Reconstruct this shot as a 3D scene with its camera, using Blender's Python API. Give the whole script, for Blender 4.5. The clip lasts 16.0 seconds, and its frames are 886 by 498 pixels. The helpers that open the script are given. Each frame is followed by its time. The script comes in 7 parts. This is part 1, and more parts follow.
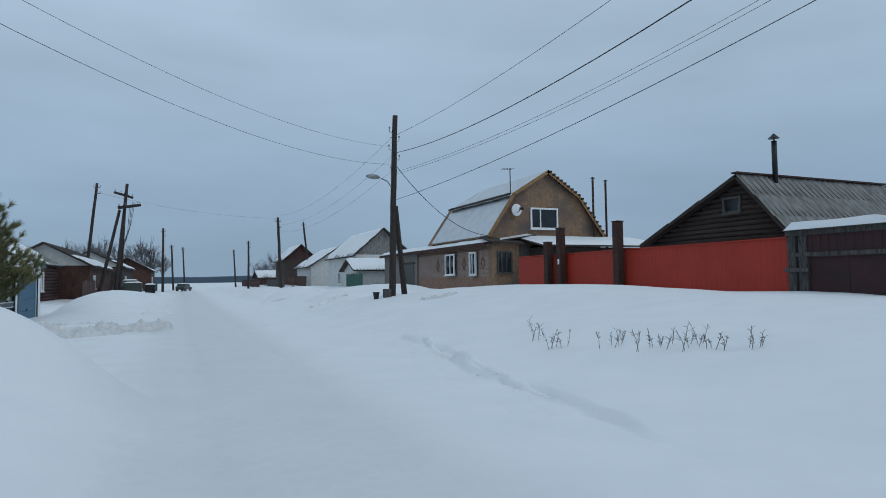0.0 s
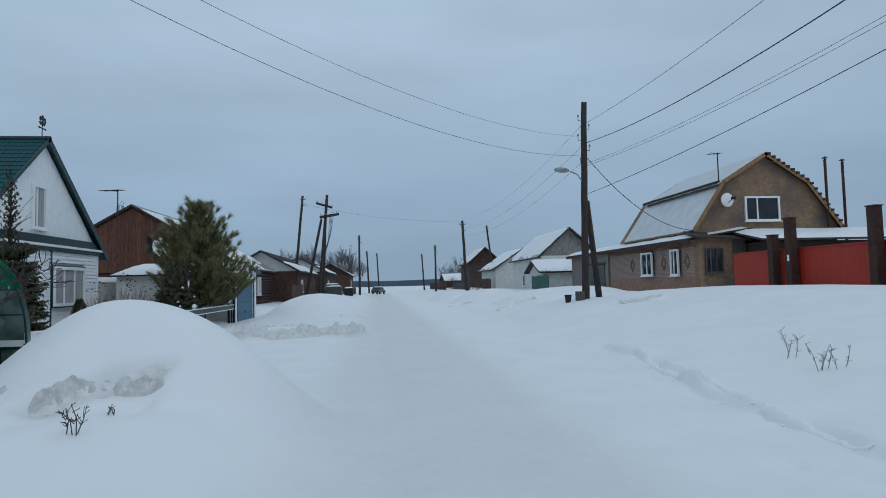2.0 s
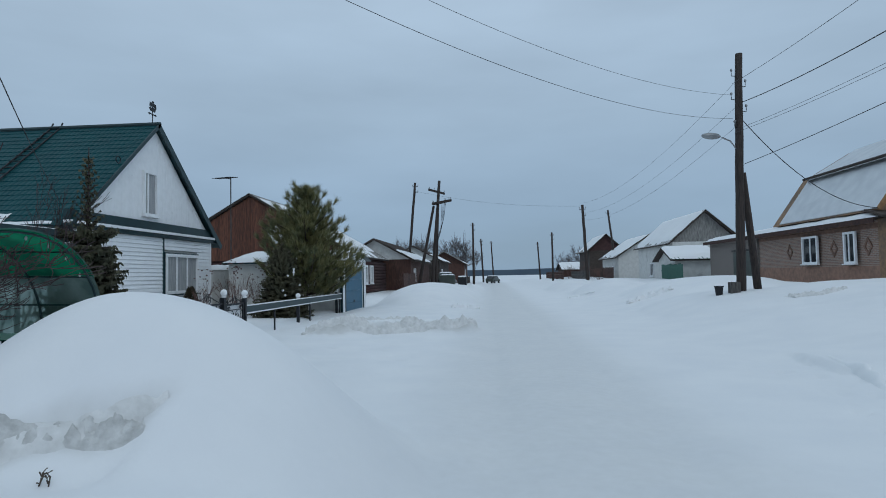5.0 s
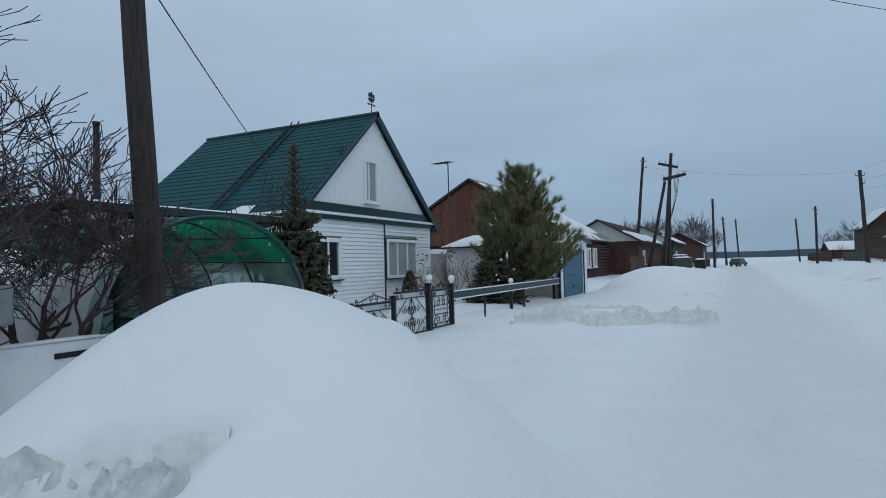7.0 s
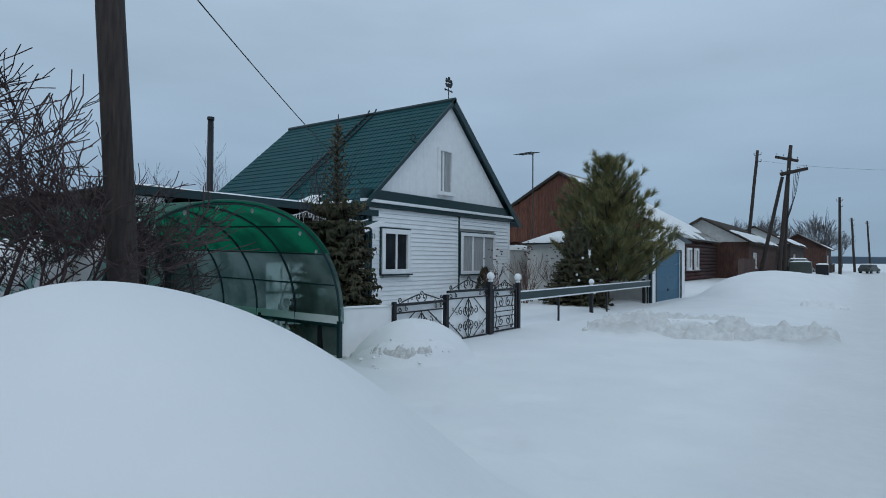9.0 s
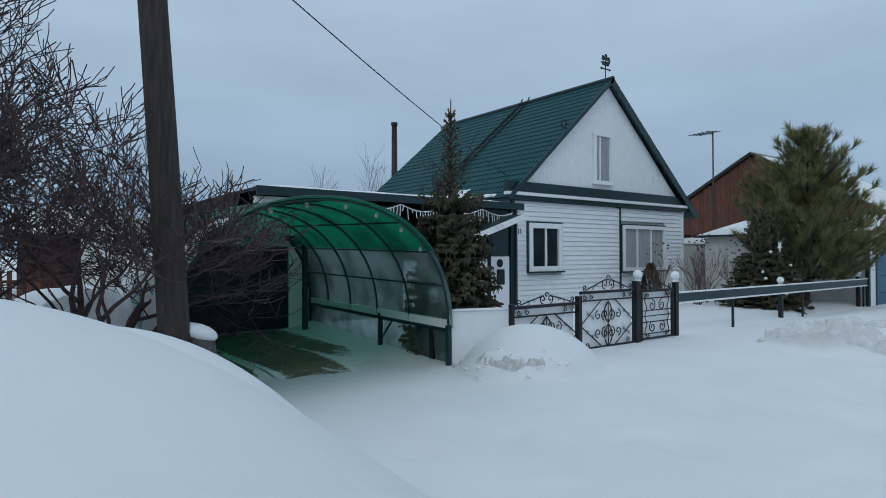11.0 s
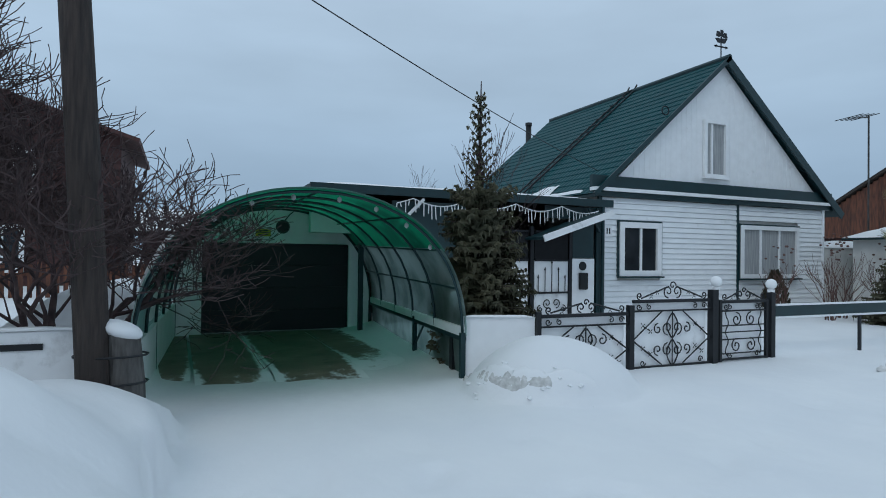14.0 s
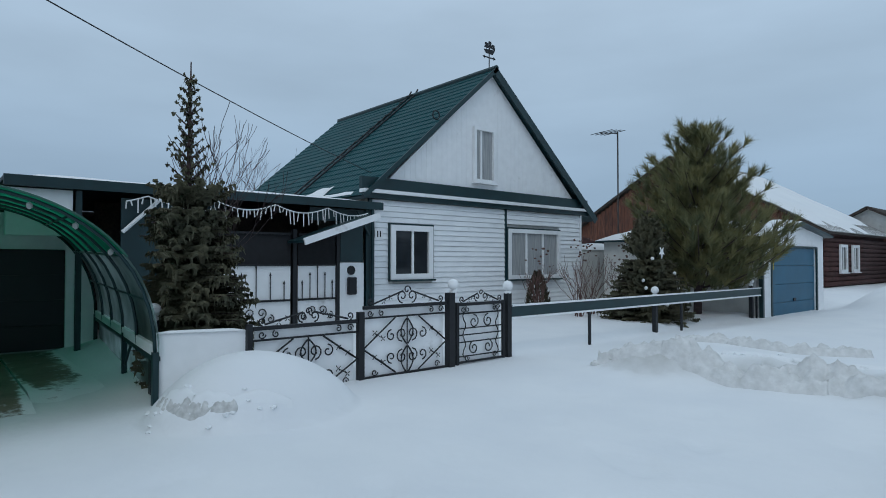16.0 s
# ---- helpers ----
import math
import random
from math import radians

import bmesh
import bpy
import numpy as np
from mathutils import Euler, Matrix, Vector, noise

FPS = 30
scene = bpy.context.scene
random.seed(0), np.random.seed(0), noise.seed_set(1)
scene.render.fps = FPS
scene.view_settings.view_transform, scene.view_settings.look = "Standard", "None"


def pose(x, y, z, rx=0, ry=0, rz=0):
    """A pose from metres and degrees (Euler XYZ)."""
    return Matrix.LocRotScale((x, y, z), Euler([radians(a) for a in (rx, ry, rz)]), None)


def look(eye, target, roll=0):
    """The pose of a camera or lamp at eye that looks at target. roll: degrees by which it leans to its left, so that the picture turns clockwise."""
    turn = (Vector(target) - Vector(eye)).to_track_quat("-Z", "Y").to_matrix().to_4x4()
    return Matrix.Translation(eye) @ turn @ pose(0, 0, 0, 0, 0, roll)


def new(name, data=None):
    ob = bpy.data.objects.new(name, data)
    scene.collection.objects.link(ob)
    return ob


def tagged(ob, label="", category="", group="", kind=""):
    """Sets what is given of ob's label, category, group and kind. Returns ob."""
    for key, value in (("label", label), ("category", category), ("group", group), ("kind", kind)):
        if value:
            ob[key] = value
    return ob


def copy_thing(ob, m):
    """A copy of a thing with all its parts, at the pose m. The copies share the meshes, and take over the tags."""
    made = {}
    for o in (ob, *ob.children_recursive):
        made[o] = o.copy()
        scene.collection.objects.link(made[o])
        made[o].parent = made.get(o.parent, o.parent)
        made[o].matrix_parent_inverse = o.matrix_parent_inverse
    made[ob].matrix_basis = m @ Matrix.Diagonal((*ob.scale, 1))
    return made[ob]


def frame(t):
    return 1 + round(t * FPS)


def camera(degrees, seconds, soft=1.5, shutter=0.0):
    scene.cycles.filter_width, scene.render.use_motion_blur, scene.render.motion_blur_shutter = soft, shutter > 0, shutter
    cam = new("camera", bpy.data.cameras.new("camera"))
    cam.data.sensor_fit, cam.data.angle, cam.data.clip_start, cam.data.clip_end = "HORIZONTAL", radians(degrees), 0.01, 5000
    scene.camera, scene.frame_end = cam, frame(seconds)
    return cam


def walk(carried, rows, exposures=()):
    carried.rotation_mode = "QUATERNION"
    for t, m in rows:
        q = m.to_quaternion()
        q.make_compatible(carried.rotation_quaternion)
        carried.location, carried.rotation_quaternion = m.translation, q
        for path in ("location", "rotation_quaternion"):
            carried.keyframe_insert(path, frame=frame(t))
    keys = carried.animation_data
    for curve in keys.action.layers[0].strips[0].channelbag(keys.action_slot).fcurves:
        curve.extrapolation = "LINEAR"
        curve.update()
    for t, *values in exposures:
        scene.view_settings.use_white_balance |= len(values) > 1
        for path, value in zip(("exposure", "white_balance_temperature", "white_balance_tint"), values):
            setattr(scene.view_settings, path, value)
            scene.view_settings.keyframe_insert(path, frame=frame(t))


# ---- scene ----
cam = camera(73.1, 16.0, soft=0.95)
METRES, EYE, TILT, LEAN, TURN = 13.372, 1.725, 0.0, 0.0, -23.5
PATH = [
    (0, (-0.053, -0.027, 1.705), (0.749, 1.803, 1.803), -0.8),
    (0.5, (-0.008, 0.357, 1.688), (0.562, 2.27, 1.798), -1.4),
    (1, (0.063, 0.852, 1.676), (0.444, 2.812, 1.79), -1.5),
    (1.5, (0.118, 1.279, 1.699), (0.384, 3.257, 1.816), -1.5),
    (2, (0.099, 1.726, 1.692), (0.321, 3.71, 1.809), -1.3),
    (2.5, (0.08, 2.185, 1.691), (0.174, 4.18, 1.796), -0.9),
    (3, (0.065, 2.679, 1.678), (0.034, 4.676, 1.781), -0.8),
    (5.5, (0.156, 4.919, 1.681), (-0.097, 6.901, 1.762), -1.4),
    (6, (0.065, 5.352, 1.675), (-0.495, 7.27, 1.761), -1.9),
    (6.5, (0.087, 5.867, 1.668), (-0.648, 7.726, 1.723), -2.1),
    (7, (0.124, 6.317, 1.686), (-0.756, 8.112, 1.735), -1.4),
    (7.5, (0.128, 6.773, 1.717), (-0.826, 8.53, 1.766), -0.5),
    (8, (0.133, 7.173, 1.707), (-0.931, 8.866, 1.749), 0.1),
    (10.5, (0.139, 9.259, 1.709), (-1.259, 10.689, 1.725), 0.0),
    (11, (0.138, 9.649, 1.731), (-1.453, 10.861, 1.751), -0.2),
    (11.5, (0.099, 10.054, 1.702), (-1.568, 11.159, 1.727), -0.1),
    (12, (0.109, 10.436, 1.68), (-1.648, 11.391, 1.706), 0.2),
    (12.5, (0.132, 10.748, 1.692), (-1.659, 11.638, 1.714), 0.9),
    (13, (0.106, 11.141, 1.683), (-1.695, 12.011, 1.709), 1.3),
    (13.5, (0.205, 11.449, 1.697), (-1.616, 12.276, 1.726), 1.2),
    (14, (0.262, 11.771, 1.693), (-1.567, 12.58, 1.718), 0.7),
    (14.5, (0.259, 12.183, 1.688), (-1.447, 13.227, 1.725), 0.4),
    (15, (0.348, 12.545, 1.693), (-1.204, 13.805, 1.739), 0.3),
    (15.5, (0.376, 12.944, 1.702), (-1.129, 14.261, 1.737), 0.2),
    (16, (0.363, 13.34, 1.714), (-1.147, 14.651, 1.755), 0.0),
]
walk(cam, [(t, look(eye, target, roll)) for t, eye, target, roll in PATH], exposures=((0, 0.0), (8, 0.04), (10.5, 0.08), (12, 0.16), (13, 0.2), (14, 0.2), (15, 0.16), (16, 0.12)))

# ---- world and light: a low overcast winter sky ----
world = bpy.data.worlds.new("overcast")
scene.world = world
world.use_nodes = True
wn, wl = world.node_tree.nodes, world.node_tree.links
wn.clear()


def wnode(kind, **sets):
    n = wn.new(kind)
    for k, v in sets.items():
        n.inputs[k].default_value = v
    return n


w_out = wn.new("ShaderNodeOutputWorld")
w_bg = wn.new("ShaderNodeBackground")
w_co = wn.new("ShaderNodeTexCoord")
w_sep = wn.new("ShaderNodeSeparateXYZ")
w_ramp = wn.new("ShaderNodeValToRGB")
ramp = w_ramp.color_ramp
ramp.elements[0].position, ramp.elements[0].color = 0.0, (0.215, 0.325, 0.45, 1)
ramp.elements[1].position, ramp.elements[1].color = 1.0, (0.50, 0.635, 0.755, 1)
for at, col in ((0.1, (0.24, 0.345, 0.47, 1)), (0.25, (0.325, 0.44, 0.565, 1)), (0.45, (0.38, 0.495, 0.62, 1))):
    ramp.elements.new(at).color = col
w_map = wn.new("ShaderNodeMapping")
w_map.inputs["Scale"].default_value = (1.2, 1.2, 4.5)
w_noise = wnode("ShaderNodeTexNoise", Scale=1.6, Detail=5.0, Roughness=0.5)
w_mr = wn.new("ShaderNodeMapRange")
w_mr.inputs["From Min"].default_value, w_mr.inputs["From Max"].default_value = 0.3, 0.7
w_mr.inputs["To Min"].default_value, w_mr.inputs["To Max"].default_value = 0.9, 1.1
w_mul = wn.new("ShaderNodeVectorMath")
w_mul.operation = "MULTIPLY"
w_sky = wn.new("ShaderNodeTexSky")
w_sky.sky_type, w_sky.sun_disc, w_sky.sun_elevation, w_sky.sun_rotation = "NISHITA", False, radians(32), radians(200)
w_dim = wn.new("ShaderNodeVectorMath")
w_dim.operation = "SCALE"
w_dim.inputs["Scale"].default_value = 0.006
w_add = wn.new("ShaderNodeVectorMath")
w_add.operation = "ADD"
wl.new(w_co.outputs["Generated"], w_sep.inputs[0])
wl.new(w_sep.outputs["Z"], w_ramp.inputs["Fac"])
wl.new(w_co.outputs["Generated"], w_map.inputs["Vector"])
wl.new(w_map.outputs["Vector"], w_noise.inputs["Vector"])
wl.new(w_noise.outputs["Fac"], w_mr.inputs["Value"])
wl.new(w_ramp.outputs["Color"], w_mul.inputs[0])
wl.new(w_mr.outputs["Result"], w_mul.inputs[1])
wl.new(w_sky.outputs["Color"], w_dim.inputs[0])
wl.new(w_mul.outputs["Vector"], w_add.inputs[0])
wl.new(w_dim.outputs["Vector"], w_add.inputs[1])
wl.new(w_add.outputs["Vector"], w_bg.inputs["Color"])
wl.new(w_bg.outputs["Background"], w_out.inputs["Surface"])
sun_data = bpy.data.lights.new("sun", "SUN")
sun_data.energy, sun_data.angle, sun_data.color = 0.3, radians(25), (1.0, 0.98, 0.95)
sun = new("sun", sun_data)
sun.matrix_world = look((0, 0, 30), (-11, 16, 12))


# ---- materials ----
def material(name, base, rough=0.7, metal=0.0, dark=None, scale=8.0, bump=0.0, bump_scale=40.0, stain=None, stain_scale=1.2,
             stain_from=0.52, stain_to=0.72, stretch=(1, 1, 1), by_object=0.0, alpha=None, transmission=0.0, coat=0.0, sheen=0.0):
    """A surface with grain at one scale, stains at a larger one, and fine relief."""
    m = bpy.data.materials.new(name)
    m.use_nodes = True
    n, l = m.node_tree.nodes, m.node_tree.links
    b = n["Principled BSDF"]
    b.inputs["Roughness"].default_value, b.inputs["Metallic"].default_value = rough, metal
    b.inputs["Transmission Weight"].default_value, b.inputs["Coat Weight"].default_value = transmission, coat
    if alpha is not None:
        b.inputs["Alpha"].default_value = alpha
    co = n.new("ShaderNodeTexCoord")
    mp = n.new("ShaderNodeMapping")
    mp.inputs["Scale"].default_value = stretch
    l.new(co.outputs["Object"], mp.inputs["Vector"])
    if by_object:
        info = n.new("ShaderNodeObjectInfo")
        sc = n.new("ShaderNodeMath")
        sc.operation = "MULTIPLY"
        sc.inputs[1].default_value = 37.0
        l.new(info.outputs["Random"], sc.inputs[0])
        l.new(sc.outputs[0], mp.inputs["Location"])
    dark = dark or tuple(c * 0.7 for c in base)
    nz = n.new("ShaderNodeTexNoise")
    nz.inputs["Scale"].default_value, nz.inputs["Detail"].default_value = scale, 6
    l.new(mp.outputs["Vector"], nz.inputs["Vector"])
    mix = n.new("ShaderNodeMix")
    mix.data_type = "RGBA"
    mix.inputs[6].default_value, mix.inputs[7].default_value = (*dark, 1), (*base, 1)
    mr = n.new("ShaderNodeMapRange")
    mr.inputs["From Min"].default_value, mr.inputs["From Max"].default_value = 0.3, 0.68
    l.new(nz.outputs["Fac"], mr.inputs["Value"])
    l.new(mr.outputs["Result"], mix.inputs[0])
    last = mix.outputs[2]
    if stain:
        n2 = n.new("ShaderNodeTexNoise")
        n2.inputs["Scale"].default_value, n2.inputs["Detail"].default_value, n2.inputs["Roughness"].default_value = stain_scale, 8, 0.65
        l.new(mp.outputs["Vector"], n2.inputs["Vector"])
        r2 = n.new("ShaderNodeMapRange")
        r2.inputs["From Min"].default_value, r2.inputs["From Max"].default_value = stain_from, stain_to
        l.new(n2.outputs["Fac"], r2.inputs["Value"])
        mix2 = n.new("ShaderNodeMix")
        mix2.data_type = "RGBA"
        mix2.inputs[7].default_value = (*stain, 1)
        l.new(r2.outputs["Result"], mix2.inputs[0])
        l.new(last, mix2.inputs[6])
        last = mix2.outputs[2]
    if by_object:
        hs = n.new("ShaderNodeHueSaturation")
        mv = n.new("ShaderNodeMapRange")
        mv.inputs["To Min"].default_value, mv.inputs["To Max"].default_value = 1 - by_object, 1 + by_object
        l.new(info.outputs["Random"], mv.inputs["Value"])
        l.new(mv.outputs["Result"], hs.inputs["Value"])
        l.new(last, hs.inputs["Color"])
        last = hs.outputs["Color"]
    l.new(last, b.inputs["Base Color"])
    if bump:
        n3 = n.new("ShaderNodeTexNoise")
        n3.inputs["Scale"].default_value, n3.inputs["Detail"].default_value = bump_scale, 4
        l.new(mp.outputs["Vector"], n3.inputs["Vector"])
        bp = n.new("ShaderNodeBump")
        bp.inputs["Strength"].default_value, bp.inputs["Distance"].default_value = bump, 0.02
        l.new(n3.outputs["Fac"], bp.inputs["Height"])
        l.new(bp.outputs["Normal"], b.inputs["Normal"])
    return m


M_SNOW = material("snow", (0.82, 0.83, 0.84), 0.75, dark=(0.77, 0.785, 0.80), scale=0.5, bump=0.35, bump_scale=6.0,
                  stain=(0.76, 0.765, 0.76), stain_scale=0.3, stain_from=0.5, stain_to=0.8)
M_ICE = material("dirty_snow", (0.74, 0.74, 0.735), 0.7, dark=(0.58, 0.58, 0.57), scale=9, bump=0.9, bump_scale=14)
# grit on the heap's crust; at the gate drift the grey is undercut shade
M_CRUST = material("gritty_shaded_crust", (0.66, 0.66, 0.65), 0.8, dark=(0.44, 0.44, 0.43), scale=14, bump=0.8, bump_scale=25)
M_GREEN = material("dark_green_paint", (0.006, 0.034, 0.040), 0.45, dark=(0.005, 0.026, 0.031), scale=3, bump=0.05)
M_ROOF = material("green_metal_tile", (0.001, 0.060, 0.068), 0.55, dark=(0.001, 0.048, 0.056), scale=1.5, stain=(0.003, 0.07, 0.077), bump=0.03)
M_ROOF.node_tree.nodes["Principled BSDF"].inputs["Specular IOR Level"].default_value = 0.2
M_SIDING = material("white_siding", (0.86, 0.88, 0.89), 0.45, dark=(0.8, 0.82, 0.84), scale=2.5, by_object=0.03, stain=(0.7, 0.72, 0.72), stain_from=0.6)
M_WHITE = material("white_paint", (0.86, 0.87, 0.88), 0.5, dark=(0.8, 0.81, 0.82), scale=4, stain=(0.6, 0.6, 0.6), stain_from=0.62)
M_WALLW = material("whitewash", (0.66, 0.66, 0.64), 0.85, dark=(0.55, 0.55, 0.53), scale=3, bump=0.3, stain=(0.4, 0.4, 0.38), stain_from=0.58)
M_IRON = material("black_iron", (0.012, 0.014, 0.018), 0.5, 0.2, scale=10, bump=0.1)
M_POLE = material("weathered_pole", (0.058, 0.043, 0.037), 0.9, dark=(0.022, 0.017, 0.016), scale=9, stretch=(3, 3, 0.3), bump=0.7, bump_scale=18,
                  stain=(0.035, 0.03, 0.028), stain_scale=2)
M_DARKWOOD = material("dark_wood", (0.075, 0.055, 0.045), 0.9, dark=(0.025, 0.02, 0.018), scale=6, stretch=(0.5, 4, 4), bump=0.6, bump_scale=12, by_object=0.25)
M_GREYWOOD = material("grey_wood", (0.11, 0.105, 0.1), 0.9, dark=(0.035, 0.033, 0.032), scale=6, stretch=(3, 3, 0.6), bump=0.6, bump_scale=12, by_object=0.25)
M_REDWOOD = material("red_stained_boards", (0.17, 0.06, 0.032), 0.8, dark=(0.045, 0.019, 0.014), scale=5, stretch=(4, 4, 0.4), bump=0.5, by_object=0.2)
M_BROWN = material("brown_street_boards", (0.10, 0.046, 0.034), 0.85, dark=(0.04, 0.02, 0.016), scale=5, stretch=(4, 4, 0.4), bump=0.5, by_object=0.25)
M_RED = material("red_painted_sheet", (0.40, 0.030, 0.012), 0.6, dark=(0.34, 0.024, 0.010), scale=1.0, bump=0.05)
M_RUST = material("rusty_steel", (0.075, 0.032, 0.022), 0.8, 0.2, dark=(0.03, 0.015, 0.013), scale=5, bump=0.3)
M_MAROON = material("maroon_gate_paint", (0.05, 0.012, 0.014), 0.7, dark=(0.025, 0.01, 0.011), scale=2, bump=0.2)
M_SLATE = material("asbestos_slate", (0.30, 0.295, 0.28), 0.9, dark=(0.13, 0.125, 0.12), scale=4, stretch=(3, 0.5, 0.5), bump=0.3, stain=(0.08, 0.078, 0.075), stain_from=0.57)
M_STUCCO = material("yellow_brown_render", (0.34, 0.205, 0.115), 0.9, dark=(0.19, 0.125, 0.085), scale=6.0, bump=0.4, stain=(0.125, 0.098, 0.082), stain_scale=0.5, stain_from=0.42, stain_to=0.62)
M_BRICK = material("brown_brick", (0.27, 0.155, 0.11), 0.9, dark=(0.17, 0.105, 0.08), scale=5, bump=0.4, by_object=0.3)
M_MORTAR = material("grey_mortar", (0.24, 0.21, 0.19), 0.95, dark=(0.17, 0.15, 0.14), scale=9, bump=0.4)
M_TRIMWOOD = material("pale_trim_board", (0.35, 0.2, 0.09), 0.8, dark=(0.22, 0.12, 0.06), scale=6, bump=0.2)
M_BLUE = material("blue_garage_paint", (0.018, 0.12, 0.205), 0.5, dark=(0.015, 0.10, 0.17), scale=1.5, bump=0.06)
M_BLACKDOOR = material("black_blue_door", (0.004, 0.006, 0.012), 0.5, dark=(0.003, 0.004, 0.009), scale=2)
M_CONCRETE = material("wet_concrete", (0.25, 0.18, 0.13), 0.6, dark=(0.11, 0.082, 0.06), scale=2, bump=0.4, stain=(0.055, 0.05, 0.043), stain_scale=1.0)
M_GLASS = material("window_glass", (0.03, 0.036, 0.042), 0.06, dark=(0.015, 0.018, 0.022), scale=1.5)
M_GLASS.node_tree.nodes["Principled BSDF"].inputs["Specular IOR Level"].default_value = 0.4
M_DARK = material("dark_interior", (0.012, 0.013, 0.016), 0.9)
M_CURTAIN = material("curtain", (0.42, 0.43, 0.43), 0.9, dark=(0.25, 0.26, 0.27), scale=5, stretch=(1, 6, 0.3))
M_BARK = material("bare_twig_bark", (0.075, 0.046, 0.045), 0.9, dark=(0.03, 0.019, 0.02), scale=10)
M_REDTWIG = material("dry_reddish_twig", (0.16, 0.09, 0.075), 0.9, dark=(0.09, 0.05, 0.045), scale=10)
M_FARTWIG = material("distant_twig", (0.12, 0.11, 0.115), 0.95, dark=(0.08, 0.076, 0.08), scale=5)
M_NEEDLE = material("pine_needles", (0.26, 0.235, 0.095), 0.6, dark=(0.08, 0.10, 0.05), scale=1.6)
M_SPRUCE = material("spruce_needles", (0.115, 0.105, 0.06), 0.75, dark=(0.055, 0.06, 0.036), scale=2)
M_THUJA = material("dry_thuja", (0.06, 0.045, 0.02), 0.8, dark=(0.02, 0.022, 0.012), scale=6)
M_GREY = material("galvanised_steel", (0.32, 0.33, 0.34), 0.45, 0.6, scale=6)
M_GALV = material("galvanised_roof_sheet", (0.62, 0.64, 0.65), 0.38, 0.85, dark=(0.52, 0.54, 0.56), scale=1.5, bump=0.05)
M_YELLOW = material("yellow_sticker", (0.5, 0.42, 0.02), 0.6)
M_MAROONH = material("brown_clapboard", (0.085, 0.036, 0.033), 0.85, dark=(0.045, 0.02, 0.019), scale=3, by_object=0.15)
# the blue of distance haze is mixed into this forest colour
M_FOREST = material("hazed_far_forest", (0.055, 0.085, 0.115), 1.0, dark=(0.045, 0.07, 0.1), scale=0.01)
M_SEED = material("dry_weed", (0.09, 0.07, 0.055), 0.9)
M_GRASSG = material("green_fence_paint", (0.02, 0.12, 0.085), 0.6, dark=(0.015, 0.085, 0.06), scale=3)
M_RUBBER = material("tyre_rubber", (0.012, 0.012, 0.013), 0.85)
M_CAR = material("dull_car_paint", (0.06, 0.075, 0.065), 0.4, scale=2)


def brick_material():
    m = material("brick_wall", (0.2, 0.13, 0.1), 0.9, bump=0.3)
    n, l = m.node_tree.nodes, m.node_tree.links
    sp, cb, br = n.new("ShaderNodeSeparateXYZ"), n.new("ShaderNodeCombineXYZ"), n.new("ShaderNodeTexBrick")
    l.new(n["Texture Coordinate"].outputs["Object"], sp.inputs[0])
    l.new(sp.outputs["Y"], cb.inputs["X"])
    l.new(sp.outputs["Z"], cb.inputs["Y"])
    l.new(cb.outputs[0], br.inputs["Vector"])
    for k, v in (("Color1", (0.3, 0.18, 0.13, 1)), ("Color2", (0.19, 0.125, 0.1, 1)), ("Mortar", (0.32, 0.28, 0.25, 1))):
        br.inputs[k].default_value = v
    br.inputs["Scale"].default_value, br.inputs["Mortar Size"].default_value = 1.0, 0.012
    br.inputs["Brick Width"].default_value, br.inputs["Row Height"].default_value = 0.26, 0.078
    l.new(br.outputs["Color"], n["Principled BSDF"].inputs["Base Color"])
    return m


M_BRICKW = brick_material()


def sheet_material(name, colour, rough, clear, dirt=None, body=0.4):
    """Cellular plastic sheet: part see-through, part glowing through with the sky behind it."""
    m = bpy.data.materials.new(name)
    m.use_nodes = True
    n, l = m.node_tree.nodes, m.node_tree.links
    n.clear()
    out = n.new("ShaderNodeOutputMaterial")
    tr, tl, gl = n.new("ShaderNodeBsdfTransparent"), n.new("ShaderNodeBsdfTranslucent"), n.new("ShaderNodeBsdfPrincipled")
    co, nz, cr = n.new("ShaderNodeTexCoord"), n.new("ShaderNodeTexNoise"), n.new("ShaderNodeMix")
    nz.inputs["Scale"].default_value, nz.inputs["Detail"].default_value = 1.6, 7
    cr.data_type = "RGBA"
    cr.inputs[6].default_value, cr.inputs[7].default_value = (*colour, 1), (*(dirt or tuple(c * 0.6 for c in colour)), 1)
    mr = n.new("ShaderNodeMapRange")
    mr.inputs["From Min"].default_value, mr.inputs["From Max"].default_value = 0.45, 0.65
    l.new(co.outputs["Object"], nz.inputs["Vector"])
    l.new(nz.outputs["Fac"], mr.inputs["Value"])
    l.new(mr.outputs["Result"], cr.inputs[0])
    for s, k in ((tr, "Color"), (tl, "Color"), (gl, "Base Color")):
        l.new(cr.outputs[2], s.inputs[k])
    gl.inputs["Roughness"].default_value = rough
    m1, m2 = n.new("ShaderNodeMixShader"), n.new("ShaderNodeMixShader")
    m1.inputs[0].default_value, m2.inputs[0].default_value = body, clear
    l.new(tl.outputs[0], m1.inputs[1])
    l.new(gl.outputs[0], m1.inputs[2])
    l.new(m1.outputs[0], m2.inputs[1])
    l.new(tr.outputs[0], m2.inputs[2])
    l.new(m2.outputs[0], out.inputs["Surface"])
    return m


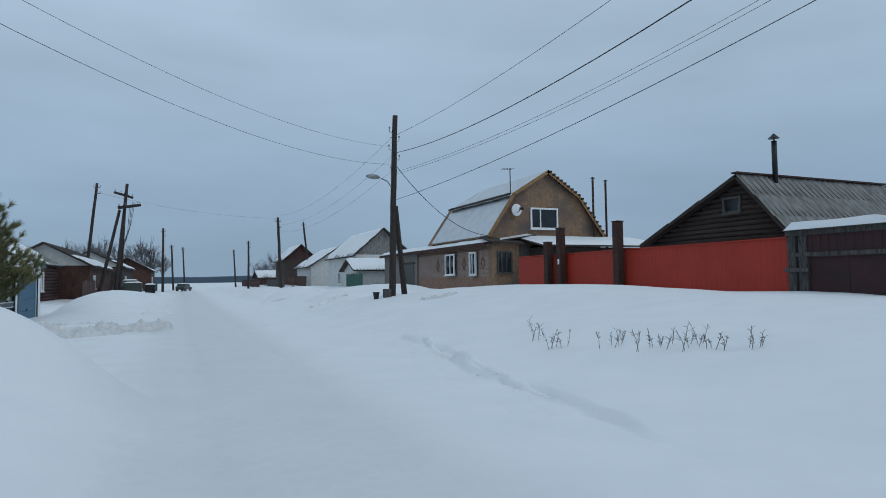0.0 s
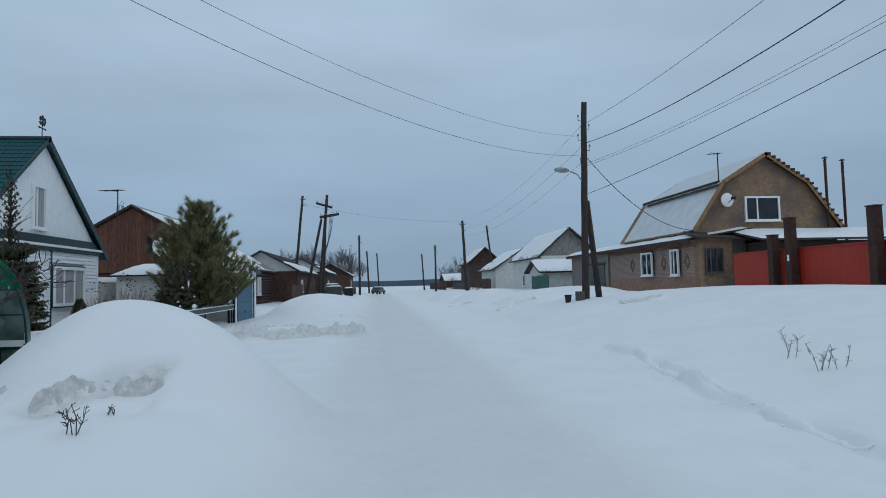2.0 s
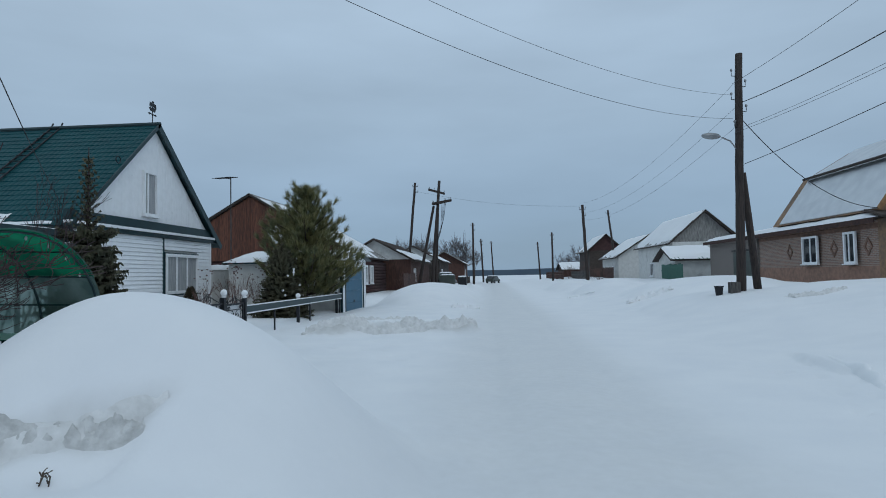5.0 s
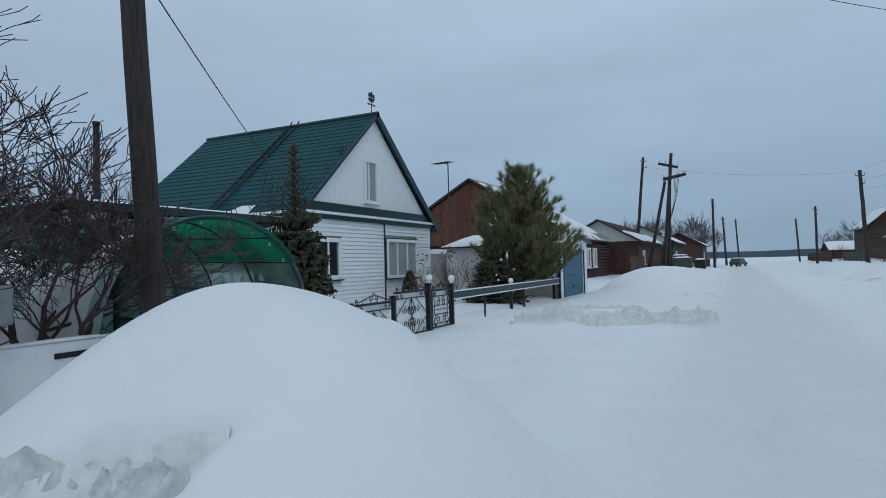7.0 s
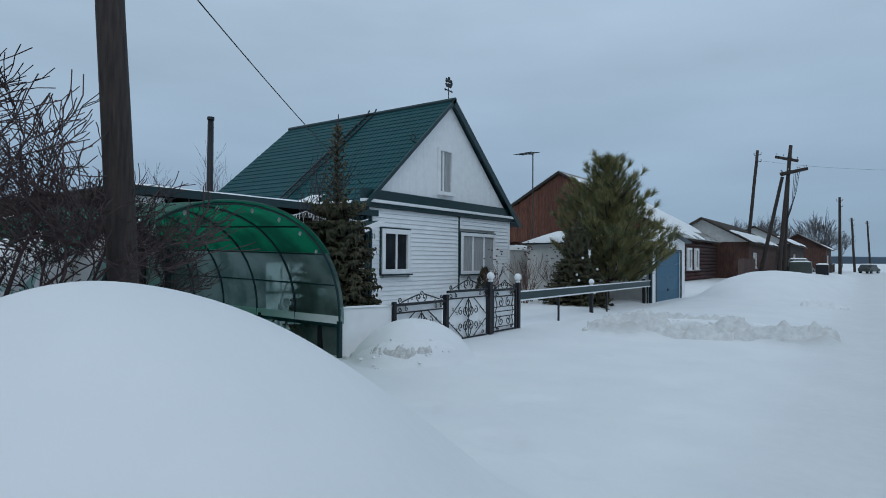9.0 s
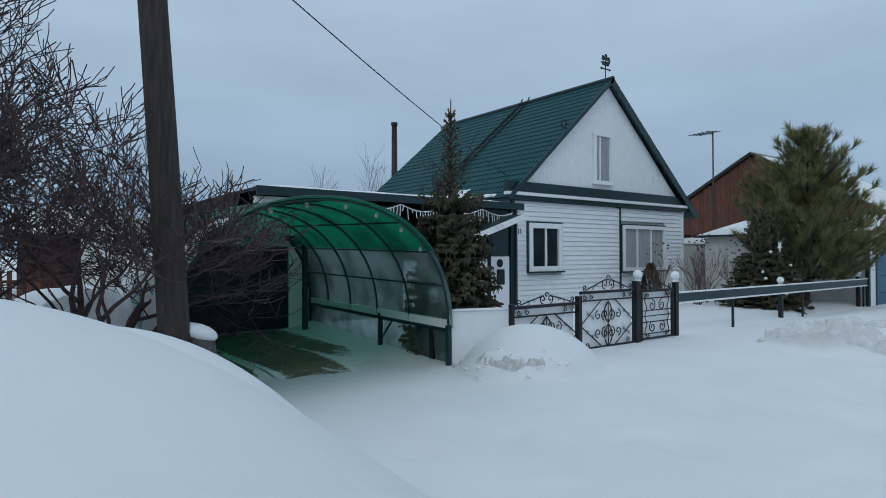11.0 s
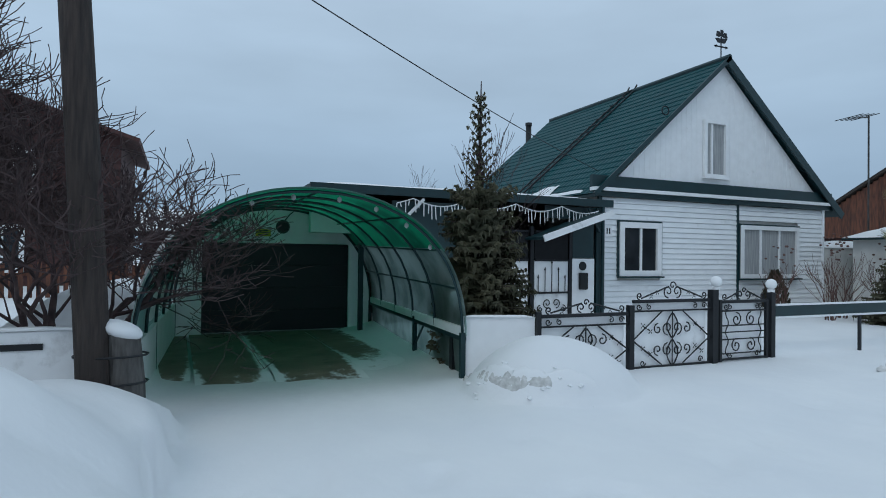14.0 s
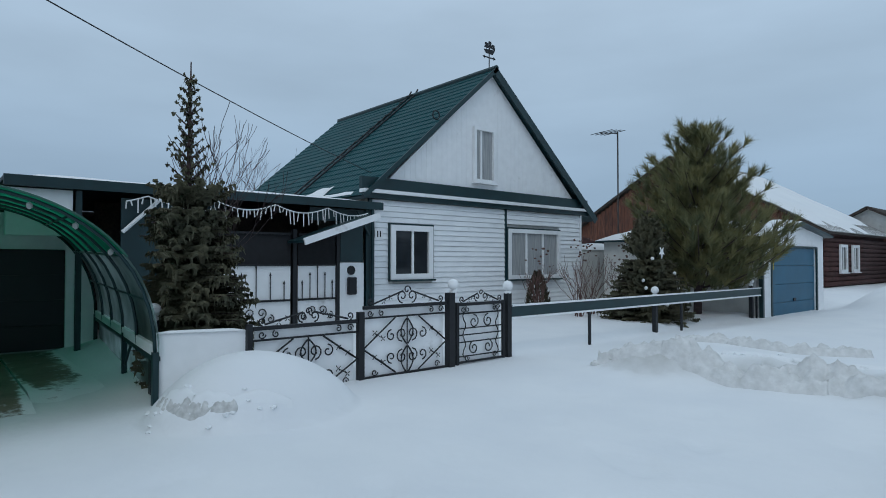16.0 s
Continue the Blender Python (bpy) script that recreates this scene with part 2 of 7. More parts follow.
M_POLYG = sheet_material("green_polycarbonate", (0.015, 0.30, 0.15), 0.25, 0.32, (0.012, 0.16, 0.09))
M_POLYF = sheet_material("frosted_teal_sheet", (0.36, 0.60, 0.57), 0.4, 0.2, (0.62, 0.74, 0.74), 0.75)
M_POLYC = sheet_material("clear_polycarbonate", (0.42, 0.55, 0.52), 0.3, 0.5, (0.2, 0.3, 0.28))


def dusted(m):
    """Snow blown over a surface: a ragged cover where the mesh's dust value is high."""
    n, l = m.node_tree.nodes, m.node_tree.links
    b = n["Principled BSDF"]
    at, nz, ad, mr, mx = n.new("ShaderNodeAttribute"), n.new("ShaderNodeTexNoise"), n.new("ShaderNodeMath"), n.new("ShaderNodeMapRange"), n.new("ShaderNodeMix")
    at.attribute_name = "dust"
    nz.inputs["Scale"].default_value, nz.inputs["Detail"].default_value, nz.inputs["Roughness"].default_value = 5.0, 9, 0.7
    ad.operation, mx.data_type = "ADD", "RGBA"
    mr.inputs["From Min"].default_value, mr.inputs["From Max"].default_value = 0.86, 1.04
    mx.inputs[7].default_value = (0.78, 0.79, 0.80, 1)
    old = b.inputs["Base Color"].links[0].from_socket
    l.new(n["Texture Coordinate"].outputs["Object"], nz.inputs["Vector"])
    l.new(nz.outputs["Fac"], ad.inputs[0])
    l.new(at.outputs["Fac"], ad.inputs[1])
    l.new(ad.outputs[0], mr.inputs["Value"])
    l.new(mr.outputs["Result"], mx.inputs[0])
    l.new(old, mx.inputs[6])
    l.new(mx.outputs[2], b.inputs["Base Color"])


dusted(M_CONCRETE)


# snow of the ground: clean, greyed with grit where driven on and ploughed, greyer under the canopy
M_GROUND = material("ground_snow", (0.80, 0.81, 0.82), 0.75, dark=(0.75, 0.765, 0.785), scale=0.9, bump=0.7, bump_scale=4.0)
gn, gl_ = M_GROUND.node_tree.nodes, M_GROUND.node_tree.links
g_at = gn.new("ShaderNodeAttribute")
g_at.attribute_name = "dirt"
g_nz = gn.new("ShaderNodeTexNoise")
g_nz.inputs["Scale"].default_value, g_nz.inputs["Detail"].default_value = 7.0, 8
g_mr = gn.new("ShaderNodeMapRange")
g_mr.inputs["From Min"].default_value, g_mr.inputs["From Max"].default_value = 0.2, 0.8
g_mr.inputs["To Min"].default_value = 0.6
g_mu = gn.new("ShaderNodeMath")
g_mu.operation = "MULTIPLY"
g_mx = gn.new("ShaderNodeMix")
g_mx.data_type = "RGBA"
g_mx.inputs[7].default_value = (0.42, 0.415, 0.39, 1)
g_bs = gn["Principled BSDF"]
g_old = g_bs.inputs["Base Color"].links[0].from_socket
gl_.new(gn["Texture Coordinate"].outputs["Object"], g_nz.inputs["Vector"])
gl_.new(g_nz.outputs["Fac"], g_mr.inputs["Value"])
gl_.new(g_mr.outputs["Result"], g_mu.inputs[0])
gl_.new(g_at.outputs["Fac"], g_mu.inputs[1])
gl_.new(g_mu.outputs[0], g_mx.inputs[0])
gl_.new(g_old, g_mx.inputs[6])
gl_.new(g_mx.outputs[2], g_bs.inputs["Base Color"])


# ---- mesh helpers ----
def finish(name, bm, mat, smooth=False):
    me = bpy.data.meshes.new(name)
    bm.normal_update()
    bm.to_mesh(me)
    bm.free()
    if smooth:
        me.polygons.foreach_set("use_smooth", [True] * len(me.polygons))
    me.materials.append(mat)
    return me


def thing(name, label, category, at=(0, 0, 0), group="", kind=""):
    ob = new(name)
    ob.empty_display_size = 0.2
    ob.location = at
    return tagged(ob, label, category, group, kind)


def base_of(ob):
    v = Vector(ob.location)
    while ob.parent:
        ob = ob.parent
        v += Vector(ob.location)
    return v


def part(name, bm, mat, parent, label="", smooth=False):
    """One mesh object under a thing or a part; the bmesh is in world metres."""
    bmesh.ops.translate(bm, verts=bm.verts, vec=-base_of(parent))
    ob = new(name, finish(name, bm, mat, smooth))
    ob.parent = parent
    if label:
        ob["label"] = label
    return ob


class Soup:
    """Loose fine geometry gathered in lists: thin tubes, needles and fronds."""
    def __init__(self):
        self.v, self.f = [], []

    def face(self, *pts):
        k = len(self.v)
        self.v.extend((p[0], p[1], p[2]) for p in pts)
        self.f.append(tuple(range(k, k + len(pts))))

    def tube(self, pts, radii, n=3):
        k = len(self.v)
        for i, p in enumerate(pts):
            d = pts[min(i + 1, len(pts) - 1)] - pts[max(i - 1, 0)]
            u = (d.cross(Vector((0, 0, 1))) if abs(d.x) + abs(d.y) > 0.3 * abs(d.z) else d.cross(Vector((1, 0, 0)))).normalized()
            w = d.cross(u).normalized()
            for j in range(n):
                a = 2 * math.pi * j / n
                q = p + (u * math.cos(a) + w * math.sin(a)) * radii[i]
                self.v.append((q.x, q.y, q.z))
        for i in range(len(pts) - 1):
            for j in range(n):
                a, b = k + i * n + j, k + i * n + (j + 1) % n
                self.f.append((a, b, b + n, a + n))

    def part(self, name, mat, parent, smooth=False):
        o = base_of(parent)
        me = bpy.data.meshes.new(name)
        me.from_pydata([(x - o.x, y - o.y, z - o.z) for x, y, z in self.v], [], self.f)
        if smooth:
            me.polygons.foreach_set("use_smooth", [True] * len(me.polygons))
        me.materials.append(mat)
        ob = new(name, me)
        ob.parent = parent
        return ob


def solo(name, bm, mat, label, category, kind="", group="", smooth=False):
    return tagged(new(name, finish(name, bm, mat, smooth)), label, category, group, kind)


def box(bm, x0, x1, y0, y1, z0, z1, bevel=0.0):
    m = Matrix.LocRotScale(((x0 + x1) / 2, (y0 + y1) / 2, (z0 + z1) / 2), None, (abs(x1 - x0), abs(y1 - y0), abs(z1 - z0)))
    vs = bmesh.ops.create_cube(bm, size=1, matrix=m)["verts"]
    if bevel:
        es = list({e for v in vs for e in v.link_edges})
        bmesh.ops.bevel(bm, geom=es, offset=bevel, segments=1, affect="EDGES")
    return bm


def boxes(*rows, bevel=0.0):
    bm = bmesh.new()
    for r in rows:
        box(bm, *r, bevel=bevel)
    return bm


def tube(bm, pts, radii, n=8, caps=True):
    """A round tube through points; radii one for all or one a point."""
    pts = [Vector(p) for p in pts]
    if not hasattr(radii, "__len__"):
        radii = [radii] * len(pts)
    rings = []
    for i, p in enumerate(pts):
        d = (pts[min(i + 1, len(pts) - 1)] - pts[max(i - 1, 0)]).normalized()
        ref = Vector((0, 0, 1)) if abs(d.z) < 0.9 else Vector((1, 0, 0))
        u = d.cross(ref).normalized()
        w = d.cross(u)
        rings.append([bm.verts.new(p + radii[i] * (math.cos(a) * u + math.sin(a) * w)) for a in (2 * math.pi * k / n for k in range(n))])
    for a, b in zip(rings, rings[1:]):
        for k in range(n):
            bm.faces.new((a[k], a[(k + 1) % n], b[(k + 1) % n], b[k]))
    if caps:
        bm.faces.new(rings[0][::-1])
        bm.faces.new(rings[-1])
    return bm


def tubes(*rows, n=8):
    bm = bmesh.new()
    for pts, r in rows:
        tube(bm, pts, r, n)
    return bm


def prism(bm, poly, axis, a, b):
    """A polygon in the two other axes, pushed from a to b along an axis."""
    def at(p, v):
        return {"x": (v, p[0], p[1]), "y": (p[0], v, p[1]), "z": (p[0], p[1], v)}[axis]
    lo, hi = [bm.verts.new(at(p, a)) for p in poly], [bm.verts.new(at(p, b)) for p in poly]
    k = len(poly)
    for i in range(k):
        bm.faces.new((lo[i], lo[(i + 1) % k], hi[(i + 1) % k], hi[i]))
    bm.faces.new(lo[::-1])
    bm.faces.new(hi)
    bmesh.ops.recalc_face_normals(bm, faces=bm.faces)
    return bm


def slab(bm, a, b, c, d, thick):
    """A plate on four corners, thick downwards along its normal."""
    a, b, c, d = map(Vector, (a, b, c, d))
    nrm = (b - a).cross(d - a).normalized()
    if nrm.z < 0:
        nrm = -nrm
    top = [bm.verts.new(p) for p in (a, b, c, d)]
    low = [bm.verts.new(p - nrm * thick) for p in (a, b, c, d)]
    bm.faces.new(top)
    bm.faces.new(low[::-1])
    for i in range(4):
        bm.faces.new((top[i], low[i], low[(i + 1) % 4], top[(i + 1) % 4]))
    bmesh.ops.recalc_face_normals(bm, faces=bm.faces)
    return bm


def snow_slab(bm, a, b, c, d, thick, steps=14, seed=0.0, ragged=0.0):
    """A soft snow cover over a sloping plate: domed top with thinner, uneven edges."""
    a, b, c, d = map(Vector, (a, b, c, d))
    rows = []
    for i in range(steps + 1):
        u = i / steps
        row = []
        for j in range(steps + 1):
            v = j / steps
            p = (a * (1 - u) + b * u) * (1 - v) + (d * (1 - u) + c * u) * v
            e = min(u, 1 - u, v, 1 - v)
            q = noise.noise(Vector((p.x * 0.8, p.y * 0.8, seed)))
            h = thick * min(1, (e * 9) ** 0.5) * (0.85 + 0.3 * q)
            if ragged and v < 0.5:
                h *= 1 if v > ragged * (0.5 + 0.9 * noise.noise(Vector((p.x * 1.3, p.y * 1.3, seed + 4)))) else 0.0
            row.append(bm.verts.new(p + Vector((0, 0, h + 0.004))))
        rows.append(row)
    for r, s in zip(rows, rows[1:]):
        for j in range(steps):
            bm.faces.new((r[j], r[j + 1], s[j + 1], s[j]))
    bmesh.ops.recalc_face_normals(bm, faces=bm.faces)
    return bm


# ---- the snow-covered ground ----
def bump2(x, y, cx, cy, rxm, rxp, rym, ryp, h, p=1.0):
    """A heap with its own reach to each side."""
    u = (x - cx) / np.where(x < cx, rxm, rxp)
    v = (y - cy) / np.where(y < cy, rym, ryp)
    return h * np.clip(1 - u * u - v * v, 0, None) ** p


def ss(a, b, x):
    t = np.clip((x - a) / (b - a), 0, 1)
    return t * t * (3 - 2 * t)


def wavy(x, y, s, seed):
    """Smooth unevenness from a few crossed waves."""
    r = np.random.RandomState(seed)
    z = 0
    for k in range(7):
        a, f, ph = r.uniform(0, 6.28), s * r.uniform(0.6, 1.9), r.uniform(0, 6.28)
        z = z + np.sin((x * np.cos(a) + y * np.sin(a)) * f + ph + 0.7 * np.sin(x * f * 0.6 + y * f * 0.4))
    return z / 7


def rough_band(d, lo, hi, soft):
    return ss(lo - soft, lo, d) * (1 - ss(hi, hi + soft, d))


def ground_height(x, y):
    road_x = 0.9
    z = 0.03 * wavy(x, y, 0.8, 1) + 0.012 * wavy(x, y, 3.0, 2)
    # two worn wheel tracks
    for off in (-0.85, 0.85):
        z = z - 0.05 * np.exp(-((x - road_x - off - 0.15 * np.sin(y * 0.12)) / 0.28) ** 2)
    # bank along the right side of the street
    edge = 4.62 + 0.13 * np.clip(y - 7, 0, 10) + 0.14 * np.sin(y * 1.1) + 0.03 * np.sin(y * 6.0)
    lip = 0.15 + 0.05 * np.sin(y * 1.3) + 0.03 * np.sin(y * 3.7)
    z = z + 0.6 * lip * ss(edge - 0.05, edge + 0.03, x) * ss(3, 6, y) * (1 - ss(15.0, 17, y)) * (1 - 0.8 * ss(edge + 0.1, edge + 1.6, x))
    z = z + 0.6 * ss(4.6, 9.5, x) + 0.5 * ss(9.0, 15.0, x) + 0.12 * wavy(x, y, 0.5, 5) * ss(5, 9, x)
    z = z + bump2(x, y, 8.6, 27.5, 2.8, 5, 4.5, 4.5, 0.35) + bump2(x, y, 10.5, 37, 3.5, 4, 6, 6, 0.65) + bump2(x, y, 14.5, 22, 5, 4, 9, 9, 0.32)
    z = z + bump2(x, y, 8.2, 48, 2.5, 3, 5, 6, 0.7) + bump2(x, y, 7.2, 62, 2.0, 3, 6, 8, 0.7)
    z = z - 0.5 * ss(13.5, 16.4, x) * ss(29, 31.5, y) * 0.5
    # big heap thrown up beside the drive
    m = bump2(x, y, -3.0, 9.45, 1.75, 2.6, 1.8, 2.9, 0.88, 1.6) + bump2(x, y, -3.0, 9.0, 2.4, 2.7, 6.0, 3.2, 0.74, 1.3) + bump2(x, y, -4.7, 10.8, 2.2, 1.5, 1.5, 1.5, 0.62, 1.0)
    z = z + m * (1 + 0.05 * wavy(x, y, 1.2, 7))
    # the face of the heap is broken along one line
    cy = 8.38 + 0.68 * (x + 2.15) + 0.04 * np.sin(x * 9.0)
    cw = ss(-3.3, -3.0, x) * (1 - ss(-2.2, -1.95, x))
    z = z - cw * (0.15 + 0.05 * wavy(x, y, 11, 11)) * ss(cy + 0.05, cy - 0.03, y) * (1 - ss(cy - 0.1, cy - 1.3, y))
    # snow slid off the canopy, banked along its far side
    z = z + (1.12 + 0.22 * wavy(x, y, 2.0, 17)) * ss(-7.5, -8.8, x) * (1 - ss(-13.6, -15, x)) * ss(9.0, 11.0, y) * (1 - ss(11.15, 11.4, y))
    # clean-cut end of the heap at the drive
    ey = 11.62 - 0.06 * (x + 4.2) + 0.05 * np.sin(x * 5)
    z = z - ss(-6.9, -6.3, x) * (1 - ss(-3.4, -2.9, x)) * ss(ey - 0.03, ey + 0.06, y) * np.clip(m, 0, 0.6)
    # ground on the left side
    z = z + 0.12 * ss(-3, -6, x) * (1 - ss(10.8, 12, y)) + 0.25 * ss(-6.0, -7.5, x) * (1 - ss(9.8, 10.8, y))
    z = z - 0.10 * ss(-6.5, -8.5, x) * ss(10.8, 11.6, y) * (1 - ss(15, 15.7, y))
    z = z + 0.12 * ss(-7.0, -7.6, x) * ss(15.6, 16.2, y)
    # drift beside the gate
    z = z + bump2(x, y, -6.3, 16.15, 1.05, 0.95, 1.05, 1.35, 0.68, 0.8)
    # ploughed ridge across the next drive, then the bank before the far houses
    ry = 22.1 + 0.12 * (x + 3) + 0.25 * np.sin(x * 1.7)
    reach = ss(-5.6, -4.8, x) * (1 - ss(-0.9, 0.1, x))
    rough = 0.16 * wavy(x, y, 5.5, 21) + 0.10 * wavy(x, y, 12, 22)
    z = z + reach * (0.26 * np.exp(-((y - ry - 0.5) / 0.7) ** 2) + rough * np.exp(-((y - ry) / 0.5) ** 2) + 0.08 * ss(ry - 0.28, ry - 0.2, y) * (1 - ss(ry, ry + 1, y)))
    z = z + 0.16 * ss(22.4, 24.5, y) * ss(-0.2, -2.2, x) * (1 - ss(-5.6, -7, x))
    z = z + bump2(x, y, -4.0, 43, 3.0, 3.4, 8, 24, 1.05) + bump2(x, y, -3.5, 70, 3, 3, 10, 20, 0.6)
    z = z + 0.3 * ss(-6, -9, x) * ss(39, 44, y)
    # foot-trodden strip beside the rut
    d = x - edge
    z = z + rough_band(d, -0.95, -0.12, 0.15) * (0.01 * wavy(x, y, 5, 31) - 0.045 * ss(0.35, 0.5, wavy(x, y, 10, 32)) - 0.01) * ss(4, 7, y) * (1 - ss(15, 17, y))
    # scattered footprints and scuffs on the drive
    z = z + 0.032 * wavy(x, y, 2.2, 43) * ss(-8, -5, x) * (1 - ss(-0.5, 1, x)) * ss(11.8, 12.6, y) - 0.035 * ss(0.25, 0.45, wavy(x, y, 5.5, 41)) * ss(-5.5, -4, x) * (1 - ss(-2.0, -0.5, x)) * ss(11.5, 12.5, y) * (1 - ss(19, 21, y))
    # the land falls to a frozen lake far ahead
    return z - 2.5 * ss(120, 320, y)


def axis(fine, lo, hi, step, grow=1.14, end=2600):
    pts = list(np.arange(lo, hi, step))
    s, p = step, hi
    while p < end:
        pts.append(p)
        s *= grow
        p += s
    s, p = step, lo
    while p > -end:
        s *= grow
        p -= s
        pts.insert(0, p)
    return np.array(pts)


gx, gy = axis(0, -9.0, 12.0, 0.075), axis(0, 3.0, 27.0, 0.08, 1.05)
GX, GY = np.meshgrid(gx, gy)
GZ = ground_height(GX, GY)
gverts = np.stack([GX.ravel(), GY.ravel(), GZ.ravel()], 1)
nx, ny = len(gx), len(gy)
ii = np.arange(nx * ny).reshape(ny, nx)
gfaces = np.stack([ii[:-1, :-1].ravel(), ii[:-1, 1:].ravel(), ii[1:, 1:].ravel(), ii[1:, :-1].ravel()], 1)
gme = bpy.data.meshes.new("ground")
gme.from_pydata(gverts.tolist(), [], gfaces.tolist())
gme.polygons.foreach_set("use_smooth", [True] * len(gme.polygons))
gme.materials.append(M_GROUND)
tagged(new("ground", gme), "rolling snow-covered ground with a packed snow road", "ground", kind="structure")


# how dirty, broken or otherwise greyed the snow is, from the same shapes: packed road, ploughed ridges, cuts
ry_ = 22.1 + 0.12 * (GX + 3) + 0.25 * np.sin(GX * 1.7)
dirt = 0.85 * np.exp(-((GY - ry_ + 0.05) / 0.28) ** 2) * ss(-5.4, -4.8, GX) * (1 - ss(-0.9, -0.1, GX))
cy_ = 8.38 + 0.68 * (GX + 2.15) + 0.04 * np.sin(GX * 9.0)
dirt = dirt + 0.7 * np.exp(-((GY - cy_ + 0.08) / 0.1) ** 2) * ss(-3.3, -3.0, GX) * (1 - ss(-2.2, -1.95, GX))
dirt = dirt + 0.33 * np.exp(-((GX - 0.9) / 1.7) ** 4)
# greyer in uneven patches over the floor of the arched canopy
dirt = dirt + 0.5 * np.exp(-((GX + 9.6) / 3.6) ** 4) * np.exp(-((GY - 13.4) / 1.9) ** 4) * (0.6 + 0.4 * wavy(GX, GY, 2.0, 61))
att = gme.attributes.new("dirt", "FLOAT", "POINT")
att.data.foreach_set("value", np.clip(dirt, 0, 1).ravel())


def gz(x, y, xs=gx.tolist(), ys=gy.tolist(), zs=GZ):
    """Height of the snow at a place, read off the ground's own mesh."""
    i = min(max(bisect(xs, x) - 1, 0), len(xs) - 2)
    j = min(max(bisect(ys, y) - 1, 0), len(ys) - 2)
    u, v = (x - xs[i]) / (xs[i + 1] - xs[i]), (y - ys[j]) / (ys[j + 1] - ys[j])
    return float((zs[j, i] * (1 - u) + zs[j, i + 1] * u) * (1 - v) + (zs[j + 1, i] * (1 - u) + zs[j + 1, i + 1] * u) * v)


def bisect(xs, x):
    """How many of the rising numbers are not above x."""
    lo, hi = 0, len(xs)
    while lo < hi:
        mid = (lo + hi) // 2
        lo, hi = (lo, mid) if x < xs[mid] else (mid + 1, hi)
    return lo


def ledge(label, line, side, h, seed, step=0.035, lumps=0, size=0.06, mat=M_ICE):
    """A broken lip of hard snow along a line: ragged overhang, hollow face, crumbs at its foot. side: +1 or -1, the way it faces."""
    rng = random.Random(seed)
    c = thing("snow_ledge", label, "snow", (line[0][0], line[0][1], gz(*line[0])), "broken snow ledges")
    pts = [Vector((*p, 0)) for p in line]
    L = sum((b - a).length for a, b in zip(pts, pts[1:]))
    n = int(L / step)
    bm, rows = bmesh.new(), []
    for k in range(n + 1):
        f = k / n * (len(pts) - 1)
        i = min(int(f), len(pts) - 2)
        d = (pts[i + 1] - pts[i]).normalized()
        nv = Vector((d.y, -d.x, 0)) * side
        q = Vector((k * step, seed * 3.1, 0))
        p = pts[i].lerp(pts[i + 1], f - i) + nv * (0.035 * noise.noise(q * 1.7) + 0.035 * noise.noise(q * 7))
        fade = min(1, 6 * k / n, 6 * (n - k) / n) * (0.65 + 0.7 * noise.noise(q * 2.3 + Vector((0, 0, 7))))
        hh = max(0.01, h * fade)
        g = gz(p.x, p.y)
        j = [noise.noise(q * 14 + Vector((0, m * 5.0, 0))) + 0.6 * noise.noise(q * 37 + Vector((0, m * 5.0, 9))) for m in range(8)]
        w = 0.35 + 0.65 * fade
        prof = ((-0.13, -0.04), (-0.09, hh * 0.4), (-0.05 + 0.01 * j[7], hh * (0.7 + 0.15 * j[1])), (0.0 + 0.012 * j[2], hh * (0.7 + 0.2 * j[3])),
                (0.04 + 0.012 * j[4], hh * (0.5 + 0.25 * j[5])), (0.08 + 0.012 * j[6], hh * (0.25 + 0.2 * j[1])), (0.13 + 0.02 * j[2], -0.04))
        tilt = (gz(p.x + nv.x * 0.12, p.y + nv.y * 0.12) - g) / 0.12
        rows.append([bm.verts.new((p.x + nv.x * o * w, p.y + nv.y * o * w, g + tilt * o * w + z)) for o, z in prof])
    for a, b in zip(rows, rows[1:]):
        for k in range(len(a) - 1):
            bm.faces.new((a[k], a[k + 1], b[k + 1], b[k]))
    bmesh.ops.recalc_face_normals(bm, faces=bm.faces)
    part("lip", bm, mat, c, smooth=True)
    for k in range(lumps):
        f = rng.uniform(0, len(pts) - 1.001)
        i = int(f)
        d = (pts[i + 1] - pts[i]).normalized()
        p = pts[i].lerp(pts[i + 1], f - i) + Vector((d.y, -d.x, 0)) * side * (rng.gauss(0.02, 0.09)) + d * rng.uniform(-0.1, 0.1)
        bm = bmesh.new()
        bmesh.ops.create_icosphere(bm, subdivisions=2, radius=1)
        q = Vector((rng.uniform(0, 50), rng.uniform(0, 50), k))
        sc = size * rng.uniform(0.35, 1.3)
        g = gz(p.x, p.y)
        for v in bm.verts:
            r = sc * (1 + 0.5 * noise.noise(v.co * 1.4 + q) + 0.3 * noise.noise(v.co * 4 + q))
            v.co = Vector((v.co.x * r * 1.3, v.co.y * r, v.co.z * r * 0.6)) + Vector((p.x, p.y, g + sc * 0.05 + (h * 0.1 if mat == M_ICE else 0)))
        part("lump", bm, mat, c)


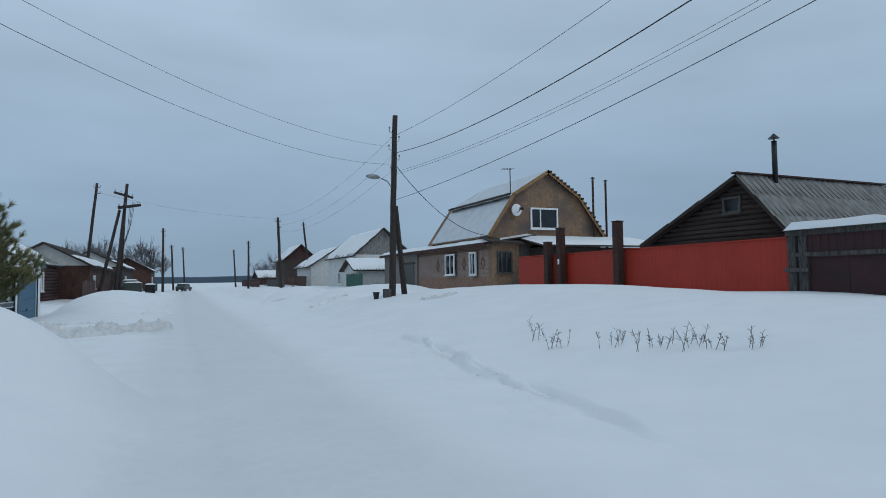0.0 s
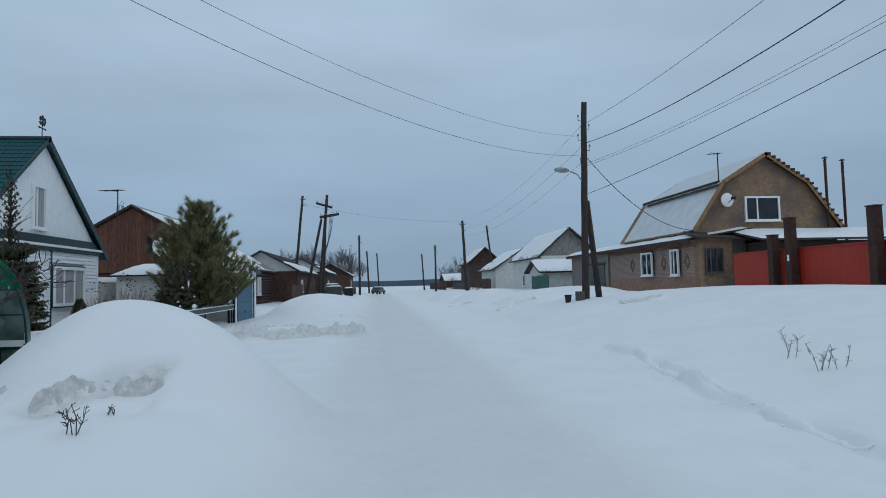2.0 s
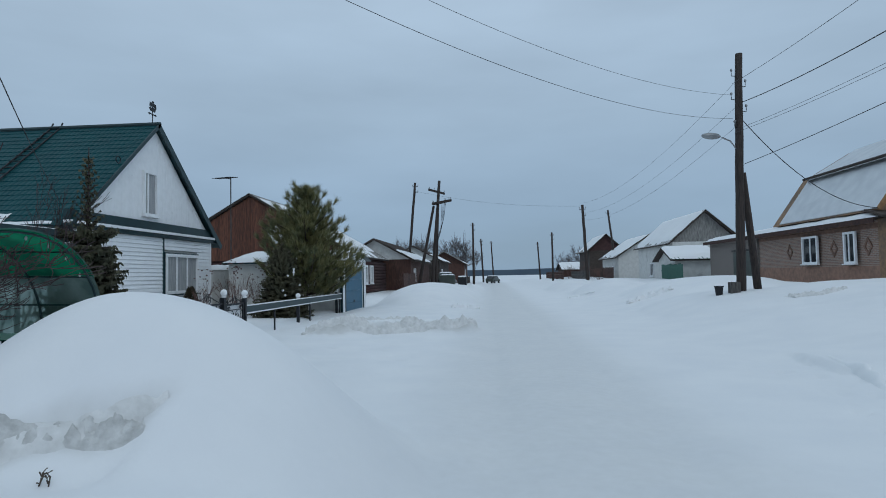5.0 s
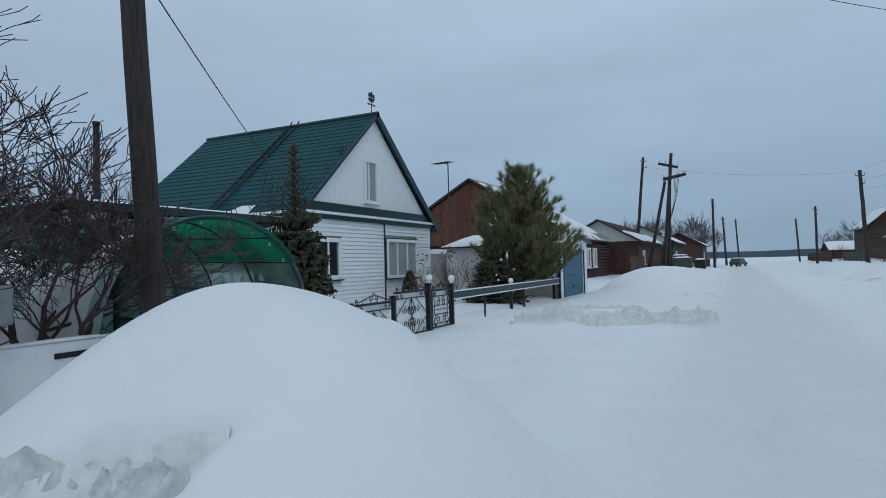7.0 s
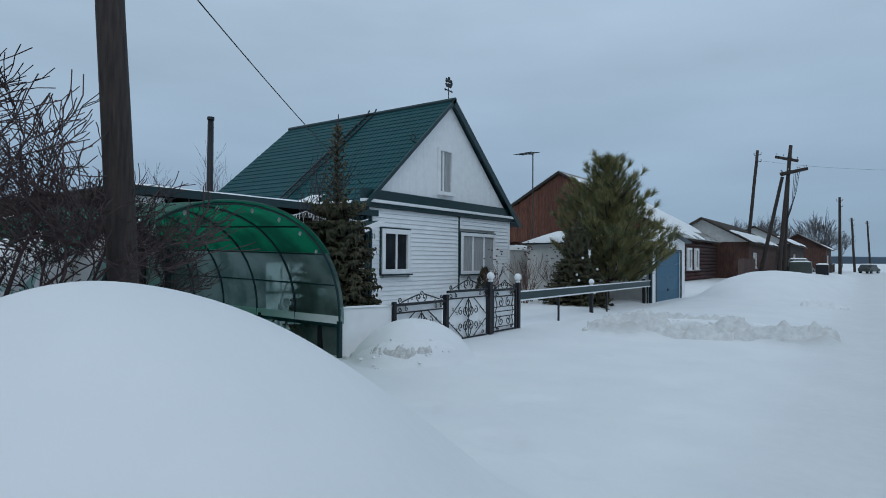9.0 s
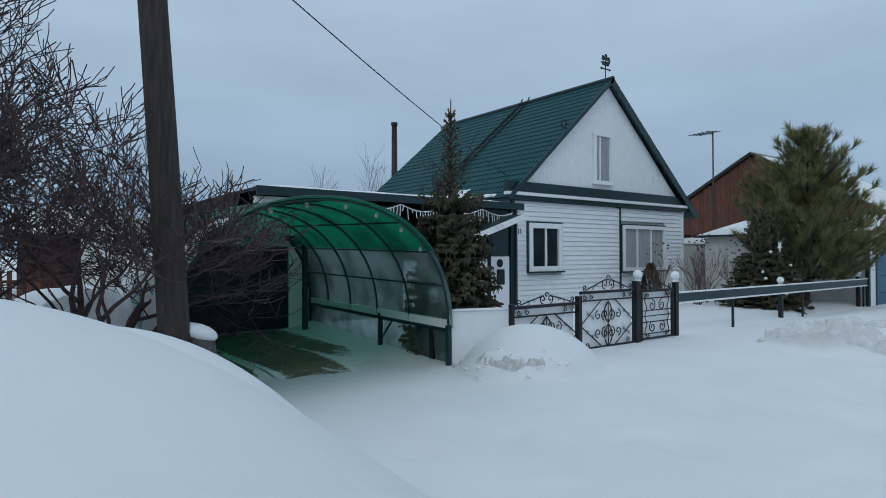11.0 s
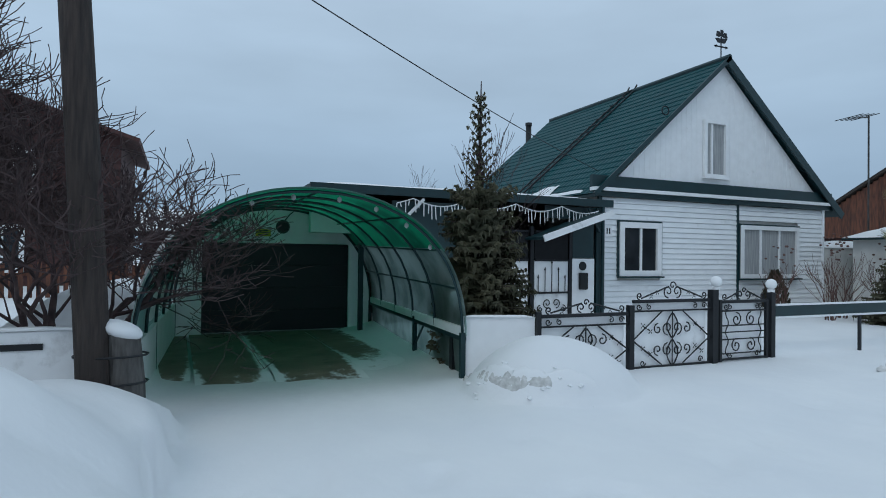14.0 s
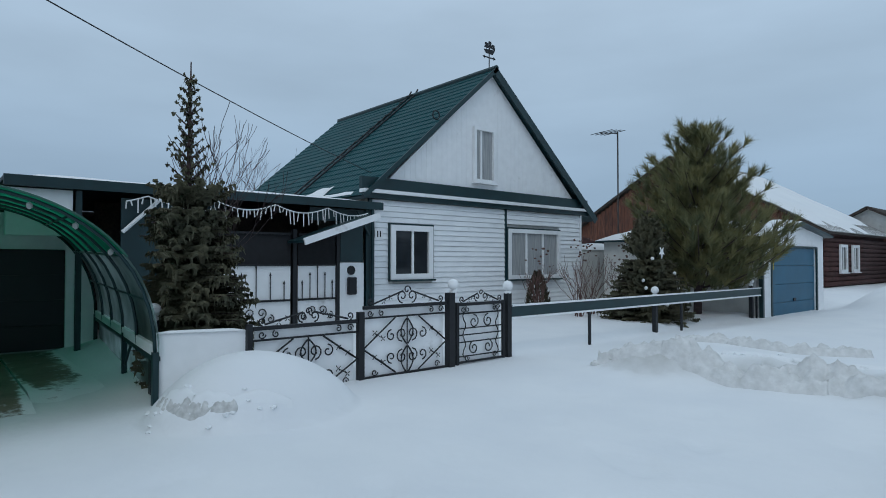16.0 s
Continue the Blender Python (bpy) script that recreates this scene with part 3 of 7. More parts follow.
def crag(label, line, width, relief, seed, mat=M_CRUST, sharp=1.0):
    """Broken crusty snow along a line: a lens of sharp little blocks and hollows standing out of the slope."""
    c = thing("snow_crust", label, "snow", (line[0][0], line[0][1], gz(*line[0])), "broken snow crust")
    pts = [Vector((*p, 0)) for p in line]
    L = sum((b - a).length for a, b in zip(pts, pts[1:]))
    step = max(0.022, width / 9)
    n, m = max(8, int(L / step)), 16
    bm, rows = bmesh.new(), []
    for k in range(n + 1):
        f = k / n * (len(pts) - 1)
        i = min(int(f), len(pts) - 2)
        d = (pts[i + 1] - pts[i]).normalized()
        p = pts[i].lerp(pts[i + 1], f - i)
        w = width * (0.25 + 0.75 * math.sin(math.pi * (k + 0.5) / (n + 1)) ** 0.6) * (0.8 + 0.7 * noise.noise(Vector((k * step * 1.6 / (width * 6), seed, 0))))
        row = []
        for j in range(m + 1):
            v = 2 * j / m - 1
            q = p + Vector((-d.y, d.x, 0)) * v * w
            s = Vector((q.x, q.y, seed)) * (1.1 / width)
            blocks = noise.cell(s * 1.3 + Vector((0.4 * noise.noise(s * 2), 0, 0))) * 0.5
            r = abs(noise.noise(s * 0.9)) * 1.2 + abs(noise.noise(s * 2.3)) * 0.6 + abs(noise.noise(s * 5.1)) * 0.3 + blocks * 0.22 * sharp
            env = min(1, (1 - abs(v)) * 3.0)
            row.append(bm.verts.new((q.x, q.y, gz(q.x, q.y) - 0.02 + relief * env * (0.35 + r) * (1 if k not in (0, n) else 0))))
        rows.append(row)
    for a, b in zip(rows, rows[1:]):
        for j in range(m):
            bm.faces.new((a[j], a[j + 1], b[j + 1], b[j]))
    bmesh.ops.recalc_face_normals(bm, faces=bm.faces)
    part("crust", bm, mat, c, smooth=True)


crag("grey broken crust low on the big heap", [(-3.12, 7.70), (-2.85, 7.90), (-2.55, 8.06), (-2.3, 8.14), (-2.08, 8.2)], 0.10, 0.085, 1)
crag("small broken crust below the heap", [(-3.95, 8.02), (-3.7, 8.0), (-3.45, 7.92)], 0.10, 0.07, 2)
crag("ploughed lumpy snow across the next drive", [(-5.3, 21.55), (-4.3, 21.9), (-3.2, 21.75), (-2.2, 22.1), (-1.2, 22.05), (-0.3, 22.4)], 0.34, 0.21, 3, M_ICE)
# shade of the undercut notch is put into this crust's dark grey
crag("undercut broken foot of the drift by the gate", [(-6.42, 15.22), (-6.1, 15.26), (-5.8, 15.4), (-5.55, 15.75)], 0.07, 0.06, 4)
crag("small broken snow beside the drift", [(-7.3, 15.5), (-7.1, 15.42), (-6.95, 15.4)], 0.06, 0.06, 5)
crag("broken lumps on the bank by the lamp pole", [(9.6, 24.55), (10.4, 24.25), (11.4, 24.55)], 0.22, 0.12, 6, M_ICE)
crag("broken lumps on the roadside bank", [(6.4, 33), (7.4, 34.0), (8.6, 33.6)], 0.3, 0.2, 7, M_SNOW)
crag("broken lumps beside the far road", [(-1.8, 33), (-1.2, 34.2), (-0.4, 34.0)], 0.25, 0.16, 8, M_SNOW)
crag("trodden lumpy snow before the blue garage", [(-5.6, 24.6), (-4.6, 24.9), (-3.4, 24.6), (-2.4, 25.0)], 0.3, 0.15, 9, M_ICE)
ledge("broken lip of hard snow on the heap", [(-3.1, 7.72), (-2.75, 7.95), (-2.45, 8.15), (-2.05, 8.42)], 1, 0.10, 1, 0.03, 0)
ledge("broken snow edge below the heap", [(-4.4, 8.2), (-4.0, 8.3), (-3.6, 8.05)], 1, 0.10, 2, 0.03, 0)
ledge("undercut foot of the drift by the gate", [(-6.75, 15.28), (-6.3, 15.22), (-5.85, 15.38), (-5.6, 15.7), (-5.48, 16.3)], 1, 0.04, 3, 0.03, 16, 0.03, M_SNOW)
ledge("ploughed ridge of lumpy snow across the next drive", [(-5.3, 21.6), (-4.3, 22.0), (-3.2, 21.85), (-2.2, 22.25), (-1.2, 22.15), (-0.3, 22.5)], 1, 0.13, 4, 0.04, 40, 0.07)
ledge("second ridge of ploughed snow behind the first", [(-4.8, 22.5), (-3.6, 22.7), (-2.4, 22.6), (-1.0, 22.95)], 1, 0.11, 5, 0.05, 40, 0.07, M_SNOW)
ledge("sharp snow edge beside the trodden rut", [(4.72, 7.0), (4.80, 8.0), (4.9, 9.2), (5.15, 10.6), (5.2, 12.0), (5.55, 13.6), (5.8, 15.2)], -1, 0.10, 6, 0.04, 12, 0.025, M_SNOW)
ledge("broken snow on the bank by the lamp pole", [(9.5, 24.6), (10.4, 24.3), (11.4, 24.6)], 1, 0.16, 7, 0.06, 6, 0.1)
ledge("broken snow on the roadside bank", [(6.4, 33), (7.4, 34.0), (8.6, 33.6)], 1, 0.18, 8, 0.08, 14, 0.11)
ledge("broken snow beside the far road", [(-1.8, 33), (-1.2, 34.2), (-0.6, 34.0)], 1, 0.2, 9, 0.08, 5, 0.12, M_SNOW)
ledge("broken snow beside the far road", [(5.0, 44), (5.8, 45), (6.8, 44.6)], 1, 0.3, 10, 0.1, 6, 0.16, M_SNOW)
# ---- windows ----
def window_x(parent, x, y0, y1, z0, z1, bars, out=1, frame=M_WHITE, trim=None, depth=0.10, curtain=False, w=0.09):
    """A window in a wall that faces along x (out: +1 or -1): frame, bars, panes, sill."""
    win = part("window", boxes((x, x + out * depth, y0, y0 + w, z0, z1), (x, x + out * depth, y1 - w, y1, z0, z1),
                               (x, x + out * depth, y0 + w, y1 - w, z1 - w, z1), (x, x + out * depth, y0 + w, y1 - w, z0, z0 + w)), frame, parent)
    edges = [y0 + w] + [y0 + (y1 - y0) * b for b in bars] + [y1 - w]
    for a, b in zip(edges, edges[1:]):
        part("pane", boxes((x - out * 0.0, x + out * 0.02, a, b, z0 + w, z1 - w)), M_CURTAIN if curtain else M_GLASS, win)
    for b in edges[1:-1]:
        part("mullion", boxes((x + out * 0.021, x + out * 0.06, b - 0.035, b + 0.035, z0 + w, z1 - w)), frame, win)
    part("sill", boxes((x, x + out * 0.17, y0 - 0.04, y1 + 0.04, z0 - 0.05, z0 - 0.004)), trim or frame, win)
    if trim:
        t = 0.05
        part("trim", boxes((x, x + out * 0.06, y0 - t, y0 - 0.002, z0, z1), (x, x + out * 0.06, y1 + 0.002, y1 + t, z0, z1),
                           (x, x + out * 0.06, y0 - t, y1 + t, z1 + 0.002, z1 + t)), trim, win)
    return win


def window_y(parent, y, x0, x1, z0, z1, bars, frame=M_WHITE, w=0.08, curtain=False):
    """A window in a wall that faces the walk's start (towards -y)."""
    win = part("window", boxes((x0, x0 + w, y - 0.1, y, z0, z1), (x1 - w, x1, y - 0.1, y, z0, z1),
                               (x0 + w, x1 - w, y - 0.1, y, z1 - w, z1), (x0 + w, x1 - w, y - 0.1, y, z0, z0 + w)), frame, parent)
    edges = [x0 + w] + [x0 + (x1 - x0) * b for b in bars] + [x1 - w]
    for a, b in zip(edges, edges[1:]):
        part("pane", boxes((a, b, y - 0.03, y, z0 + w, z1 - w)), M_CURTAIN if curtain else M_GLASS, win)
    for b in edges[1:-1]:
        part("mullion", boxes((b - 0.035, b + 0.035, y - 0.07, y - 0.031, z0 + w, z1 - w)), frame, win)
    part("sill", boxes((x0 - 0.05, x1 + 0.05, y - 0.17, y, z0 - 0.05, z0 - 0.004)), frame, win)
    return win


# ---- the green-roofed house ----
HX, HY0, HY1, HZ0, HZ1 = -13.15, 22.42, 31.85, 0.15, 3.4
PKY, PKZ, EV = 27.15, 7.88, 3.45
EL = 22.1                                # the eave over the veranda
HBACK = -22.4
house = thing("house", "white sided house with a steep green metal-tile roof", "house", (HX, PKY, HZ0))
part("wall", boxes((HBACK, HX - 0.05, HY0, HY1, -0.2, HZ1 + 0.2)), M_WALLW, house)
slope = (PKZ - EV) / (PKY - EL)
slope_r = 0.84
gable = bmesh.new()
prism(gable, [(HY0 + 0.1, 3.5), (HY1 + 0.1, 3.5), (PKY, PKZ - 0.16)], "x", HBACK + 0.3, HX + 0.02)
part("gable_wall", gable, M_WHITE, house, "white vertical panel gable")
# vertical grooves of the gable cladding
for k in range(1, 47):
    yy = HY0 + k * 0.2
    top = PKZ - 0.24 - abs(yy - PKY) * max(slope, slope_r)
    if top > 4.3 and not (26.2 < yy < 27.3):
        part("batten", boxes((HX + 0.0205, HX + 0.026, yy - 0.008, yy + 0.008, 4.06, top)), M_WHITE, house)
# horizontal boards around the two windows
w1, w2 = (23.08, 24.6, 1.2, 2.73), (27.85, 30.55, 1.12, 2.79)
row, zz = 0.155, HZ0
while zz < HZ1 - 0.01:
    spans = [(HY0, HY1)]
    for y0, y1, z0, z1 in (w1, w2):
        if zz + row > z0 - 0.02 and zz < z1 + 0.02:
            spans = [s for a, b in spans for s in ((a, min(b, y0 - 0.03)), (max(a, y1 + 0.03), b)) if s[1] - s[0] > 0.05 and not (s[0] > y0 and s[1] < y1)]
    for a, b in spans:
        bm = bmesh.new()
        prism(bm, [(HX - 0.06, zz + 0.003), (HX + 0.03, zz + 0.003), (HX + 0.034, zz + 0.02), (HX + 0.004, zz + row - 0.004), (HX - 0.06, zz + row - 0.004)], "y", a, b)
        part("siding_board", bm, M_SIDING, house)
    zz += row
window_x(house, HX + 0.02, *w1, (0.52,), trim=M_GREEN, w=0.16)
window_x(house, HX + 0.02, *w2, (0.34, 0.66), trim=M_GREEN, w=0.13, curtain=True)
attic = window_x(house, HX + 0.03, 26.27, 27.23, 4.2, 5.95, (0.35,), w=0.1, curtain=True)
# belt between wall and gable, corner trims
for z0, z1, out, m in ((3.42, 3.56, 0.14, M_GREEN), (3.564, 3.66, 0.22, M_WHITE), (3.664, 4.0, 0.10, M_GREEN)):
    part("belt", boxes((HX - 0.02, HX + out, HY0 - 0.3, HY1 + 0.35, z0, z1)), m, house)
for y0, y1 in ((HY0 - 0.03, HY0 + 0.07), (27.74, 27.82), (HY1 - 0.05, HY1 + 0.04)):
    part("corner_trim", boxes((HX - 0.03, HX + 0.05, y0, y1, HZ0 if y0 < 27 else 0.2, 3.42)), M_GREEN if y0 < 30 else M_SIDING, house)


def tile_roof(parent, name, eave_y, eave_z, ridge_y, ridge_z, x0, x1, mat):
    """Pressed metal tile: waves across, steps down the slope."""
    bm = bmesh.new()
    n_s, n_x = 22, int(abs(x1 - x0) / 0.07)
    L = math.hypot(eave_y - ridge_y, eave_z - ridge_z)
    dirv = Vector((0, (ridge_y - eave_y) / L, (ridge_z - eave_z) / L))
    nrm = Vector((0, -dirv.z, dirv.y)) if dirv.y > 0 else Vector((0, dirv.z, -dirv.y))
    rows = []
    for i in range(n_s):
        for f, lift in ((0.02, 0.03), (0.98, 0.008)):
            s = (i + f) / n_s * L
            r = []
            for j in range(n_x + 1):
                x = x0 + (x1 - x0) * j / n_x
                p = Vector((x, eave_y, eave_z)) + dirv * s + nrm * (lift + 0.02 * abs(math.sin(math.pi * x / 0.21)))
                r.append(bm.verts.new(p))
            rows.append(r)
    for a, b in zip(rows, rows[1:]):
        for j in range(n_x):
            bm.faces.new((a[j], a[j + 1], b[j + 1], b[j]))
    bmesh.ops.recalc_face_normals(bm, faces=bm.faces)
    return part(name, bm, mat, parent)


RX0, RX1 = HBACK - 0.2, HX + 0.2
tile_roof(house, "roof", EL, EV, PKY, PKZ, RX0, RX1, M_ROOF)
tile_roof(house, "roof", 32.6, PKZ - slope_r * (32.6 - PKY), PKY, PKZ, RX0, RX1, M_ROOF)
for ey in (EL, 32.6):
    ez = PKZ - (slope if ey < PKY else slope_r) * abs(ey - PKY)
    bm = slab(bmesh.new(), (RX0, ey, ez), (RX1 - 0.01, ey, ez), (RX1 - 0.01, PKY, PKZ), (RX0, PKY, PKZ), 0.1)
    part("roof_deck", bm, M_GREEN, house)
    s = 1 if ey < PKY else -1
    bm = slab(bmesh.new(), (RX1 - 0.004, ey - s * 0.04, ez + 0.03), (RX1 + 0.05, ey - s * 0.04, ez + 0.03), (RX1 + 0.05, PKY, PKZ + 0.08), (RX1 - 0.004, PKY, PKZ + 0.08), 0.13 if s > 0 else 0.25)
    part("barge_board", bm, M_GREEN, house)
part("ridge_cap", tubes((((RX0, PKY, PKZ + 0.05), (RX1 + 0.05, PKY, PKZ + 0.05)), 0.09)), M_GREEN, house)


def snow_patch(parent, name, x0, x1, s0, s1, thick, seed):
    """Snow left lying low on the roof's slope towards the drive, with an irregular upper edge."""
    bm = bmesh.new()
    rows, n = [], 26
    for i in range(n + 1):
        x = x0 + (x1 - x0) * i / n
        top = s0 + (s1 - s0) * (0.5 + 0.8 * noise.noise(Vector((x * 0.9, seed, 0))) + 0.3 * noise.noise(Vector((x * 3.1, seed, 5))))
        r = []
        for j in range(7):
            f = j / 6
            y = EL + s0 + (max(top, s0 + 0.05) - s0) * f
            z = PKZ - slope * (PKY - y) + 0.06
            r.append(bm.verts.new((x, y, z + thick * math.sin(math.pi * min(1, max(0, f * 0.9 + 0.08))) * (0.2 if i in (0, n) else 1))))
        rows.append(r)
    for a, b in zip(rows, rows[1:]):
        for j in range(6):
            bm.faces.new((a[j], a[j + 1], b[j + 1], b[j]))
    bmesh.ops.recalc_face_normals(bm, faces=bm.faces)
    return part(name, bm, M_SNOW, parent, smooth=True)


for x0, x1, s1, thick, seed in ((-22.3, -19.6, 0.75, 0.10, 3.0), (-19.6, -17.7, 0.3, 0.06, 4.0), (-17.0, -15.3, 0.9, 0.10, 5.3), (-15.3, -13.6, 0.25, 0.05, 6.0)):
    snow_patch(house, "roof_snow", x0, x1, 0.02, s1, thick, seed)
# weathervane
vane = part("weathervane", tubes((((RX1 - 0.25, PKY - 0.05, PKZ), (RX1 - 0.25, PKY - 0.05, PKZ + 0.75)), 0.018)), M_IRON, house, "black iron ship weathervane")
vx, vy, vz = RX1 - 0.25, PKY - 0.05, PKZ + 0.66
part("pointer", boxes((vx - 0.01, vx + 0.01, vy - 0.27, vy + 0.27, vz - 0.24, vz - 0.2)), M_IRON, vane)
bm = bmesh.new()
prism(bm, [(vy - 0.24, vz + 0.02), (vy - 0.14, vz - 0.1), (vy + 0.16, vz - 0.1), (vy + 0.27, vz + 0.07)], "x", vx - 0.012, vx + 0.012)
part("hull", bm, M_IRON, vane)
for dy, h in ((-0.13, 0.24), (0.03, 0.31), (0.18, 0.22)):
    part("mast", tubes((((vx, vy + dy, vz), (vx, vy + dy, vz + h)), 0.012), n=5), M_IRON, vane)
    for f, wd in ((0.22, 0.085), (0.62, 0.065)):
        bm = bmesh.new()
        z0, z1 = vz + 0.03 + h * f * 0.9, vz + 0.03 + h * (f * 0.9 + 0.36)
        prism(bm, [(vy + dy - wd, z0), (vy + dy - wd * 0.5, z0 + 0.015), (vy + dy + wd * 0.9, z0), (vy + dy + wd * 1.15, (z0 + z1) / 2), (vy + dy + wd * 0.8, z1), (vy + dy - wd * 0.8, z1)], "x", vx - 0.008, vx + 0.008)
        part("sail", bm, M_IRON, vane)
for sgn in (-1, 1):
    bm = bmesh.new()
    prism(bm, [(vy + sgn * 0.3, vz - 0.22), (vy + sgn * 0.2, vz - 0.17), (vy + sgn * 0.2, vz - 0.27)], "x", vx - 0.01, vx + 0.01)
    part("arrow_end", bm, M_IRON, vane)
# ladder on the roof
lx = -17.3
ladder = thing("roof_ladder", "black steel ladder lying on the green roof slope", "ladder", (lx, 22.5, 4.0))
for dx in (-0.2, 0.2):
    pts = [(lx + dx, 22.3 + f * (PKY + 0.1 - 22.3), PKZ - slope * (PKY - 22.3) * (1 - f) + 0.16 + (0.12 if f > 0.98 else 0)) for f in (0, 0.5, 0.97, 1.0)]
    part("rail", tubes((pts, 0.03), n=6), M_IRON, ladder)
for k in range(15):
    y = 22.4 + k * 0.33
    part("rung", tubes((((lx - 0.2, y, PKZ - slope * (PKY - y) + 0.16), (lx + 0.2, y, PKZ - slope * (PKY - y) + 0.16)), 0.02), n=6), M_IRON, ladder)
# ring lamp on the gable, number plate with a plain mark
part("wire_ring", tubes(([(HX + 0.06, 24.75 + 0.13 * math.cos(a), 6.05 + 0.13 * math.sin(a)) for a in np.linspace(0, 6.28, 14)], 0.02), n=5), M_IRON, house)
plate = part("number_plate", boxes((HX + 0.035, HX + 0.05, 22.58, 22.84, 2.3, 2.62)), M_WHITE, house, "small white plate with a dark mark")
for y in (22.65, 22.74):
    part("mark", boxes((HX + 0.051, HX + 0.056, y, y + 0.035, 2.38, 2.54)), M_DARK, plate)
# tall stack of a boiler house far behind
flue = thing("boiler_stack", "distant dark steel boiler-house stack", "chimney", (-115, 83.5, 0))
part("shaft", tubes((((-115, 83.5, -1), (-115, 83.5, 31.4)), (0.8, 0.62)), n=12), M_IRON, flue, smooth=True)
part("rim", tubes((((-115, 83.5, 31.4), (-115, 83.5, 32.0)), 0.75), n=12), M_IRON, flue)

# ---- veranda and courtyard gate beside the house ----
ver = thing("veranda", "dark green flat-roofed veranda open to the yard", "veranda", (-13.2, 19, 0.2))
part("roof_slab", boxes((-20, -13.0, 14.4, HY0 - 0.04, 3.2, 3.28)), M_GREEN, ver)
part("fascia", boxes((-13.0, -12.9, 14.4, HY0 + 0.3, 3.1, 3.3)), M_GREEN, ver)
part("back_wall", boxes((-20.2, -20.05, 14.2, HY0, 0, 3.2)), M_DARKWOOD, ver)
part("side_wall", boxes((-20, -13.9, 14.2, 14.3, 0, 3.2)), M_DARKWOOD, ver)
part("eave_white", boxes((-13.3, -13.06, 14.45, 15.5, 2.2, 3.08)), M_WHITE, ver)
for y in (15.6, 18.2, 22.28):
    part("post", boxes((-13.1, -13.0, y - 0.05, y + 0.05, -0.1, 3.08)), M_GREEN, ver)
part("snow_cover", snow_slab(bmesh.new(), (-20, 14.5, 3.285), (-13.0, 14.5, 3.285), (-13.0, 22.3, 3.285), (-20, 22.3, 3.285), 0.16, 16, 2.0), M_SNOW, ver, smooth=True)
part("downpipe", tubes((((-12.95, HY0 - 0.02, 3.2), (-12.95, HY0 - 0.02, 0.2)), 0.05)), M_GREEN, ver)
part("brace", tubes((((-12.95, 22.3, 2.4), (-12.95, 21.9, 3.05)), 0.03)), M_GREEN, ver)
# green boards high on the veranda front, dark below
part("board_panel", boxes((-13.12, -13.08, 20.6, 22.3, 2.75, 3.08)), M_GREEN, ver)
part("green_board", boxes((-13.12, -13.08, 16.35, 18.15, 0.1, 3.0)), M_GREEN, ver)
part("lattice_back", boxes((-15.6, -15.5, 16.35, 22.2, 0.1, 3.1)), M_DARKWOOD, ver)
part("green_window", boxes((-13.0, -12.96, 21.42, 22.1, 1.7, 2.84)), M_GREEN, ver)
door = part("white_panel", boxes((-13.02, -12.95, 21.4, 22.12, 0.1, 1.68)), M_WHITE, ver)
part("mailbox", boxes((-12.95, -12.85, 21.6, 21.86, 0.85, 1.3), bevel=0.02), M_IRON, door, "black letter box")
part("round_plate", tubes((((-12.95, 21.73, 1.48), (-12.93, 21.73, 1.48)), 0.12), n=14), M_IRON, door)
# lean-to canopy over the wicket
can = part("canopy", slab(bmesh.new(), (-13.1, 19.95, 2.2), (-12.1, 19.95, 2.2), (-12.1, 22.0, 2.9), (-13.1, 22.0, 2.9), 0.06), M_GREEN, ver)
part("canopy_edge", slab(bmesh.new(), (-12.1, 19.9, 2.24), (-12.04, 19.9, 2.24), (-12.04, 22.0, 2.94), (-12.1, 22.0, 2.94), 0.16), M_WHITE, ver)
part("white_strut", tubes((((-12.95, 16.35, 2.3), (-12.95, 17.1, 3.05)), 0.04)), M_WHITE, ver)
# icicle light string under the fascia
gar = thing("light_string", "white icicle light string hanging under the veranda edge", "lights", (-12.88, 18.5, 3.0))
rng = random.Random(4)
y = 16.4
while y < 22.2:
    sag = 0.16 * math.sin((y % 1.4) / 1.4 * math.pi)
    dl = rng.uniform(0.08, 0.34)
    part("strand", tubes((((-12.88, y, 3.04 - sag), (-12.88 + rng.uniform(-0.02, 0.02), y + rng.uniform(-0.03, 0.03), 3.04 - sag - dl)), 0.014), n=4), M_WHITE, gar)
    y += rng.uniform(0.07, 0.15)
pts = [(-12.88, 16.4 + k * 0.1, 3.05 - 0.16 * math.sin(((16.4 + k * 0.1) % 1.4) / 1.4 * math.pi)) for k in range(59)]
part("cord", tubes((pts, 0.013), n=4), M_WHITE, gar)


# ---- wrought-iron work ----
def scroll(bm, cy, cz, r, turn, start, spin, x, wire=0.011):
    """A flat spiral of bar in a plane that faces along x."""
    pts = []
    n = int(9 * turn) + 4
    for k in range(n):
        f = k / (n - 1)
        a = start + spin * 2 * math.pi * turn * f
        q = r * (1 - 0.78 * f)
        pts.append((x, cy + q * math.cos(a), cz + q * math.sin(a)))
    return tube(bm, pts, wire, 5)


def flat_bar(bm, p, q, x, w=0.013):
    return tube(bm, [(x, *p), (x, *q)], w, 4)


def leaf(bm, y, z, s, x):
    for a in (0.4, 2.2, 4.0, 5.4):
        vs = [bm.verts.new((x + 0.006, y + s * r * math.cos(a + d), z + s * r * math.sin(a + d))) for r, d in ((0.15, 0.5), (1, 0.25), (1.05, -0.1), (0.2, -0.5))]
        bm.faces.new(vs)


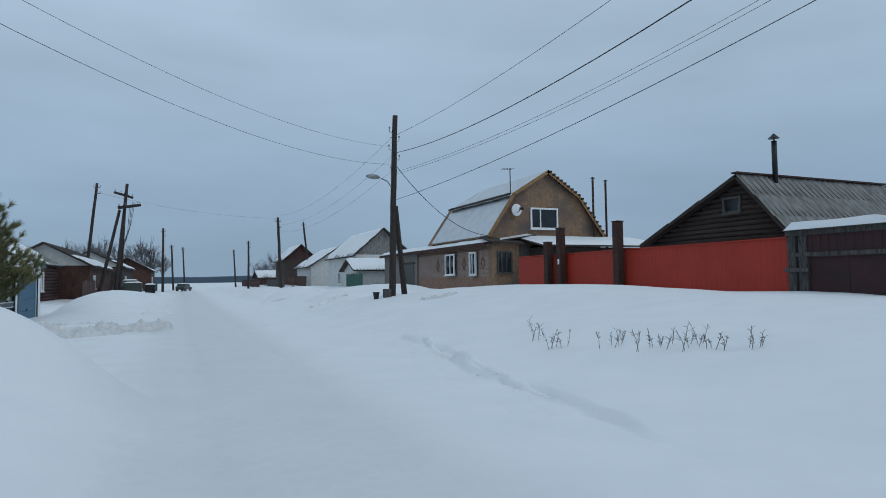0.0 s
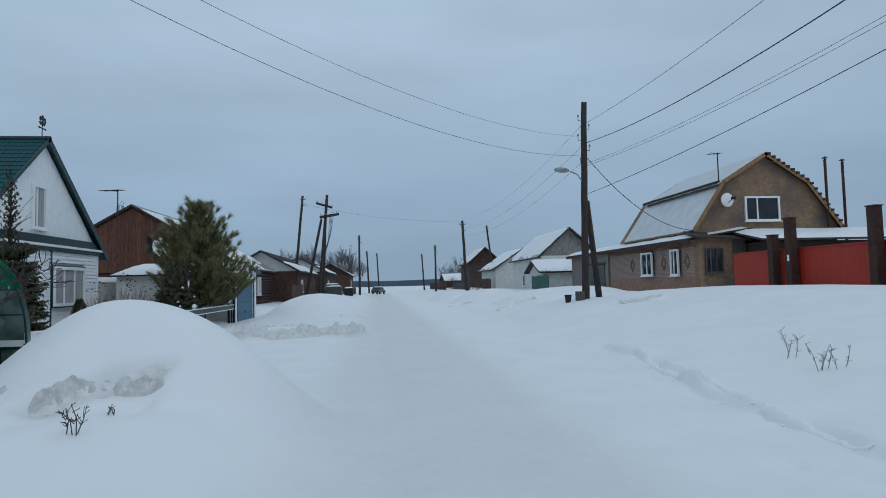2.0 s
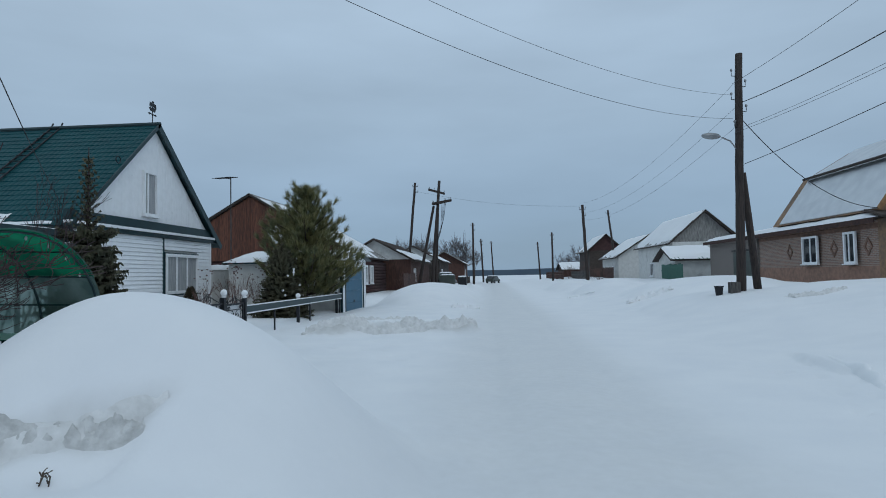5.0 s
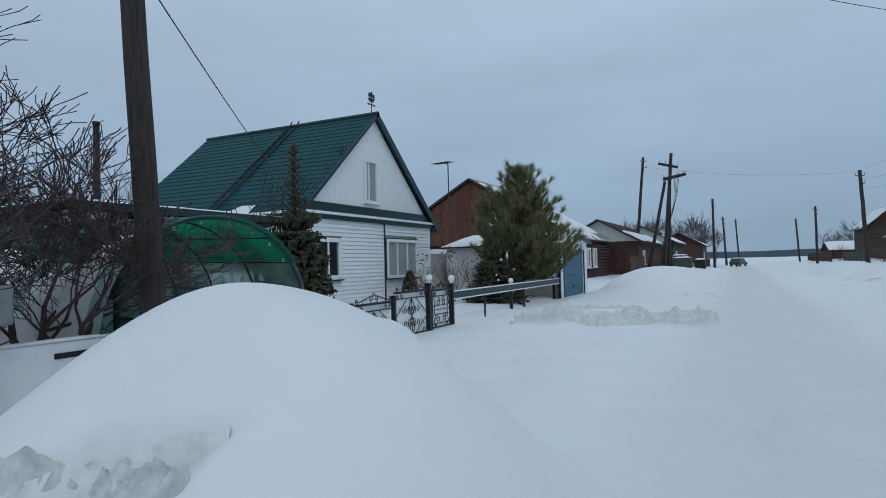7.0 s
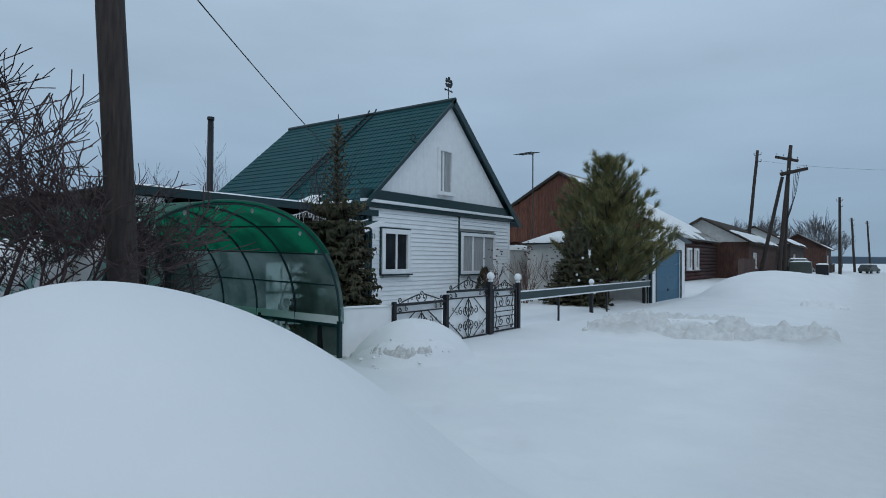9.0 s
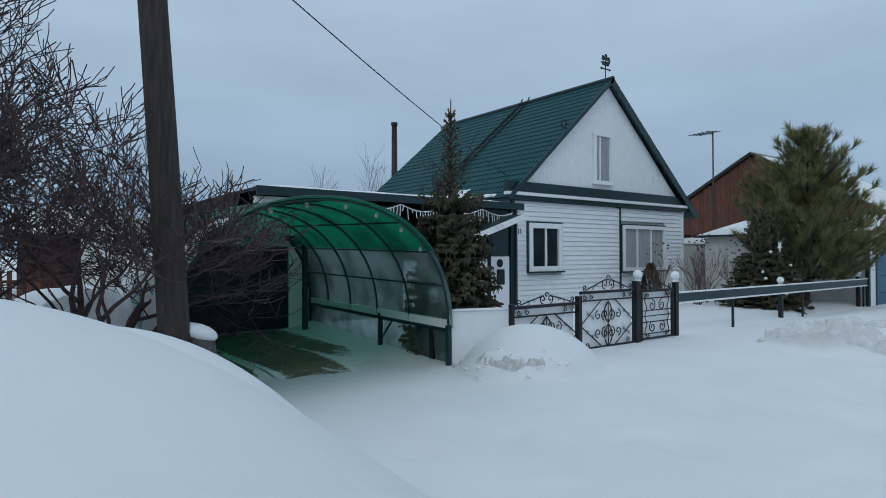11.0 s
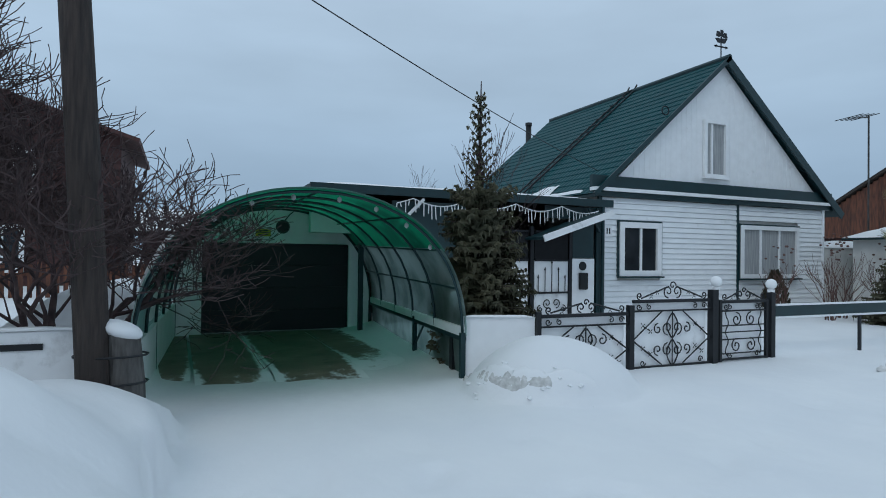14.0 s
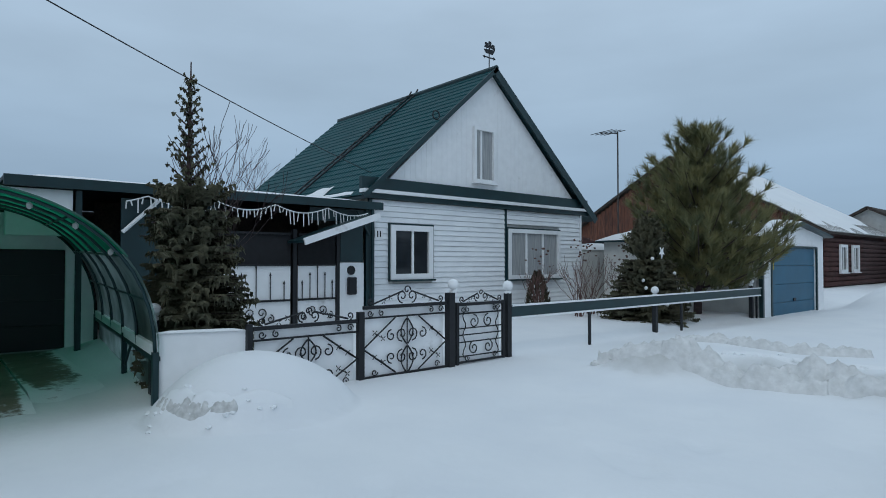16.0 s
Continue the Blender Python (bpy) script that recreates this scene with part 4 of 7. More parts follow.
def iron_panel(parent, x, y0, y1, z0, z1, crest=0.0, wicket=False):
    """One panel of the front fence: rails, diagonals, a scrolled heart and leaves, over a white board."""
    cy, H, W = (y0 + y1) / 2, z1 - z0, y1 - y0
    part("backing", boxes((x - 0.06, x - 0.045, y0 + 0.04, y1 - 0.04, z0 + 0.03, z1 - 0.02)), M_WHITE, parent, "white backing sheet")
    part("top_rail", boxes((x - 0.025, x + 0.025, y0, y1, z1 - 0.05, z1)), M_IRON, parent)
    part("bottom_rail", boxes((x - 0.02, x + 0.02, y0, y1, z0 + 0.02, z0 + 0.05)), M_IRON, parent)
    part("upper_bar", boxes((x - 0.015, x + 0.015, y0, y1, z1 - 0.19, z1 - 0.165)), M_IRON, parent)
    mid = (z0 + z1 - 0.17) / 2
    if wicket:
        for z in (z0 + 0.13, mid - 0.06, mid + 0.06, mid + 0.17):
            part("cross_bar", tubes((((x, y0, z), (x, y1, z)), 0.011), n=4), M_IRON, parent)
        for s in (-1, 1):
            for dz, sp in ((0.27, 1), (-0.17, -1)):
                part("scroll", scroll(bmesh.new(), cy + s * 0.17, mid + dz, 0.12, 1.3, math.pi / 2, s * sp, x), M_IRON, parent)
            pts = [(x, cy + s * (W / 2 - 0.14 + 0.035 * math.sin(k * 1.3)), z0 + 0.1 + k * (H - 0.25) / 12) for k in range(13)]
            part("wavy_bar", tubes((pts, 0.012), n=4), M_IRON, parent)
    else:
        for s in (-1, 1):
            edge = cy + s * W / 2
            bm = bmesh.new()
            flat_bar(bm, (edge, mid), (cy + s * 0.22, z1 - 0.19), x)
            flat_bar(bm, (edge, mid), (cy + s * 0.22, z0 + 0.06), x)
            part("diagonal", bm, M_IRON, parent)
            for k, (f, up) in enumerate(((0.55, 1), (0.55, -1))):
                bm = bmesh.new()
                yy, zc = cy + s * (0.22 + (W / 2 - 0.22) * f), mid + up * (1 - f) * (H - 0.3) / 2
                leaf(bm, yy - 0.07, zc + 0.05, 0.05, x)
                leaf(bm, yy + 0.08, zc - 0.04, 0.05, x)
                flat_bar(bm, (yy - 0.07, zc + 0.05), (yy + 0.08, zc - 0.04), x, 0.006)
                part("leaf_spray", bm, M_IRON, parent)
            for dz, st, sp in ((0.17, -math.pi / 2, s), (-0.17, math.pi / 2, -s)):
                part("scroll", scroll(bmesh.new(), cy + s * 0.10, mid + dz, 0.11, 1.2, st, sp, x), M_IRON, parent)
                part("scroll", scroll(bmesh.new(), cy + s * 0.30, mid + dz * 0.95, 0.09, 1.1, st + math.pi, -sp, x), M_IRON, parent)
            pts = [(x, cy + s * (0.015 + 0.10 * math.sin(f * math.pi)), mid + 0.02 + f * (H / 2 - 0.16)) for f in np.linspace(0, 1, 9)]
            part("heart_bar", tubes((pts, 0.012), n=5), M_IRON, parent)
            pts = [(x, cy + s * (0.015 + 0.10 * math.sin(f * math.pi)), mid - 0.02 - f * (H / 2 - 0.14)) for f in np.linspace(0, 1, 9)]
            part("heart_bar", tubes((pts, 0.012), n=5), M_IRON, parent)
        part("stem", tubes((((x, cy, z0 + 0.05), (x, cy, z1 - 0.18)), 0.012), n=4), M_IRON, parent)
    for s in (-1, 1):
        part("corner_scroll", scroll(bmesh.new(), cy + s * (W / 2 - 0.12), z1 - 0.11, 0.055, 1.2, 0, s, x, 0.009), M_IRON, parent)
        part("corner_scroll", scroll(bmesh.new(), cy + s * (W / 2 - 0.34 * min(1, W / 1.7)), z1 - 0.11, 0.05, 1.2, 2, -s, x, 0.009), M_IRON, parent)
        part("corner_scroll", scroll(bmesh.new(), cy + s * (W / 2 - 0.2), z0 + 0.1, 0.055, 1.2, 0, s, x, 0.009), M_IRON, parent)
    if crest:
        for s in (-1, 1):
            part("crest_bar", flat_bar(bmesh.new(), (cy + s * W * 0.40, z1 + 0.02), (cy + s * 0.08, z1 + crest * 0.75), x), M_IRON, parent)
            part("scroll", scroll(bmesh.new(), cy + s * 0.09, z1 + crest * 0.45, crest * 0.38, 1.2, -math.pi / 2, s, x), M_IRON, parent)
            part("scroll", scroll(bmesh.new(), cy + s * W * 0.42, z1 + 0.06, 0.055, 1.2, -math.pi / 2, s, x), M_IRON, parent)
            bm = bmesh.new()
            leaf(bm, cy + s * W * 0.2, z1 + crest * 0.42, 0.045, x)
            leaf(bm, cy + s * W * 0.28, z1 + crest * 0.2, 0.045, x)
            part("leaf_spray", bm, M_IRON, parent)
        part("crest_ring", scroll(bmesh.new(), cy, z1 + crest * 0.8, crest * 0.26, 1.0, 0, 1, x), M_IRON, parent)


FX = -6.95
fence = thing("iron_fence", "black wrought-iron gate fence with leaves over white sheets", "fence", (FX, 18.8, -0.05))
iron_panel(fence, FX, 16.5, 18.06, -0.08, 0.88, 0.2)
iron_panel(fence, FX, 18.16, 19.76, -0.02, 1.06, 0.27)
for y, z0, z1, r in ((16.45, -0.2, 0.92, 0.035), (18.11, -0.2, 0.98, 0.045), (19.84, -0.2, 1.2, 0.06)):
    part("post", boxes((FX - r, FX + r, y - r, y + r, z0, z1)), M_IRON, fence)
wick = thing("wicket_gate", "black wrought-iron wicket gate with scrolls, closed", "gate", (FX, 20.6, 0.0))
iron_panel(wick, FX, 20.02, 21.08, 0.0, 1.02, 0.2, wicket=True)
for y in (20.0, 21.1):
    part("stile", boxes((FX - 0.025, FX + 0.025, y - 0.025, y + 0.025, 0.0, 1.03)), M_IRON, wick)


def globe_lamp(x, y, z, low):
    g = thing("globe_lamp", "white globe lamp on a dark fence post", "lamp", (x, y, low), "globe lamps on the fence")
    part("post", boxes((x - 0.05, x + 0.05, y - 0.05, y + 0.05, low, z - 0.13)), M_IRON, g)
    bm = bmesh.new()
    bmesh.ops.create_uvsphere(bm, u_segments=14, v_segments=9, radius=0.092, matrix=Matrix.Translation((x, y, z)))
    part("globe", bm, M_WHITE, g, smooth=True)
    part("collar", tubes((((x, y, z - 0.14), (x, y, z - 0.09)), 0.06)), M_WHITE, g)


globe_lamp(FX - 0.02, 19.93, 1.33, 1.2)
globe_lamp(FX, 21.22, 1.28, -0.1)
# white lump at the canopy's foot, drawn as a globe on an added post
globe_lamp(-7.95, 15.6, 1.08, 0.0)
globe_lamp(-7.15, 26.6, 1.02, 0.0)
globe_lamp(-7.1, 32.0, 1.12, 0.0)
lowf = thing("white_board_fence", "low white board fence joining gate and canopy", "fence", (-7.2, 16, 0))
bm = bmesh.new()
prism(bm, [(-7.40, 15.48), (-7.36, 15.46), (-6.98, 16.42), (-7.02, 16.44)], "z", -0.1, 0.84)
part("board", bm, M_WHITE, lowf)
part("cap", snow_slab(bmesh.new(), (-7.42, 15.46, 0.84), (-7.33, 15.44, 0.84), (-6.95, 16.42, 0.84), (-7.04, 16.45, 0.84), 0.03, 6), M_SNOW, lowf)
rail = thing("rail_fence", "dark green rail fence with a white top edge", "fence", (FX, 27, 0))
part("rail", boxes((FX - 0.03, FX + 0.03, 21.3, 32.25, 0.72, 0.9)), M_GREEN, rail)
part("top_edge", boxes((FX - 0.05, FX + 0.05, 21.3, 32.25, 0.904, 0.93)), M_WHITE, rail)
part("low_edge", boxes((FX - 0.035, FX + 0.035, 21.3, 32.25, 0.68, 0.716)), M_WHITE, rail)
for y in (23.75, 27.6, 32.15):
    part("post", boxes((FX - 0.075, FX - 0.035, y - 0.03, y + 0.03, -0.2, 0.72)), M_IRON, rail)

# courtyard gates under the veranda
cg = thing("courtyard_gate", "black iron courtyard gate with white sheets and spear bars", "gate", (-13.0, 19.6, 0.1))
for y0, y1 in ((18.3, 20.05), (20.25, 21.3)):
    part("white_sheet", boxes((-13.03, -13.01, y0, y1, 0.12, 1.62)), M_WHITE, cg)
    # veranda shade above the white sheets, put in as a near-black sheet
    part("shaded_opening", boxes((-13.03, -13.01, y0, y1, 1.63, 2.4)), M_DARK, cg)
    for z in (0.12, 0.75, 1.6, 2.35):
        part("rail", boxes((-13.0, -12.96, y0, y1, z, z + 0.05)), M_IRON, cg)
    n = 5
    for k in range(n):
        y = y0 + (y1 - y0) * (k + 0.5) / n
        h = (0.42, 0.62, 0.8, 0.62, 0.42)[k]
        bm = tubes((((-12.98, y, 0.78), (-12.98, y, 0.75 + h)), 0.013), (((-12.98, y, 0.75 + h), (-12.98, y, 0.83 + h)), (0.03, 0.004)), n=5)
        part("spear", bm, M_IRON, cg)
    for s in (-1, 1):
        part("scroll", scroll(bmesh.new(), (y0 + y1) / 2 + s * 0.14, 0.5, 0.13, 1.3, -1.57, s, -12.98, 0.014), M_IRON, cg)
        part("scroll", scroll(bmesh.new(), (y0 + y1) / 2 + s * 0.36, 0.35, 0.1, 1.2, 1.57, -s, -12.98, 0.014), M_IRON, cg)
for y in (18.25, 20.15, 21.36):
    part("post", boxes((-13.06, -12.96, y - 0.05, y + 0.05, 0, 2.5)), M_IRON, cg)

# ---- arched garage canopy ----
AX0, AX1 = -13.75, -7.34
AC0, AC1 = 13.87, 13.38          # centre of the arch at the door and at the street end
tun = thing("arched_canopy", "arched carport canopy of green polycarbonate on dark hoops", "canopy", (-10.5, 13.6, 0))


def arch(f, a, r_out=0.0):
    """Point of the hoop: f from the door to the street end, a in radians from the right foot over the top."""
    x, c = AX0 + (AX1 - AX0) * f, AC0 + (AC1 - AC0) * f
    hw, rise, z0 = 2.17 - 0.1 * f + r_out, 2.15 - 0.23 * f + r_out, 0.58
    ca, sa = math.cos(a), math.sin(a)
    ex = 0.92
    return (x, c + hw * math.copysign(abs(ca) ** ex, ca), z0 + rise * abs(sa) ** ex)


NH = 6
for k in range(NH):
    f = k / (NH - 1)
    pts = [arch(f, a) for a in np.linspace(0, math.pi, 25)]
    part("hoop", tubes((pts, 0.022), n=6), M_GREEN, tun, smooth=True)
for a in (0.0, 0.32, 0.64, 1.0, 1.57, 2.14, 2.5, 2.82, math.pi):
    part("purlin", tubes(([arch(f, a) for f in np.linspace(0, 1, 5)], 0.016), n=6), M_GREEN, tun)


def shell(a0, a1, mat, name):
    for k in range(NH - 1):
        bm = bmesh.new()
        rows = []
        for f in (k / (NH - 1), (k + 1) / (NH - 1)):
            rows.append([bm.verts.new(arch(f + (0.012 if k == NH - 2 and f == 1 else 0), a, 0.035)) for a in np.linspace(a0, a1, 12)])
        for j in range(11):
            bm.faces.new((rows[0][j], rows[0][j + 1], rows[1][j + 1], rows[1][j]))
        part(name, bm, mat, tun, smooth=True)


shell(0.0, 0.64, M_POLYC, "clear_sheet")
shell(0.64, 2.5, M_POLYG, "green_sheet")
shell(2.5, math.pi, M_POLYF, "frosted_sheet")
pts = [arch(1.012, a, 0.04) for a in np.linspace(0.62, 2.52, 25)]
part("edge_strip", tubes((pts, 0.014), n=5), M_GRASSG, tun)
for side, a in ((1, 0.0), (-1, math.pi)):
    p, q = Vector(arch(0.02, a)), Vector(arch(1, a))
    if side > 0:
        part("side_beam", slab(bmesh.new(), p + Vector((0, -0.02, 0.12)), q + Vector((0, -0.02, 0.12)), q + Vector((0, 0.06, 0.12)), p + Vector((0, 0.06, 0.12)), 0.13), M_WHITE, tun)
        part("beam_edge", slab(bmesh.new(), p + Vector((0, -0.02, -0.014)), q + Vector((0, -0.02, -0.014)), q + Vector((0, 0.06, -0.014)), p + Vector((0, 0.06, -0.014)), 0.06), M_GREEN, tun)
        bm = bmesh.new()
        a4 = [Vector(arch(f, 0)) for f in (0, 1)]
        vs = [bm.verts.new(v) for v in (a4[0] + Vector((0, 0.1, -0.75)), a4[1] + Vector((0, 0.12, -0.75)), a4[1] + Vector((0, 0.05, -0.02)), a4[0] + Vector((0, 0.05, -0.02)))]
        bm.faces.new(vs)
        part("lower_sheet", bm, M_POLYC, tun)
    else:
        bm = bmesh.new()
        slab(bm, p + Vector((0, -0.1, 0.05)), q + Vector((0, -0.1, 0.05)), q + Vector((0, 0.03, 0.05)), p + Vector((0, 0.03, 0.05)), 0.8)
        part("low_wall", bm, M_WHITE, tun)
    for f in (0.0, 0.62, 1.0):
        c = Vector(arch(f, a))
        part("leg", boxes((c.x - 0.035, c.x + 0.035, c.y - 0.035, c.y + 0.035, -0.3, 0.62)), M_GREEN, tun)
        if side > 0 and f == 0.62:
            part("strut", tubes(((c + Vector((-0.02, 0, -0.5)), c + Vector((0.55, 0, 0.05))), 0.02), n=5), M_GREEN, tun)
# snow lying on the flank away from the house
bm, rows = bmesh.new(), []
for i in range(41):
    f = 0.10 + 0.86 * (1 - i / 40)
    x = AX0 + (AX1 - AX0) * f
    top = 2.62 - 0.30 * (0.5 + 0.9 * noise.noise(Vector((x * 0.9, 3, 0))) + 0.5 * noise.noise(Vector((x * 3.0, 3, 1)))) - (0.25 if f < 0.16 or f > 0.88 else 0)
    row = []
    for j in range(13):
        u = j / 12
        a = top + (math.pi - 0.05 - top) * u
        hollow = noise.noise(Vector((x * 1.1, a * 2.5, 9)))
        h = 0.045 + 0.07 * math.sin(math.pi * min(1, u * 1.2)) ** 0.7 * (1 if 0 < i < 40 else 0) + (0.05 * hollow if u > 0 else 0)
        if u == 0 or hollow < -0.22:
            h = 0.02
        row.append(bm.verts.new(arch(f, a, h)))
    rows.append(row)
for a, b in zip(rows, rows[1:]):
    for j in range(12):
        bm.faces.new((a[j], a[j + 1], b[j + 1], b[j]))
bmesh.ops.recalc_face_normals(bm, faces=bm.faces)
part("flank_snow", bm, M_SNOW, tun, "ragged snow lying on the teal sheets", smooth=True)
# small ornaments under the front hoop
for k, a in enumerate(np.linspace(0.72, 2.42, 8)):
    c = Vector(arch(0.985, a))
    bm = bmesh.new()
    bmesh.ops.create_icosphere(bm, subdivisions=1, radius=0.036, matrix=Matrix.Translation(c + Vector((0, 0, -0.07))) @ Matrix.Diagonal((0.4, 1, 1.2, 1)))
    part("ornament", bm, M_CURTAIN, tun)
# garage front
gw = thing("garage", "white garage end wall with a black sectional door, closed", "garage", (AX0, AC0, 0))
DY0, DY1, DZ1 = 12.24, 15.5, 1.95
wall = bmesh.new()
pts = [(AC0 - 2.17, -0.2), (DY0, -0.2), (DY0, DZ1), (DY1, DZ1), (DY1, -0.2), (AC0 + 2.17, -0.2)] + [(arch(0, a)[1], arch(0, a)[2]) for a in np.linspace(0, math.pi, 19)]
prism(wall, pts, "x", AX0 - 0.15, AX0)
part("wall", wall, M_WHITE, gw)
for k in range(4):
    z0 = -0.06 + k * 0.5
    part("door_section", boxes((AX0 - 0.12, AX0 - 0.06, DY0, DY1, z0, min(z0 + 0.498, DZ1)), bevel=0.003), M_BLACKDOOR, gw)
part("door_seal", boxes((AX0 - 0.05, AX0 - 0.03, DY0, DY1, -0.1, -0.04)), M_GREY, gw)
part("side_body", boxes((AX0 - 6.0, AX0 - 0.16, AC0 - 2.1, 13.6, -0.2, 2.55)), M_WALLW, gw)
lampg = part("bulkhead_lamp", tubes((((AX0, 13.95, 2.33), (AX0 + 0.09, 13.95, 2.33)), (0.16, 0.12)), n=14), M_IRON, gw, "round black bulkhead lamp")
part("cable", tubes((((AX0 + 0.02, 13.95, 2.42), (AX0 + 0.02, 14.1, 2.62), (AX0 + 0.03, 14.2, 2.7)), 0.012), n=5), M_IRON, lampg)
sg = part("sign", boxes((AX0 + 0.002, AX0 + 0.012, 13.35, 13.68, 2.1, 2.26)), M_YELLOW, gw, "yellow sticker with dark lines")
for z in (2.13, 2.18, 2.22):
    part("line", boxes((AX0 + 0.013, AX0 + 0.016, 13.4, 13.62, z, z + 0.018)), M_IRON, sg)
# concrete drive with slabs
drive = thing("drive", "wet brown concrete drive slabs partly under snow", "drive", (-10.7, 13.3, 0), kind="structure")
for x0, x1, y0, y1, dz in ((-13.7, -7.5, 12.0, 13.04, 0.0), (-13.7, -7.5, 13.06, 14.38, 0.006), (-13.7, -8.2, 14.41, 15.3, 0.0), (-13.7, -7.7, 11.45, 11.95, -0.02)):
    bm = bmesh.new()
    nxs, nys = 60, 18
    grid, dust = [], []
    for i in range(nxs + 1):
        r = []
        for j in range(nys + 1):
            x, y = x0 + (x1 - x0) * i / nxs, y0 + (y1 - y0) * j / nys
            front = x1 - x + 0.5 * noise.noise(Vector((y * 1.1, 3, 1)))
            d = 0.62 * max(0, 1 - front / 2.3) + 0.5 * math.exp(-(min(y - y0, y1 - y) / 0.10) ** 2) * (0.4 + 0.6 * i / nxs)
            d += 0.42 * max(0, (y - 14.2) / 1.1) + 0.30 * math.exp(-((y - 13.0) / 0.16) ** 2)
            dust.append(d)
            edge = 1.0 if i == nxs or i == 0 else 0.0
            r.append(bm.verts.new((x, y, -0.045 + dz - 0.05 * edge - 0.16 * max(0, 1 - (x1 - x + 0.5 * noise.noise(Vector((y * 1.6, 5, 1)))) / 1.3) + 0.006 * noise.noise(Vector((x * 1.3, y * 1.7, 2))))))
        grid.append(r)
    for i in range(nxs):
        for j in range(nys):
            bm.faces.new((grid[i][j], grid[i + 1][j], grid[i + 1][j + 1], grid[i][j + 1]))
    slab_ob = part("slab", bm, M_CONCRETE, drive)
    slab_ob.data.attributes.new("dust", "FLOAT", "POINT").data.foreach_set("value", dust)

# ---- blue-doored garage shed ----
shed = thing("garage_shed", "white garage shed with a blue door and snowy roof", "shed", (FX, 35.2, 0))
SY0, SY1 = 32.45, 37.9
bm = bmesh.new()
prism(bm, [(SY0, -0.3), (33.2, -0.3), (33.2, 2.16), (37.15, 2.16), (37.15, -0.3), (SY1, -0.3), (SY1, 2.62), (35.15, 3.0), (SY0, 2.5)], "x", FX - 0.2, FX)
part("front_wall", bm, M_WHITE, shed)
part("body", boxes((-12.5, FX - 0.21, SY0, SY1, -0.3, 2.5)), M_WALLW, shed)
for k in range(4):
    part("door_section", boxes((FX - 0.14, FX - 0.06, 33.2, 37.15, -0.2 + k * 0.59, -0.2 + k * 0.59 + 0.583), bevel=0.01), M_BLUE, shed)
part("door_frame", boxes((FX - 0.02, FX + 0.03, 33.1, 33.2, -0.2, 2.2), (FX - 0.02, FX + 0.03, 37.15, 37.25, -0.2, 2.2), (FX - 0.02, FX + 0.03, 33.2, 37.15, 2.16, 2.22)), M_GREEN, shed)
part("door_lock", boxes((FX - 0.06, FX - 0.03, 35.1, 35.3, 0.4, 0.5)), M_IRON, shed)
stk = part("sticker", boxes((FX - 0.06, FX - 0.052, 33.28, 33.5, 1.45, 1.75)), M_YELLOW, shed)
part("corner_post", boxes((FX - 0.05, FX + 0.06, SY0 - 0.12, SY0, -0.2, 2.5)), M_GREEN, shed)
for y0, z0, y1, z1 in ((SY0 - 0.3, 2.47, 35.15, 3.02), (SY1 + 0.3, 2.62, 35.15, 3.02)):
    part("roof", slab(bmesh.new(), (-12.7, y0, z0), (FX + 0.25, y0, z0), (FX + 0.25, y1, z1), (-12.7, y1, z1), 0.07), M_GREEN, shed)
    part("roof_snow", snow_slab(bmesh.new(), (-12.7, y0, z0), (FX + 0.24, y0, z0), (FX + 0.24, y1, z1), (-12.7, y1, z1), 0.18, 10, y0), M_SNOW, shed, smooth=True)
yw = thing("yard_wall", "whitewashed yard wall with snow along the top", "wall", (-13.3, 35, 0))
part("wall", boxes((-13.4, -13.15, 32.0, 40.5, -0.2, 2.15)), M_WALLW, yw)
part("snow_cap", snow_slab(bmesh.new(), (-14.2, 32.0, 2.15), (-13.1, 32.0, 2.15), (-13.1, 40.5, 2.15), (-14.2, 40.5, 2.15), 0.3, 12, 7.0), M_SNOW, yw, smooth=True)
part("plinth", boxes((-14.2, -13.41, 32.0, 40.5, -0.2, 2.15)), M_WALLW, yw)
# ---- poles and wires ----
def wood_pole(name, label, foot, top, r0=0.14, r1=0.1, group="street poles"):
    p = thing(name, label, "pole", foot, group)
    foot, top = Vector(foot), Vector(top)
    n = 9
    pts = [foot.lerp(top, k / n) + Vector((noise.noise(foot + Vector((k, 0, 0))), noise.noise(foot + Vector((0, k, 0))), 0)) * 0.03 for k in range(n + 1)]
    part("shaft", tubes((pts, [r0 + (r1 - r0) * k / n for k in range(n + 1)]), n=12), M_POLE, p, smooth=True)
    return p


def insulator(parent, p):
    p = Vector(p)
    bm = tubes(((p, p + Vector((0, 0, 0.12))), 0.012), ((p + Vector((0, 0, 0.1)), p + Vector((0, 0, 0.16)), p + Vector((0, 0, 0.2))), (0.03, 0.045, 0.02)), n=7)
    part("insulator", bm, M_GREY, parent)


near = wood_pole("utility_pole", "weathered wooden utility pole lashed to a wooden stub", (-5.94, 11.12, 0.0), (-5.97, 10.58, 9.2), 0.15, 0.11, "")
stub = part("stub", tubes((((-6.0, 11.36, -0.1), (-6.0, 11.34, 0.5), (-6.02, 11.30, 0.98)), (0.17, 0.165, 0.15)), n=12), M_GREYWOOD, near, "grey split wooden stub")
bm = bmesh.new()
bmesh.ops.create_uvsphere(bm, u_segments=14, v_segments=8, radius=0.2, matrix=Matrix.Translation((-6.0, 11.3, 0.98)) @ Matrix.Rotation(-0.35, 4, "X") @ Matrix.Diagonal((0.9, 0.95, 0.42, 1)))
part("snow_cap", bm, M_SNOW, near, smooth=True)
